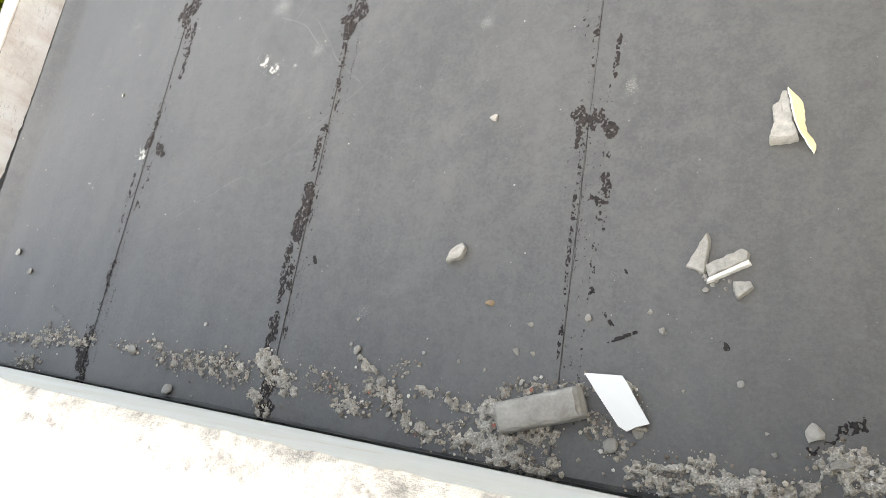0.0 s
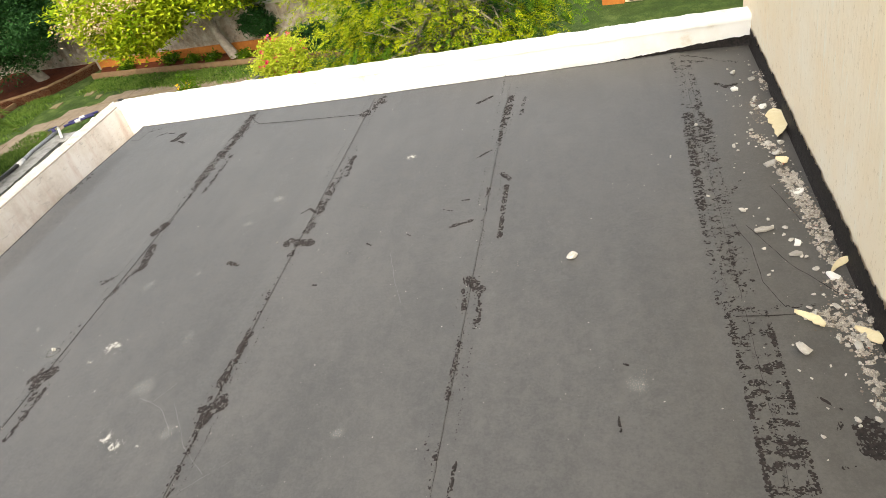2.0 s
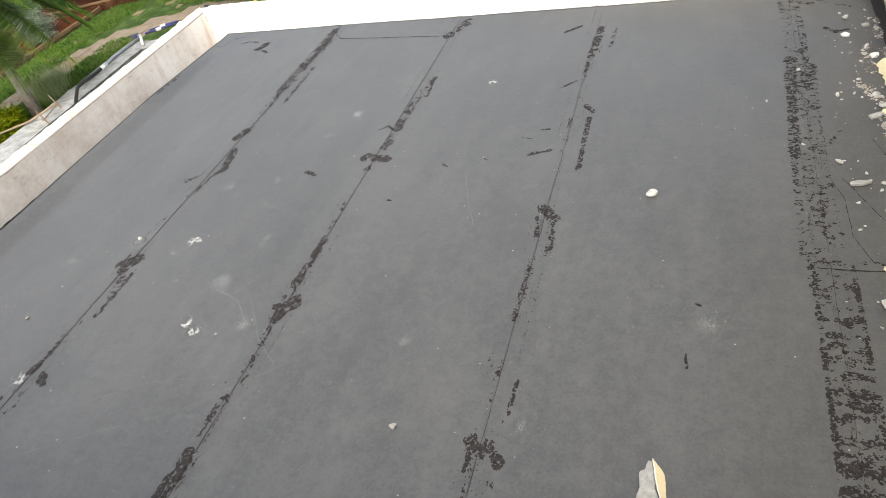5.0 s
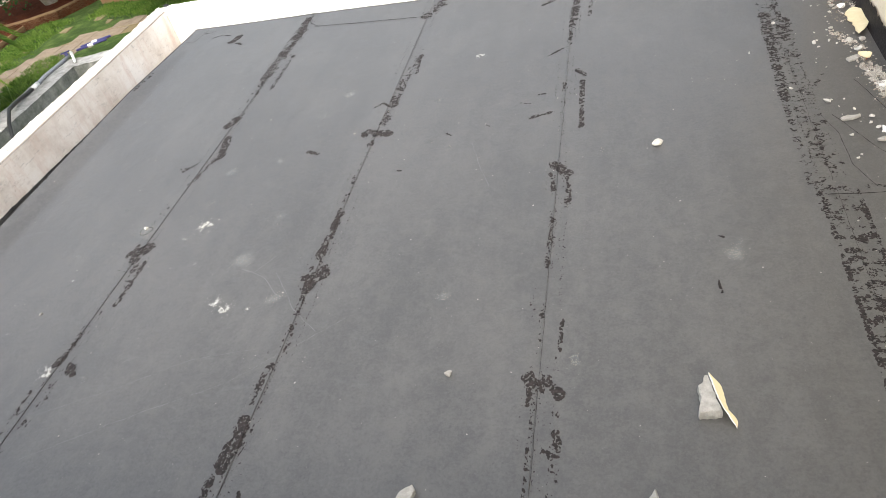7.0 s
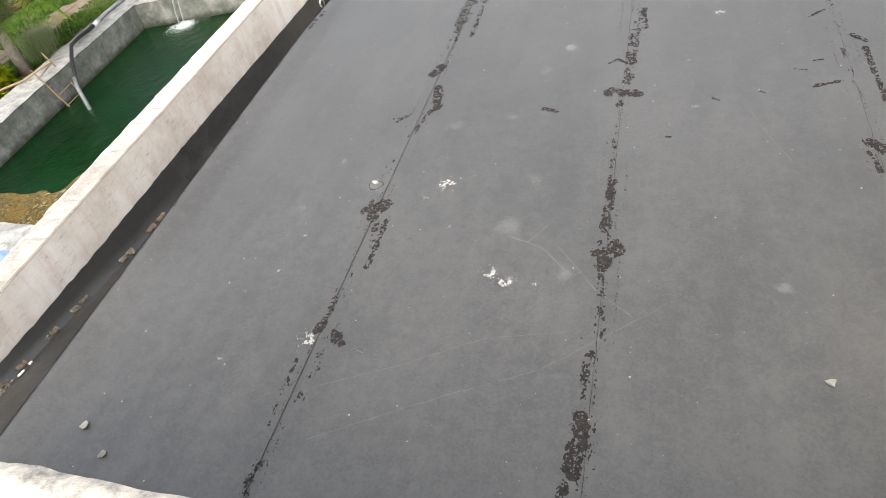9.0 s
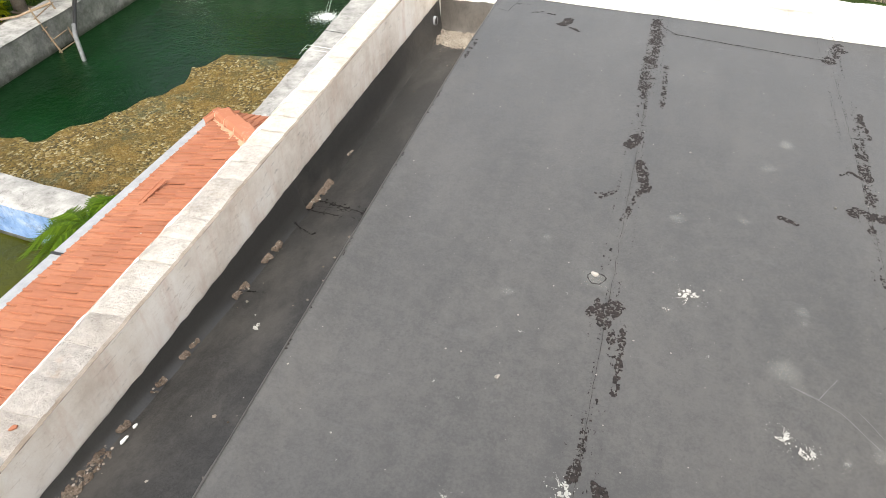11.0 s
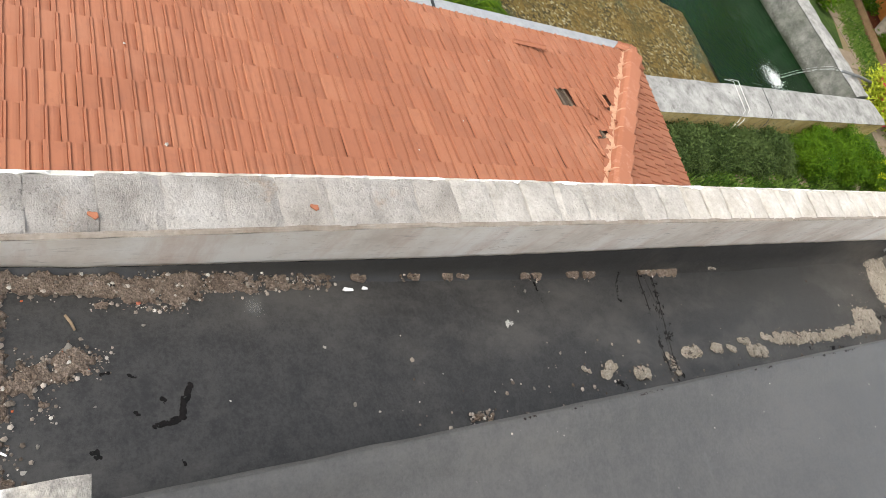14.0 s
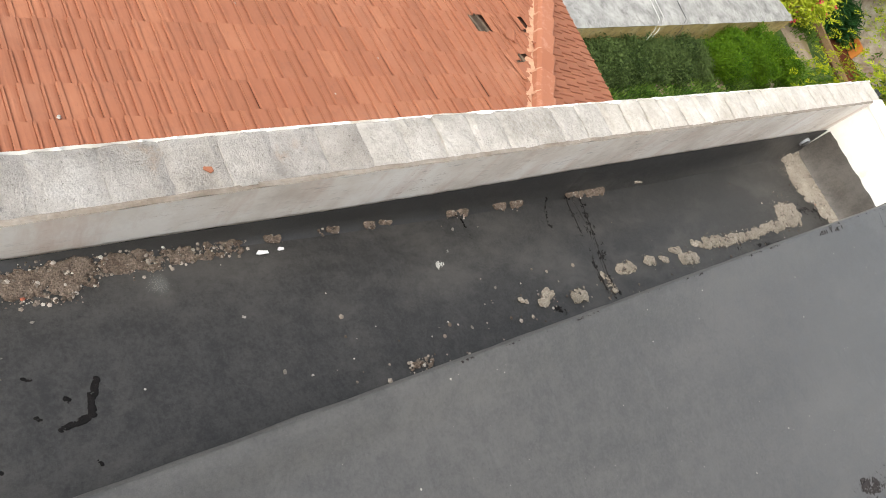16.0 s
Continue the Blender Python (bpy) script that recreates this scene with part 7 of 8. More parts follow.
begin_flakes('first seam')
flakes((-2.816, 2.087), (-2.888, 2.049), 0.037, 0.9)
flakes((-2.816, 1.964), (-2.772, 1.685), 0.020, 0.5)
flakes((-2.835, 1.661), (-2.838, 1.498), 0.019, 0.4)
flakes((-2.865, 1.325), (-2.870, 1.272), 0.025, 0.9)
flakes((-2.771, 1.263), (-2.778, 1.239), 0.021, 0.9)
flakes((-2.809, 1.181), (-2.798, 1.089), 0.012, 0.6)
flakes((-2.905, 1.127), (-2.896, 0.828), 0.011, 0.45)
flakes((-2.876, 1.004), (-2.857, 0.656), 0.021, 0.2)
flakes((-2.878, 0.656), (-2.873, 0.409), 0.018, 0.5)
flakes((-2.891, 0.355), (-2.887, 0.302), 0.021, 0.6)
flakes((-2.916, 0.274), (-2.866, 0.122), 0.048, 0.85)
flakes((-2.818, 2.095), (-2.848, 2.005), 0.045, 0.8)
flakes((-2.766, 1.999), (-2.772, 1.663), 0.020, 0.7)
flakes((-2.854, 1.551), (-2.855, 1.303), 0.019, 0.4)
flakes((-2.795, 1.285), (-2.742, 1.220), 0.018, 0.9)
flakes((-2.821, 1.253), (-2.827, 0.880), 0.015, 0.45)
flakes((-2.836, 2.673), (-2.764, 3.002), 0.019, 0.6)
flakes((-2.749, 2.967), (-2.790, 3.209), 0.031, 0.85)
flakes((-2.829, 3.455), (-2.857, 3.363), 0.038, 0.9)
flakes((-2.819, 3.431), (-2.833, 4.050), 0.034, 0.4)
flakes((-2.833, 4.050), (-2.801, 4.733), 0.060, 0.55)
flakes((-2.801, 4.733), (-2.798, 5.131), 0.051, 0.7)
flakes((-2.710, 3.847), (-2.713, 4.398), 0.022, 0.5)
flakes((-2.902, 2.894), (-2.958, 2.840), 0.016, 0.6)
flakes((-2.864, 2.452), (-2.890, 1.832), 0.015, 0.3)

begin_flakes('second seam')
flakes((-1.690, 1.843), (-1.751, 1.767), 0.040, 0.85)
flakes((-1.743, 1.664), (-1.735, 1.357), 0.018, 0.55)
flakes((-1.756, 1.252), (-1.772, 1.071), 0.022, 0.6)
flakes((-1.765, 0.982), (-1.755, 0.882), 0.033, 0.97)
flakes((-1.779, 0.858), (-1.783, 0.793), 0.040, 0.95)
flakes((-1.732, 0.968), (-1.734, 0.796), 0.031, 0.5)
flakes((-1.804, 0.726), (-1.800, 0.492), 0.021, 0.65)
flakes((-1.802, 0.447), (-1.797, 0.270), 0.027, 0.75)
flakes((-1.777, 0.250), (-1.756, 0.073), 0.038, 0.85)
flakes((-1.777, 0.678), (-1.737, 0.361), 0.016, 0.4)
flakes((-1.671, 1.810), (-1.768, 1.788), 0.028, 0.9)
flakes((-1.716, 1.766), (-1.742, 1.711), 0.033, 0.9)
flakes((-1.739, 1.655), (-1.710, 1.287), 0.019, 0.55)
flakes((-1.720, 2.306), (-1.736, 1.927), 0.025, 0.85)
flakes((-1.727, 1.947), (-1.741, 1.846), 0.023, 0.6)
flakes((-1.720, 2.755), (-1.724, 2.380), 0.017, 0.4)
flakes((-1.764, 3.080), (-1.628, 3.057), 0.043, 0.9)
flakes((-1.728, 2.935), (-1.687, 2.990), 0.021, 0.7)
flakes((-1.675, 3.183), (-1.648, 3.810), 0.040, 0.5)
flakes((-1.648, 3.810), (-1.613, 4.195), 0.025, 0.35)
flakes((-1.591, 3.838), (-1.596, 4.099), 0.021, 0.7)
flakes((-1.677, 4.821), (-1.573, 5.071), 0.063, 0.65)
flakes((-1.732, 3.440), (-1.683, 3.394), 0.012, 0.9)

begin_flakes('third seam')
flakes((-0.655, 1.186), (-0.613, 1.138), 0.028, 0.85)
flakes((-0.587, 1.178), (-0.535, 1.109), 0.026, 0.9)
flakes((-0.645, 1.131), (-0.652, 1.065), 0.014, 0.85)
flakes((-0.613, 1.550), (-0.622, 1.391), 0.013, 0.45)
flakes((-0.530, 1.487), (-0.538, 1.355), 0.008, 0.6)
flakes((-0.540, 1.038), (-0.564, 0.851), 0.012, 0.6)
flakes((-0.584, 0.877), (-0.537, 0.855), 0.009, 0.8)
flakes((-0.547, 0.821), (-0.557, 0.634), 0.018, 0.25)
flakes((-0.641, 0.884), (-0.650, 0.346), 0.009, 0.35)
flakes((-0.635, 1.304), (-0.648, 1.218), 0.010, 0.4)
flakes((-0.540, 1.333), (-0.549, 1.184), 0.012, 0.3)
flakes((-0.596, 2.566), (-0.537, 2.507), 0.033, 0.95)
flakes((-0.609, 2.492), (-0.590, 2.322), 0.015, 0.7)
flakes((-0.514, 2.504), (-0.520, 2.224), 0.021, 0.55)
flakes((-0.590, 2.123), (-0.606, 1.792), 0.014, 0.6)
flakes((-0.606, 1.570), (-0.620, 1.357), 0.010, 0.5)
flakes((-0.481, 3.604), (-0.429, 3.517), 0.019, 0.9)
flakes((-0.447, 3.449), (-0.455, 2.929), 0.018, 0.7)
flakes((-0.556, 3.438), (-0.560, 3.199), 0.015, 0.5)
flakes((-0.483, 4.736), (-0.513, 4.244), 0.033, 0.7)
flakes((-0.521, 4.247), (-0.535, 3.656), 0.017, 0.5)
flakes((-0.378, 4.699), (-0.390, 4.396), 0.019, 0.5)
flakes((-0.534, 1.458), (-0.539, 1.355), 0.009, 0.85)
flakes((-0.545, 0.972), (-0.538, 0.883), 0.015, 0.7)
flakes((-0.665, 1.572), (-0.651, 1.539), 0.010, 0.6)

begin_flakes('fourth seam')
flakes((0.713, 5.000), (0.716, 4.731), 0.023, 0.40)
flakes((0.797, 5.021), (1.121, 4.755), 0.019, 0.40)
flakes((0.782, 4.916), (0.908, 4.843), 0.032, 0.40)
flakes((0.799, 4.409), (0.766, 3.992), 0.029, 0.40)
flakes((0.691, 4.056), (0.653, 3.654), 0.039, 0.60)
flakes((0.776, 3.950), (0.749, 3.698), 0.050, 0.60)
flakes((0.652, 3.585), (0.601, 2.999), 0.032, 0.64)
flakes((0.697, 3.573), (0.694, 2.980), 0.043, 0.24)
flakes((0.646, 2.938), (0.637, 2.480), 0.031, 0.32)
flakes((0.593, 2.948), (0.559, 2.257), 0.022, 0.40)
flakes((0.679, 2.690), (0.664, 2.319), 0.027, 0.48)
flakes((0.582, 2.255), (0.574, 2.048), 0.027, 0.40)
flakes((0.632, 2.220), (0.917, 2.217), 0.016, 0.36)
flakes((0.993, 4.385), (0.934, 4.453), 0.021, 0.64)
flakes((1.051, 4.410), (0.975, 4.382), 0.017, 0.64)
flakes((0.841, 3.226), (0.759, 3.102), 0.013, 0.48)
flakes((0.695, 3.087), (0.646, 3.016), 0.010, 0.40)
y = 0.80
while y < 4.95:
    s = SEAMS[3](y)
    cover = float(np.interp(y, (0.8, 1.2, 1.85, 2.15, 2.9, 3.6, 4.2, 4.9), (0.80, 0.74, 0.66, 0.36, 0.24, 0.32, 0.26, 0.22)))
    flakes((s - 0.050, y), (s - 0.012, y + rnd(-0.03, 0.03)), rnd(0.018, 0.028), min(0.95, cover * rnd(0.6, 1.35)))
    flakes((s + 0.012, y + rnd(-0.02, 0.02)), (s + (0.070 if y < 2.1 else 0.055), y + rnd(-0.025, 0.025)), rnd(0.020, 0.034), min(0.97, cover * rnd(0.4, 1.5)))
    if y < 2.15:
        flakes((s + 0.082, y), (s + 0.086, y + 0.06), 0.012, rnd(0.2, 0.9))
        flakes((s - 0.064, y), (s - 0.060, y + 0.06), 0.012, rnd(0.3, 0.9))
    y += rnd(0.045, 0.085)

begin_flakes('marks on the membrane')
flakes((-0.632, 4.794), (-0.736, 4.708), 0.016, 0.95)
flakes((-0.577, 3.920), (-0.660, 3.850), 0.010, 0.9)
flakes((-0.634, 3.110), (-0.757, 3.075), 0.015, 0.97)
flakes((-0.667, 3.343), (-0.709, 3.339), 0.007, 0.9)
flakes((-0.815, 3.261), (-0.760, 3.238), 0.007, 0.8)
flakes((-3.428, 4.955), (-3.466, 4.860), 0.038, 0.97)
flakes((-3.401, 4.821), (-3.338, 4.783), 0.016, 0.9)
flakes((-2.119, 2.935), (-2.048, 2.903), 0.018, 0.7)
flakes((-2.893, 2.908), (-2.983, 2.865), 0.012, 0.6)
flakes((-1.743, 3.440), (-1.785, 3.409), 0.011, 0.7)
flakes((-1.472, 2.642), (-1.455, 2.639), 0.006, 1)
flakes((0.128, 1.940), (0.143, 1.930), 0.007, 0.8)
flakes((0.084, 1.667), (0.089, 1.601), 0.006, 0.6)
flakes((-1.008, 3.045), (-0.988, 3.031), 0.007, 1)
flakes((-1.239, 2.989), (-1.213, 2.968), 0.007, 1)
flakes((0.915, 1.582), (0.901, 1.490), 0.043, 0.97)
flakes((0.804, 1.562), (0.836, 1.609), 0.009, 0.7)
flakes((0.797, 1.725), (0.855, 1.670), 0.005, 0.8)
flakes((0.788, 1.428), (0.824, 1.435), 0.005, 0.8)
flakes((-0.189, 0.423), (-0.177, 0.408), 0.010, 0.9)
flakes((-0.522, 0.500), (-0.492, 0.458), 0.005, 0.8)
flakes((-0.507, 0.409), (-0.422, 0.441), 0.003, 0.7)
flakes((-0.465, 0.630), (-0.458, 0.627), 0.007, 1)
flakes((-1.670, 0.682), (-1.660, 0.663), 0.008, 1)
flakes((0.024, 0.165), (0.086, 0.206), 0.018, 0.45)
flakes((0.086, 0.213), (0.134, 0.238), 0.022, 0.5)
flakes((-0.566, 0.575), (-0.561, 0.561), 0.009, 0.7)
crack(((-2.696, 4.934), (-2.444, 4.900), (-2.122, 4.865), (-1.659, 4.814)), 0.01)
crack(((-2.841, 5.164), (-2.760, 5.028), (-2.654, 4.921)), 0.006)
crack(((0.731, 2.823), (0.767, 2.632), (0.759, 2.384), (0.807, 2.212)), 0.0025)
crack(((0.962, 3.142), (1.000, 2.972), (1.030, 2.793)), 0.003)
crack(((0.781, 2.814), (0.900, 2.484), (0.995, 2.335), (1.099, 2.129)), 0.0035)
crack(((0.603, 2.170), (0.710, 2.170), (0.861, 2.168)), 0.006)
crack(((-3.985, 4.99), (-3.895, 4.974), (-3.860, 5.215)), 0.004)
crack(((-4.000, 5.05), (-3.990, 5.22)), 0.003)
flakes((-3.86, 5.14), (-3.74, 5.17), 0.012, 0.5)
flakes((-3.72, 5.01), (-3.64, 5.05), 0.012, 0.8)
flakes((-3.60, 5.03), (-3.55, 5.02), 0.010, 0.8)
end_flakes()

# pale blooms and bird droppings
bloom(-2.077, 2.293, 0.042)
bloom(-2.078, 2.231, 0.022)
bloom(-2.169, 1.949, 0.079)
bloom(-1.881, 1.662, 0.050)
bloom(-1.058, 1.634, 0.040)
bloom(-2.144, 3.355, 0.055)
bloom(-2.026, 3.639, 0.045)
bloom(-1.346, 3.396, 0.034)
bloom(-1.333, 2.913, 0.030)
bloom(-1.202, 2.839, 0.020)
bloom(0.170, 1.827, 0.057)
bloom(-0.342, 2.669, 0.028)
bloom(-0.482, 1.278, 0.029)
bloom(-2.586, 2.776, 0.052)
bloom(-2.283, 2.849, 0.033)
bloom(-2.475, 4.373, 0.033)
bloom(-2.589, 2.476, 0.028)
bloom(-3.163, 2.457, 0.030)
bloom(-2.183, 3.457, 0.024)
bloom(-1.767, 3.984, 0.026)
bloom(-2.600, 2.149, 0.027)
bloom(-2.003, 1.594, 0.025)
bloom(-2.911, 2.239, 0.078)
bloom(-1.324, 3.553, 0.019)
bloom(-0.075, 2.696, 0.019)
bloom(-3.252, 2.057, 0.033)
bloom(0.203, 1.895, 0.021)
bloom(-2.654, 1.188, 0.023)
bloom(-1.394, 0.471, 0.033)
bloom(-0.480, 1.259, 0.028)
bloom(-1.404, 0.584, 0.017)
bloom(-0.495, 0.619, 0.014)
bloom(-3.410, 3.705, 0.029)
bloom(-2.028, 3.617, 0.052)
bloom(-2.670, 1.197, 0.016)
bloom(-3.174, 0.744, 0.014)
bloom(-4.506, 0.768, 0.043, GUT)

dropping(-2.200, 1.650, 0.032)
dropping(-2.125, 1.606, 0.034)
dropping(-2.521, 2.248, 0.044)
dropping(-2.898, 1.227, 0.037)
dropping(-1.141, 3.968, 0.033)
dropping(-2.898, 2.263, 0.014)
dropping(-2.618, 2.150, 0.012)
dropping(-3.157, 1.856, 0.014)
dropping(0.519, 3.569, 0.011)
dropping(-0.482, 1.140, 0.004)
dropping(-2.136, 3.233, 0.008)
dropping(-2.448, 1.942, 0.013)
dropping(-2.003, 1.594, 0.014)
dropping(-3.249, 1.104, 0.020)
dropping(-3.414, 1.523, 0.011)
dropping(-3.308, 1.477, 0.011)
dropping(-3.314, 0.959, 0.007)
dropping(-3.625, 1.120, 0.005)
dropping(-3.015, 2.118, 0.009)
dropping(-4.405, 1.866, 0.028, GUT)
dropping(-4.412, 1.880, 0.024, GUT)
dropping(-4.463, 1.947, 0.010, GUT)
dropping(-4.566, 1.128, 0.013, GUT)
dropping(-4.568, 1.201, 0.009, GUT)
ring = [(-2.905 + (0.034 + 0.006 * math.sin(3 * q)) * math.cos(q), 2.240 + (0.040 + 0.005 * math.cos(2 * q)) * math.sin(q)) for q in np.linspace(0, 6.283, 17)]
crack(tuple(ring), 0.006)
stone(-2.915, 2.265, 0.016, PALE_STONE)
scratch(((-1.944, 1.852), (-1.755, 1.581), (-1.608, 1.447)), 0.003)
scratch(((-2.155, 1.883), (-1.995, 1.816), (-1.885, 1.684)), 0.004)
scratch(((-2.814, 0.993), (-2.482, 1.132), (-2.155, 1.299), (-1.854, 1.353)), 0.002)
scratch(((-2.730, 0.782), (-2.312, 0.996), (-1.920, 1.174), (-1.482, 1.524)), 0.002)
scratch(((-3.679, 4.749), (-3.514, 4.411), (-3.429, 4.225)), 0.003)
scratch(((-1.071, 2.859), (-0.993, 2.596), (-0.930, 2.435)), 0.004)
scratch(((-1.986, 1.964), (-2.061, 1.850), (-2.155, 1.883)), 0.003)

# loose stones and rubble on the slab
stone(-3.671, 0.727, 0.025, PALE_STONE)
stone(-3.510, 0.624, 0.021, MORTAR)
stone(-3.191, 1.611, 0.014, MORTAR)
stone(-0.970, 1.208, 0.017, MORTAR)
stone(-0.895, 0.516, 0.015, WOOD)
stone(-0.750, 0.452, 0.011, MORTAR)
stone(-0.786, 0.364, 0.013, MORTAR)
stone(-0.731, 0.360, 0.009, MORTAR)
stone(-0.887, 0.300, 0.007, MORTAR)
stone(-0.983, 0.320, 0.008, MORTAR)
stone(-1.118, 0.340, 0.008, MORTAR)
stone(-1.408, 0.446, 0.008, PALE_STONE)
stone(-1.387, 0.333, 0.016, MORTAR)
stone(-1.419, 0.354, 0.008, MORTAR)
stone(-2.165, 0.396, 0.012, PALE_STONE)
stone(-0.564, 0.481, 0.014, MORTAR)
stone(-0.386, 0.503, 0.010, MORTAR)
stone(-0.346, 0.446, 0.014, MORTAR)
stone(-0.138, 0.313, 0.012, MORTAR)
stone(-0.059, 0.140, 0.010, MORTAR)
stone(-0.077, 0.191, 0.007, MORTAR)
stone(-0.286, 0.282, 0.007, MORTAR)
stone(0.032, 0.207, 0.030, PALE_STONE)
stone(-0.234, 0.572, 0.010, MORTAR)
stone(-2.559, 0.264, 0.027, MORTAR)
stone(-2.290, 0.116, 0.026, MORTAR)
stone(-0.214, 0.589, 0.007, MORTAR)
stone(-1.130, 0.295, 0.008, MORTAR)
stone(-1.195, 0.111, 0.008, MORTAR)
stone(-0.760, 0.269, 0.011, PALE_STONE)
stone(-0.714, 0.284, 0.009, PALE_STONE)
stone(-0.565, 0.062, 0.009, MORTAR)
stone(-0.490, 0.036, 0.009, MORTAR)
stone(-0.103, 0.093, 0.017, MORTAR)
stone(-0.472, 0.115, 0.024, MORTAR)
stone(-0.437, 0.114, 0.010, PALE_STONE)
stone(-1.262, 0.231, 0.020, MORTAR)
stone(-1.220, 0.127, 0.014, MORTAR)
stone(-1.060, 0.081, 0.015, MORTAR)
stone(-2.153, 0.103, 0.007, MORTAR)
stone(-2.119, 0.192, 0.015, MORTAR)
stone(-1.937, 0.151, 0.012, MORTAR)
stone(-3.281, 0.171, 0.026, MORTAR)
stone(-0.404, 0.157, 0.020, MORTAR)
stone(-0.024, 0.388, 0.003, MORTAR)
stone(-0.215, 0.435, 0.003, MORTAR)
stone(-0.064, 2.687, 0.046, PALE_STONE)
stone(0.787, 2.947, 0.026, MORTAR)
stone(0.716, 3.897, 0.019, PALE_STONE)
stone(0.648, 3.099, 0.016, PALE_STONE)
stone(0.521, 3.560, 0.011, PALE_STONE)
stone(0.898, 3.621, 0.011, MORTAR)
stone(1.063, 4.575, 0.035, PALE_STONE)
stone(-2.538, 3.389, 0.008, MORTAR)
stone(-1.851, 3.094, 0.011, MORTAR)
stone(0.808, 1.959, 0.043, PALE_STONE)
stone(0.903, 2.160, 0.024, MORTAR)
stone(0.886, 2.843, 0.015, MORTAR)
stone(0.943, 2.766, 0.018, MORTAR)
stone(0.925, 2.714, 0.015, MORTAR)
stone(0.975, 2.643, 0.015, MORTAR)
stone(0.956, 2.538, 0.015, MORTAR)
stone(0.890, 3.536, 0.014, MORTAR)
stone(0.958, 3.599, 0.015, MORTAR)
stone(0.934, 2.276, 0.016, MORTAR)
stone(0.970, 2.272, 0.011, MORTAR)
stone(0.762, 1.552, 0.012, MORTAR)
stone(0.982, 1.878, 0.013, MORTAR)
stone(1.018, 1.778, 0.015, MORTAR)
stone(0.974, 1.677, 0.019, PALE_STONE)
stone(1.108, 4.143, 0.028, PALE_STONE)
stone(1.079, 4.053, 0.020, MORTAR)
stone(0.979, 3.740, 0.011, MORTAR)
stone(1.046, 3.068, 0.020, MORTAR)
stone(0.995, 2.191, 0.027, MORTAR)
stone(1.005, 1.964, 0.031, PALE_STONE)
stone(0.969, 1.976, 0.015, MORTAR)
stone(1.057, 3.572, 0.033, PALE_STONE)
stone(1.115, 3.563, 0.033, PALE_STONE)
stone(1.068, 3.445, 0.035, MORTAR)
painted_chunk(-0.024, 1.076)
lay(rough_slab(((0.024, 0.062), (0.012, 0.045), (-0.037, -0.034), (0.015, -0.059), (0.029, 0.027)), 0.024, 3, PLASTER_BROKEN, "plaster_chunk", 0.003), "plaster_chunk", -0.251, 0.677, 0, "pointed grey plaster shard leaning in its crumbs", "rubble", "plaster rubble", (6, -8))
bar = lay(rough_slab(((-0.058, -0.007), (0.043, 0.040), (0.057, 0.030), (0.055, 0.007), (-0.046, -0.040)), 0.030, 4, PLASTER_BROKEN, "plaster_chunk"), "plaster_chunk", -0.177, 0.648, 0, "grey plaster bar with one white painted face", "rubble", "plaster rubble")
piece("painted_face", rough_slab(((-0.054, -0.058), (0.061, -0.003), (0.056, 0.008), (-0.050, -0.045)), 0.024, 14, WHITEWASH, "painted_face", 0.001), bar, label="white painted face")
lay(rough_slab(((-0.024, 0.019), (-0.018, -0.017), (-0.009, -0.030), (0.029, 0.007), (0.021, 0.023)), 0.026, 6, PLASTER_BROKEN, "plaster_chunk", 0.002), "plaster_chunk", -0.139, 0.571, 0, "small grey broken plaster piece", "rubble", "plaster rubble", (-6, 4))
lay(rough_slab(((-0.040, -0.020), (0.020, -0.026), (0.042, 0.000), (0.036, 0.022), (-0.012, 0.012)), 0.030, 7, PLASTER_BROKEN, "plaster_chunk", 0.003), "plaster_chunk", -1.046, 0.690, 24, "grey broken plaster piece beside the seam", "rubble", "plaster rubble", (5, 7))
g = random.Random(77)
for _ in range(26):
    stone(-0.215 + g.gauss(0, 0.022), 0.622 + g.gauss(0, 0.02), g.uniform(0.003, 0.009), MORTAR)
block(-0.679, 0.191, 16, 0.279, 0.094, 0.075, 8)
ceramic_piece(-0.440, 0.227, -56, 0.175, 0.104)
plaster_chunk(0.085, 0.134, 10, 0.051, 0.020, 0.02, 9)
paint_flake(1.138, 3.779, -97, 0.341, 0.102, 10)
paint_flake(0.875, 2.125, -48, 0.133, 0.029, 11)
paint_flake(1.054, 2.014, -55, 0.117, 0.037, 12)
paint_flake(1.084, 2.446, 40, 0.117, 0.026, 13)
paint_flake(1.075, 3.368, -45, 0.071, 0.042, 14)

# mortar sand on the slab
sand((-3.583, 0.281), (-3.315, 0.280), 0.028, 0.3)
sand((-3.270, 0.283), (-3.016, 0.309), 0.042, 0.5)
sand((-2.998, 0.270), (-2.842, 0.291), 0.021, 0.5)
sand((-3.395, 0.164), (-3.215, 0.176), 0.027, 0.4)
sand((-2.719, 0.285), (-2.524, 0.271), 0.020, 0.3)
sand((-2.463, 0.299), (-2.259, 0.216), 0.032, 0.35)
sand((-2.234, 0.241), (-2.008, 0.233), 0.038, 0.5)
sand((-2.045, 0.253), (-1.881, 0.210), 0.036, 0.5)
sand((-1.811, 0.269), (-1.661, 0.174), 0.039, 0.6)
sand((-1.831, 0.139), (-1.756, 0.073), 0.023, 0.6)
sand((-1.580, 0.222), (-1.421, 0.195), 0.036, 0.45)
sand((-1.433, 0.135), (-1.291, 0.139), 0.025, 0.6)
sand((-1.370, 0.298), (-1.315, 0.262), 0.016, 0.6)
sand((-1.308, 0.224), (-1.232, 0.192), 0.030, 0.7)
sand((-1.224, 0.269), (-1.150, 0.294), 0.020, 0.4)
sand((-1.236, 0.211), (-1.152, 0.116), 0.026, 0.5)
sand((-1.137, 0.219), (-1.081, 0.205), 0.015, 0.6)
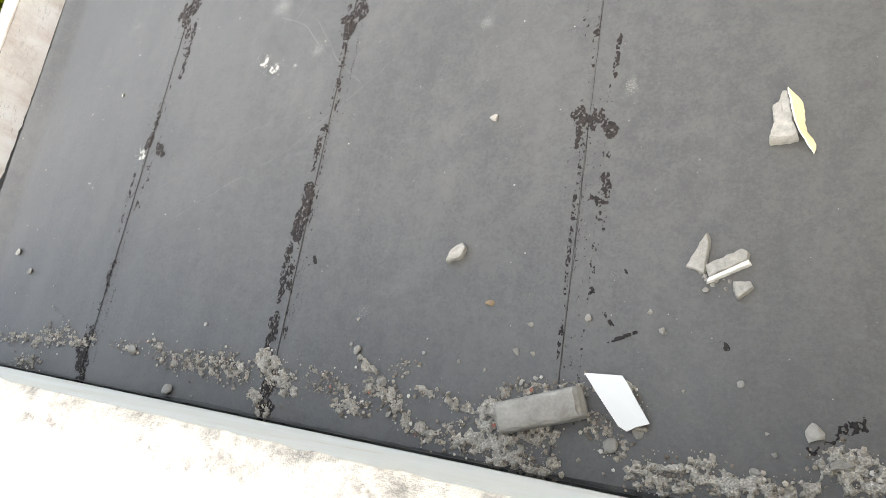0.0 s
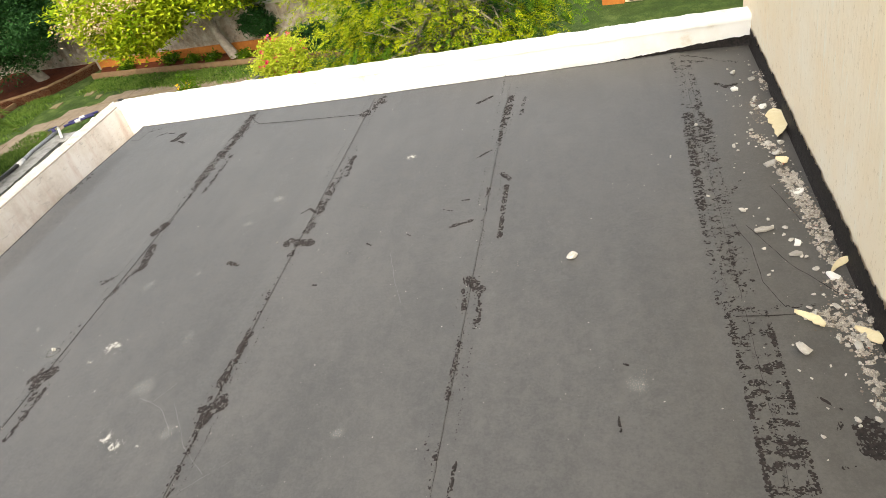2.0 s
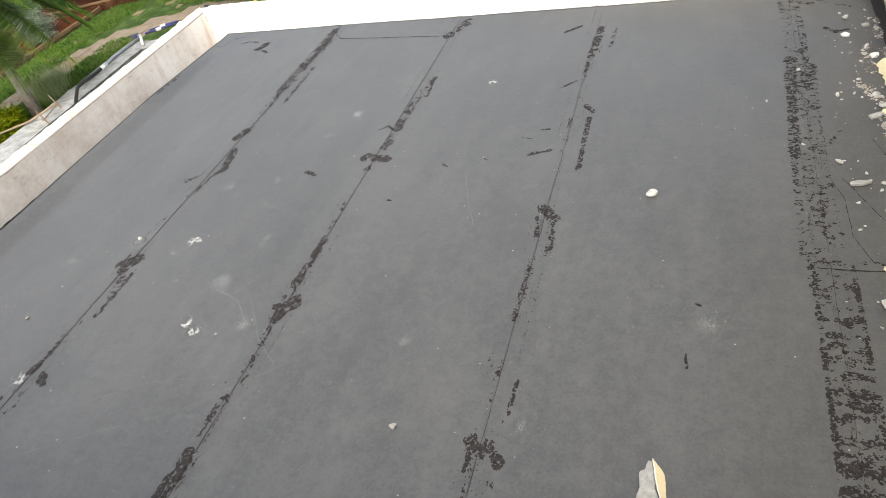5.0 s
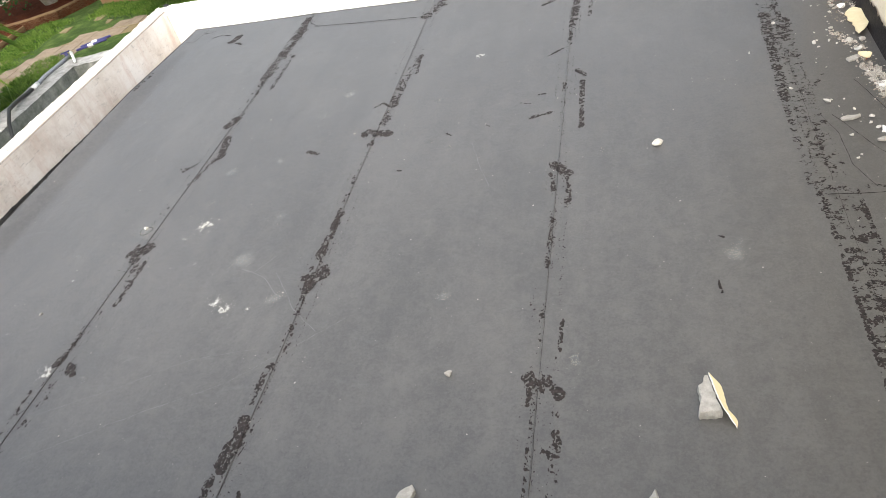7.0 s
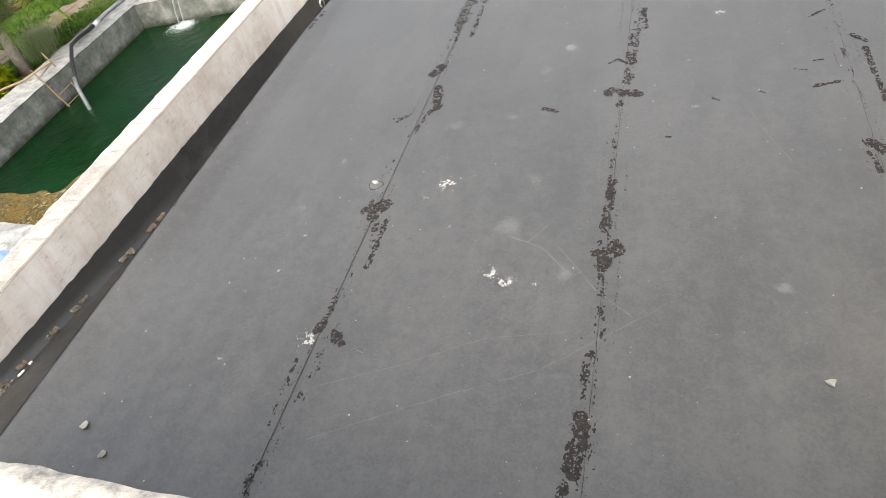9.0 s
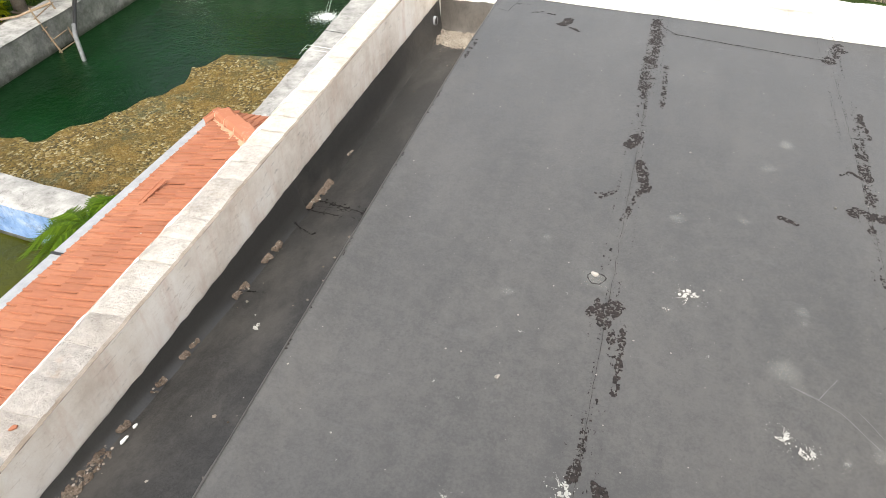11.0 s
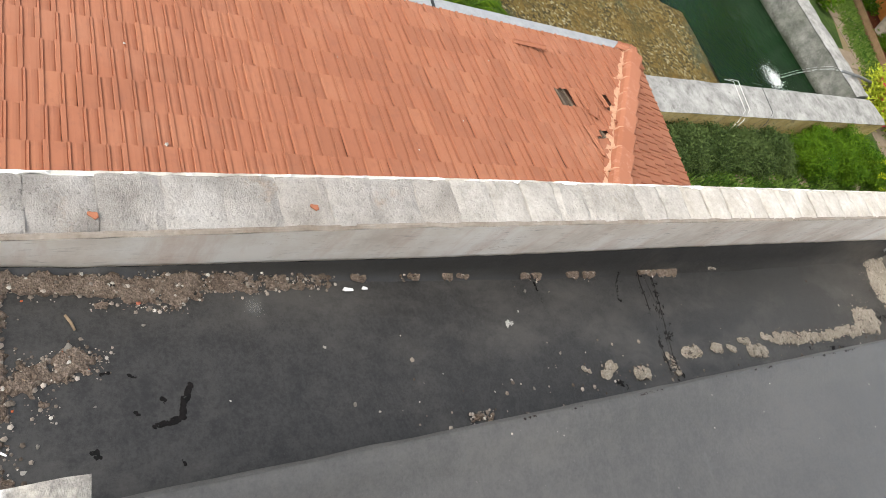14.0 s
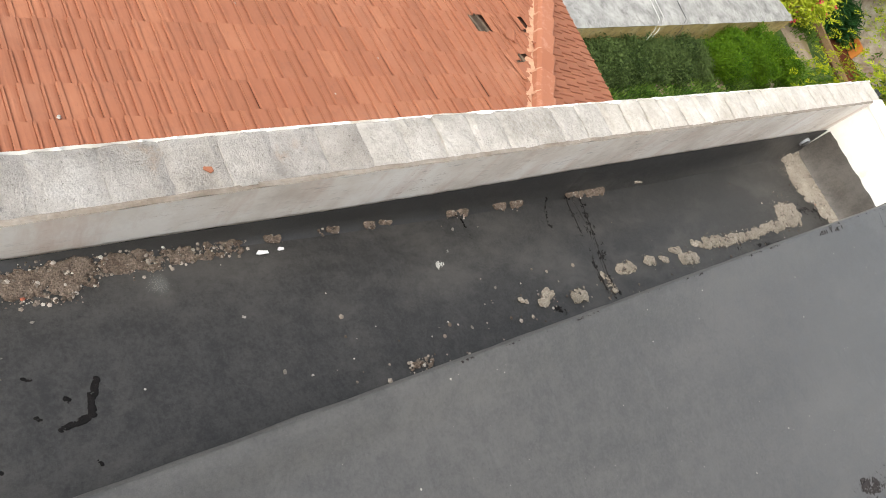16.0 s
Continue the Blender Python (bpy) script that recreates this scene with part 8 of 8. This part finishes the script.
sand((-1.126, 0.092), (-1.038, 0.075), 0.023, 0.6)
sand((-1.000, 0.088), (-0.878, 0.068), 0.034, 0.6)
sand((-1.039, 0.209), (-0.921, 0.167), 0.019, 0.5)
sand((-0.851, 0.156), (-0.783, 0.063), 0.040, 0.8)
sand((-0.822, 0.229), (-0.540, 0.270), 0.024, 0.4)
sand((-0.791, 0.129), (-0.656, 0.128), 0.027, 0.7)
sand((-0.820, 0.059), (-0.671, 0.013), 0.045, 0.7)
sand((-0.677, 0.076), (-0.620, 0.021), 0.021, 0.5)
sand((-0.515, 0.160), (-0.455, 0.104), 0.031, 0.6)
sand((-0.442, 0.278), (-0.397, 0.173), 0.021, 0.5)
sand((-0.398, 0.052), (-0.294, 0.037), 0.031, 0.7)
sand((-0.295, 0.052), (-0.211, 0.078), 0.034, 0.7)
sand((-0.210, 0.050), (0.022, 0.064), 0.025, 0.6)
sand((0.083, 0.132), (0.169, 0.105), 0.042, 0.7)
sand((-0.534, 0.189), (-0.524, 0.167), 0.017, 0.6)
sand((1.237, 4.528), (1.210, 4.262), 0.035, 0.4)
sand((1.188, 4.099), (1.215, 4.009), 0.032, 0.3)
sand((1.001, 3.698), (1.084, 3.473), 0.030, 0.4)
sand((1.055, 3.354), (1.065, 3.119), 0.031, 0.5)
sand((1.079, 3.229), (1.073, 2.858), 0.034, 0.6)
sand((1.088, 3.007), (1.092, 2.668), 0.033, 0.6)
sand((1.072, 2.809), (1.066, 2.501), 0.034, 0.5)
sand((1.042, 2.348), (1.099, 2.129), 0.042, 0.5)
sand((0.939, 2.146), (1.048, 2.037), 0.048, 0.6)
sand((0.981, 2.012), (1.055, 1.887), 0.031, 0.5)
sand((1.009, 1.862), (0.991, 1.676), 0.028, 0.4)
sand((1.096, 4.130), (1.090, 3.817), 0.028, 0.3)

# gutter litter
sand((-4.572, -0.075), (-4.550, 0.080), 0.030, 0.95, GUT)
sand((-4.500, -0.050), (-4.470, 0.075), 0.035, 0.9, GUT)
sand((-4.440, 0.000), (-4.330, 0.070), 0.042, 0.95, GUT)
sand((-4.330, 0.035), (-4.230, 0.070), 0.038, 0.8, GUT)
sand((-4.230, 0.020), (-4.060, 0.060), 0.050, 0.75, GUT)
sand((-4.70, 5.98), (-4.56, 5.90), 0.07, 0.97, GUT)
sand((-4.58, 5.82), (-4.40, 5.84), 0.14, 0.97, GUT)
sand((-4.50, 5.74), (-4.42, 5.74), 0.13, 0.93, GUT)
sand((-4.40, 5.86), (-4.14, 5.90), 0.11, 0.97, GUT)
sand((-4.20, 5.76), (-4.13, 5.82), 0.07, 0.93, GUT)
sand((-4.275, 5.090), (-4.270, 5.30), 0.060, 0.97, GUT)
sand((-4.215, 5.030), (-4.205, 5.26), 0.050, 0.97, GUT)
sand((-4.180, 4.850), (-4.200, 5.050), 0.035, 0.85, GUT)
sand((-4.574, 0.073), (-4.569, 0.467), 0.030, 0.9, GUT)
sand((-4.578, 0.467), (-4.588, 0.798), 0.029, 0.85, GUT)
sand((-4.588, 0.798), (-4.601, 1.053), 0.025, 0.8, GUT)
sand((-4.312, 0.129), (-4.352, 0.268), 0.036, 0.8, GUT)
sand((-4.384, 0.240), (-4.335, 0.326), 0.024, 0.5, GUT)
sand((-4.513, 0.303), (-4.499, 0.564), 0.010, 0.4, GUT)
sand((-4.267, 0.169), (-4.208, 0.196), 0.023, 0.3, GUT)
for y0, y1, half, cover in ((1.15, 1.21, 0.017, 0.95), (1.37, 1.39, 0.012, 0.8), (1.41, 1.46, 0.016, 0.9), (1.58, 1.63, 0.019, 0.95), (1.66, 1.71, 0.014, 0.9), (2.03, 2.15, 0.026, 0.95), (2.34, 2.41, 0.024, 0.95),
                            (2.45, 2.54, 0.028, 0.95), (2.90, 3.06, 0.026, 0.95), (3.06, 3.24, 0.036, 0.95), (3.56, 3.65, 0.016, 0.8)):
    xa = lp_in((y0 + y1) / 2) + 0.026 + half * 0.3
    sand((xa, y0 + half * 0.6), (xa + 0.006, y1 - half * 0.4), half * 0.72, cover - 0.12, GUT)
sand((-4.185, 4.567), (-4.201, 4.873), 0.030, 0.8, GUT)
sand((-4.192, 4.165), (-4.177, 4.558), 0.032, 0.8, GUT)
sand((-4.205, 3.953), (-4.192, 4.165), 0.042, 0.7, GUT)
sand((-4.150, 3.62), (-4.145, 3.74), 0.036, 0.85, GUT)
sand((-4.235, 3.80), (-4.200, 3.90), 0.022, 0.7, GUT)
sand((-4.225, 3.55), (-4.215, 3.62), 0.020, 0.7, GUT)
sand((-4.200, 3.27), (-4.195, 3.32), 0.026, 0.85, GUT)
sand((-4.190, 3.41), (-4.180, 3.45), 0.020, 0.7, GUT)
sand((-4.192, 3.014), (-4.194, 3.119), 0.029, 0.8, GUT)
sand((-4.122, 2.571), (-4.119, 2.640), 0.029, 0.8, GUT)
sand((-4.135, 2.345), (-4.170, 2.41), 0.026, 0.9, GUT)
sand((-4.181, 2.211), (-4.162, 2.252), 0.013, 0.5, GUT)
sand((-4.182, 2.857), (-4.100, 2.877), 0.028, 0.5, GUT)
sand((-4.047, 1.514), (-4.035, 1.608), 0.020, 0.5, GUT)
sand((-4.547, 0.407), (-4.560, 0.580), 0.037, 0.8, GUT)
stone(-4.392, 0.238, 0.027, MORTAR, GUT)
stone(-4.327, 0.275, 0.013, MORTAR, GUT)
stone(-4.355, 0.987, 0.013, MORTAR, GUT)
stone(-4.151, 1.051, 0.015, PALE_STONE, GUT)
stone(-4.117, 1.139, 0.009, MORTAR, GUT)
stone(-4.110, 1.229, 0.006, MORTAR, GUT)
stone(-4.205, 0.643, 0.007, PALE_STONE, GUT)
stone(-4.226, 0.291, 0.008, PALE_STONE, GUT)
stone(-4.260, 2.108, 0.015, MORTAR, GUT)
stone(-4.201, 2.006, 0.009, MORTAR, GUT)
stone(-4.198, 2.051, 0.010, MORTAR, GUT)
stone(-4.169, 1.775, 0.011, MORTAR, GUT)
stone(-4.121, 1.880, 0.014, PALE_STONE, GUT)
stone(-4.157, 1.719, 0.007, MORTAR, GUT)
stone(-4.561, 2.037, 0.015, PALE_STONE, GUT)
stone(-4.554, 2.188, 0.010, MORTAR, GUT)
stone(-4.450, 0.430, 0.010, MORTAR, GUT)
stone(-4.516, 0.548, 0.014, MORTAR, GUT)
stone(-4.142, 0.162, 0.012, PALE_STONE, GUT)
stone(-4.197, 0.195, 0.006, MORTAR, GUT)
stone(-4.364, 0.129, 0.011, MORTAR, GUT)
stone(-4.354, 0.197, 0.010, MORTAR, GUT)
stone(-4.358, 0.327, 0.010, PALE_STONE, GUT)
stone(-4.369, 0.346, 0.006, MORTAR, GUT)
stone(-4.324, 0.282, 0.011, BRICK_RED, GUT)
stone(-4.287, 0.011, 0.006, PALE_STONE, GUT)
stone(-4.056, 0.200, 0.006, MORTAR, GUT)
stone(-4.196, 1.350, 0.006, MORTAR, GUT)
stone(-4.223, 1.446, 0.006, MORTAR, GUT)
stone(-4.130, 1.668, 0.009, MORTAR, GUT)
stone(-4.219, 0.049, 0.008, PALE_STONE, GUT)
stone(-4.235, 0.113, 0.009, BRICK_RED, GUT)
stone(-4.560, -0.019, 0.011, BRICK_RED, GUT)
stone(-4.527, 0.137, 0.007, BRICK_RED, GUT)
stone(-4.238, 0.066, 0.008, BRICK_RED, GUT)
stone(-4.114, 0.042, 0.009, BRICK_RED, GUT)
stone(-4.050, 1.572, 0.017, MORTAR, GUT)
stone(-4.034, 1.599, 0.010, MORTAR, GUT)
stone(-4.086, 0.130, 0.015, MORTAR, GUT)
stone(-4.350, 0.247, 0.008, MORTAR, GUT)
flakes((-4.264, 0.535), (-4.228, 0.520), 0.010, 1.05, GUT)
flakes((-4.228, 0.515), (-4.176, 0.506), 0.010, 1.05, GUT)
flakes((-4.168, 0.490), (-4.158, 0.432), 0.010, 1.0, GUT)
flakes((-4.27, 5.40), (-4.20, 5.66), 0.06, 0.55, GUT)
flakes((-4.24, 5.55), (-4.10, 5.62), 0.05, 0.5, GUT)
flakes((-4.111, 0.281), (-4.096, 0.291), 0.012, 0.95, GUT)
flakes((-4.312, 0.310), (-4.315, 0.328), 0.006, 0.8, GUT)
flakes((-4.305, 0.377), (-4.298, 0.392), 0.004, 0.8, GUT)
flakes((-4.231, 0.457), (-4.223, 0.464), 0.005, 0.7, GUT)
flakes((-4.199, 0.386), (-4.194, 0.393), 0.006, 0.8, GUT)
flakes((-4.062, 0.489), (-4.046, 0.497), 0.005, 0.8, GUT)
flakes((-4.655, 2.930), (-4.239, 2.950), 0.016, 0.45, GUT)
flakes((-4.671, 3.057), (-4.205, 2.953), 0.023, 0.3, GUT)
flakes((-4.099, 2.414), (-4.073, 2.451), 0.019, 0.9, GUT)
flakes((-4.052, 5.076), (-4.055, 5.525), 0.023, 0.5, GUT)
flakes((-4.120, 4.252), (-4.061, 4.984), 0.016, 0.5, GUT)
flakes((-4.606, 2.114), (-4.502, 2.121), 0.004, 0.7, GUT)
flakes((-4.675, 2.750), (-4.507, 2.663), 0.005, 0.7, GUT)
flakes((-4.507, 2.663), (-4.490, 2.685), 0.012, 0.9, GUT)
flakes((-4.769, 6.576), (-4.591, 6.483), 0.024, 0.5, GUT)
flakes((-4.147, 2.885), (-4.079, 2.915), 0.015, 0.6, GUT)
crack(((-4.654, 2.956), (-4.477, 2.956), (-4.117, 2.863)), 0.004, GUT)
crack(((-4.664, 2.768), (-4.590, 2.689), (-4.498, 2.657)), 0.003, GUT)
stick(-4.461, 0.245, 26, 0.049, 0.008)
stick(-4.306, 0.137, 40, 0.043, 0.006)
leaf_litter(-4.361, 0.005, 126, 0.056, 0.025, GREENLEAF)
leaf_litter(-4.354, 0.037, 47, 0.038, 0.022, DRYLEAF)
lump = rock_mesh(5, WHITEWASH, 0.45, 0.4)
thing("lime_lump", lump, "lump of white lime stuck on the parapet corner", "lime", at=Matrix.Translation((-4.628, -0.062, PARAPET_TOP - 0.008)) @ Matrix.Diagonal((0.022, 0.045, 0.02, 1)))
chip = slab_chunk(0.026, 0.016, 0.006, 77, TILE, "tile_chip")
for x, y in ((-4.695, 0.905), (-4.655, 0.292)):
    thing("tile_chip", chip, "chip of red tile lying on the parapet coping", "chip", at=Matrix.Translation((x - 0.02, y, PARAPET_TOP + 0.003)) @ pose(0, 0, 0, 0, 0, 40))
shard(-4.565, 1.126, 84, 0.045, 0.014)
shard(-4.570, 1.198, 80, 0.024, 0.012)
shard(-4.420, 0.034, 58, 0.019, 0.006)
shard(-4.188, 0.055, 54, 0.017, 0.006)
shard(-4.134, 0.092, 54, 0.019, 0.006)
shard(-4.179, 0.037, 54, 0.017, 0.006)

# crumbs fallen from the cream wall
g = random.Random(44)
for k in range(110):
    y = g.uniform(0.9, 4.9)
    x = cream_x(y) - 0.06 - 0.30 * g.random() ** 1.7
    stone(x, y, 0.006 + 0.017 * g.random() ** 3, (PALE_STONE, PALE_STONE, MORTAR)[k % 3])
for k in range(9):
    y = g.uniform(1.2, 4.6)
    x = cream_x(y) - 0.09 - 0.22 * g.random()
    lay(slab_chunk(g.uniform(0.04, 0.09), g.uniform(0.025, 0.05), 0.012, 60 + k, (WHITEWASH, PALE_STONE)[k % 2], "plaster_chip"), "plaster_chip", x, y, g.uniform(0, 180),
        "white chip of fallen wall plaster on the membrane", "plaster chip", "fallen plaster chips", (g.uniform(-8, 8), g.uniform(-8, 8)))
# lay the patches that were gathered above
for a, b in (((-4.683, 2.915), (-4.111, 2.821)), ((-4.696, 3.046), (-4.073, 2.865))):
    crack_runs.append(((a, b), 0.009, True))
    flake_runs[-1][1][True].append((a, b, 0.02, 0.5))
begin_flakes("slab edge")
y = 0.9
while y < 5.2:
    L = rnd(0.08, 0.35)
    flakes((left_edge(y) + 0.002, y), (left_edge(y + L) + 0.002, y + L), 0.004, rnd(0.1, 0.4))
    y += L * rnd(0.8, 1.6)
flakes((left_edge(4.05) + 0.02, 4.05), (left_edge(4.35) + 0.03, 4.35), 0.018, 0.5)
for s in SEAMS:
    begin_flakes("seam edge")
    for off in (-0.052, -0.010, 0.012, 0.034, 0.060):
        y = rnd(0.1, 0.5)
        while y < 4.9:
            L = rnd(0.15, 0.6)
            flakes((s(y) + off, y), (s(y + L) + off, y + L), rnd(0.006, 0.013), rnd(0.02, 0.26))
            y += L * rnd(0.8, 2.2)
for k, (name, runs) in enumerate(flake_runs):
    for gut in (False, True):
        if runs[gut]:
            fourth, crumbs = "fourth" in name, "seam edge" in name
            me = patch_mesh("bitumen_residue", runs[gut], 0.0026, 0.0052 if crumbs else 0.0066, 31 + k, floor_z(gut), 0.0010, BITUMEN_WET if gut else BITUMEN_DUSTY, 1.25 if fourth else 0.8, 0.35, 0.0 if crumbs else 0.019 if fourth else 0.028)
            thing("bitumen_residue", me, "worn black bitumen flakes along the " + ("gutter floor" if gut else "membrane seam" if "seam" in name else "membrane"), "bitumen", kind="stuff")
for gut in (False, True):
    # the sand dries paler towards the gutter's far end
    dry = [r for r in sand_runs[gut] if not gut or r[0][1] > 3.3 or (r[0][1] > 1.9 and r[0][0] > -4.4)]
    for runs, mt in ((dry, SAND_DRY if gut else SAND_PALE), ([r for r in sand_runs[gut] if r not in dry], SAND)):
        if runs:
            me = patch_mesh("mortar_sand", runs, 0.0045, 0.022 if gut else 0.019, 77, floor_z(gut), 0.011, mt, 1.0, 0.35)
            thing("mortar_sand", me, "grey mortar sand and grit washed along the " + ("gutter" if gut else "roof's edges"), "sand", kind="stuff")
    # grit strewn on and round the sand
    unit = [(1, 0, 0.2), (0.3, 0.95, 0.1), (-0.8, 0.6, 0.25), (-0.9, -0.5, 0.1), (0.2, -1, 0.2), (0.1, 0.1, 1.0), (0, 0, -0.5)]
    tri = [(0, 1, 5), (1, 2, 5), (2, 3, 5), (3, 4, 5), (4, 0, 5), (1, 0, 6), (2, 1, 6), (3, 2, 6), (4, 3, 6), (0, 4, 6)]
    v, f = [], []
    g = random.Random(91)
    for a, b, hw, cover in sand_runs[gut]:
        area = (math.hypot(b[0] - a[0], b[1] - a[1]) + hw) * hw * 2
        for _ in range(int(area * (13000 if gut else 11000) * (0.3 + cover))):
            s = g.random()
            x, y = a[0] + (b[0] - a[0]) * s + g.gauss(0, hw * 0.75), a[1] + (b[1] - a[1]) * s + g.gauss(0, hw * 0.75)
            r = 0.0018 + 0.0065 * g.random() ** 4
            z = floor_z(gut)(x, y) + 0.003 + 0.006 * g.random() * cover
            if not gut and y < tall_y(x) + 0.01:
                continue
            if gut and (x < lp_in(y) + 0.01 or x > left_edge(y) - 0.03 or y < NEAR_IN):
                continue
            t, k = g.uniform(0, 6.28), len(v)
            c, sn = math.cos(t), math.sin(t)
            v += [(x + r * (p[0] * c - p[1] * sn), y + r * (p[0] * sn + p[1] * c), z + r * p[2] * 0.8) for p in unit]
            f += [tuple(i + k for i in q) for q in tri]
    thing("grit", mesh_of("grit", v, f, GRIT if gut else GRIT_PALE), "coarse pale grit scattered over the mortar sand", "grit", kind="stuff")
parts = [ribbon(p, w, floor_z(gut), 0.0016, k) for k, (p, w, gut) in enumerate(crack_runs)]
thing("seam_cracks", mesh_of("seam_cracks", *join(parts), BITUMEN), "thin black bitumen lines and cracks on the membrane", "crack", kind="stuff")
parts = [ribbon(p, w, floor_z(gut), 0.0014, k + 40) for k, (p, w, gut) in enumerate(scratch_runs)]
thing("scratches", mesh_of("scratches", *join(parts), SCUFF), "faint pale scratches in the membrane", "scratch", kind="stuff")
# dark crease along each lap
for s in SEAMS:
    pts = [(s(y) + 0.003, y) for y in np.linspace(-0.02, 5.0, 26)]
    parts.append(ribbon(pts, 0.0014, lambda x, y: slab_z(x, y) + 0.0045 + wrinkle(x, y), 0.0012, 3))
thing("lap_crease", mesh_of("lap_crease", *join(parts[-4:]), BITUMEN), "thin dark crease along the membrane laps", "crease", kind="stuff")
# tiny pale specks of grit over the whole slab
g = random.Random(5)
v, f = [], []
for _ in range(900):
    x, y = g.uniform(-3.95, 1.1), g.uniform(0.15, 5.0)
    r = 0.0012 + 0.0035 * g.random() ** 5
    k = len(v)
    z = top_z(x, y)
    v += [(x + r * p[0], y + r * p[1], z + r * (p[2] + 0.3)) for p in unit]
    f += [tuple(i + k for i in q) for q in tri]
thing("specks", mesh_of("specks", v, f, PALE_STONE), "tiny pale specks of grit strewn over the membrane", "grit", kind="stuff")
# pebbles washed against the slab's edge in the gutter
v, f = [], []
g = random.Random(17)
for k in range(90):
    y = g.uniform(1.2, 5.2)
    x = left_edge(y) - 0.05 - abs(g.gauss(0, 0.09 if k % 3 else 0.22))
    r = 0.003 + 0.009 * g.random() ** 2.5
    if x < lp_in(y) + 0.03:
        continue
    t, n0 = g.uniform(0, 6.28), len(v)
    c, sn = math.cos(t), math.sin(t)
    z = floor_z(True)(x, y) + r * 0.3
    v += [(x + r * (p[0] * c - p[1] * sn), y + r * (p[0] * sn + p[1] * c), z + r * p[2] * 0.8) for p in unit]
    f += [tuple(i + n0 for i in q) for q in tri]
thing("pebbles", mesh_of("pebbles", v, f, GRIT), "small grey pebbles washed against the slab in the gutter", "pebbles", kind="stuff")
# outlet at the gutter's low end
ring = thing("drain_outlet", mesh_of("drain_outlet", *tube([(lp_in(5.84) - 0.12, 5.86, -0.32), (lp_in(5.84) + 0.03, 5.84, -0.32)], 0.04, 16), PIPE_GREY, True), "short grey drain pipe through the parapet", "drain")
# a solid black cap stands in for the shade inside the pipe
piece("bore", mesh_of("bore", *tube([(lp_in(5.84) + 0.02, 5.84, -0.32), (lp_in(5.84) + 0.0315, 5.84, -0.32)], 0.035, 16), PIPE_BLACK), ring, label="dark bore")
thing("pipe_stub", mesh_of("pipe_stub", *tube([(-4.86, 6.22, 0.10), (-4.87, 6.25, 0.18)], 0.03, 12), PIPE_BLACK, True), "black pipe stub at the parapet corner", "pipe")
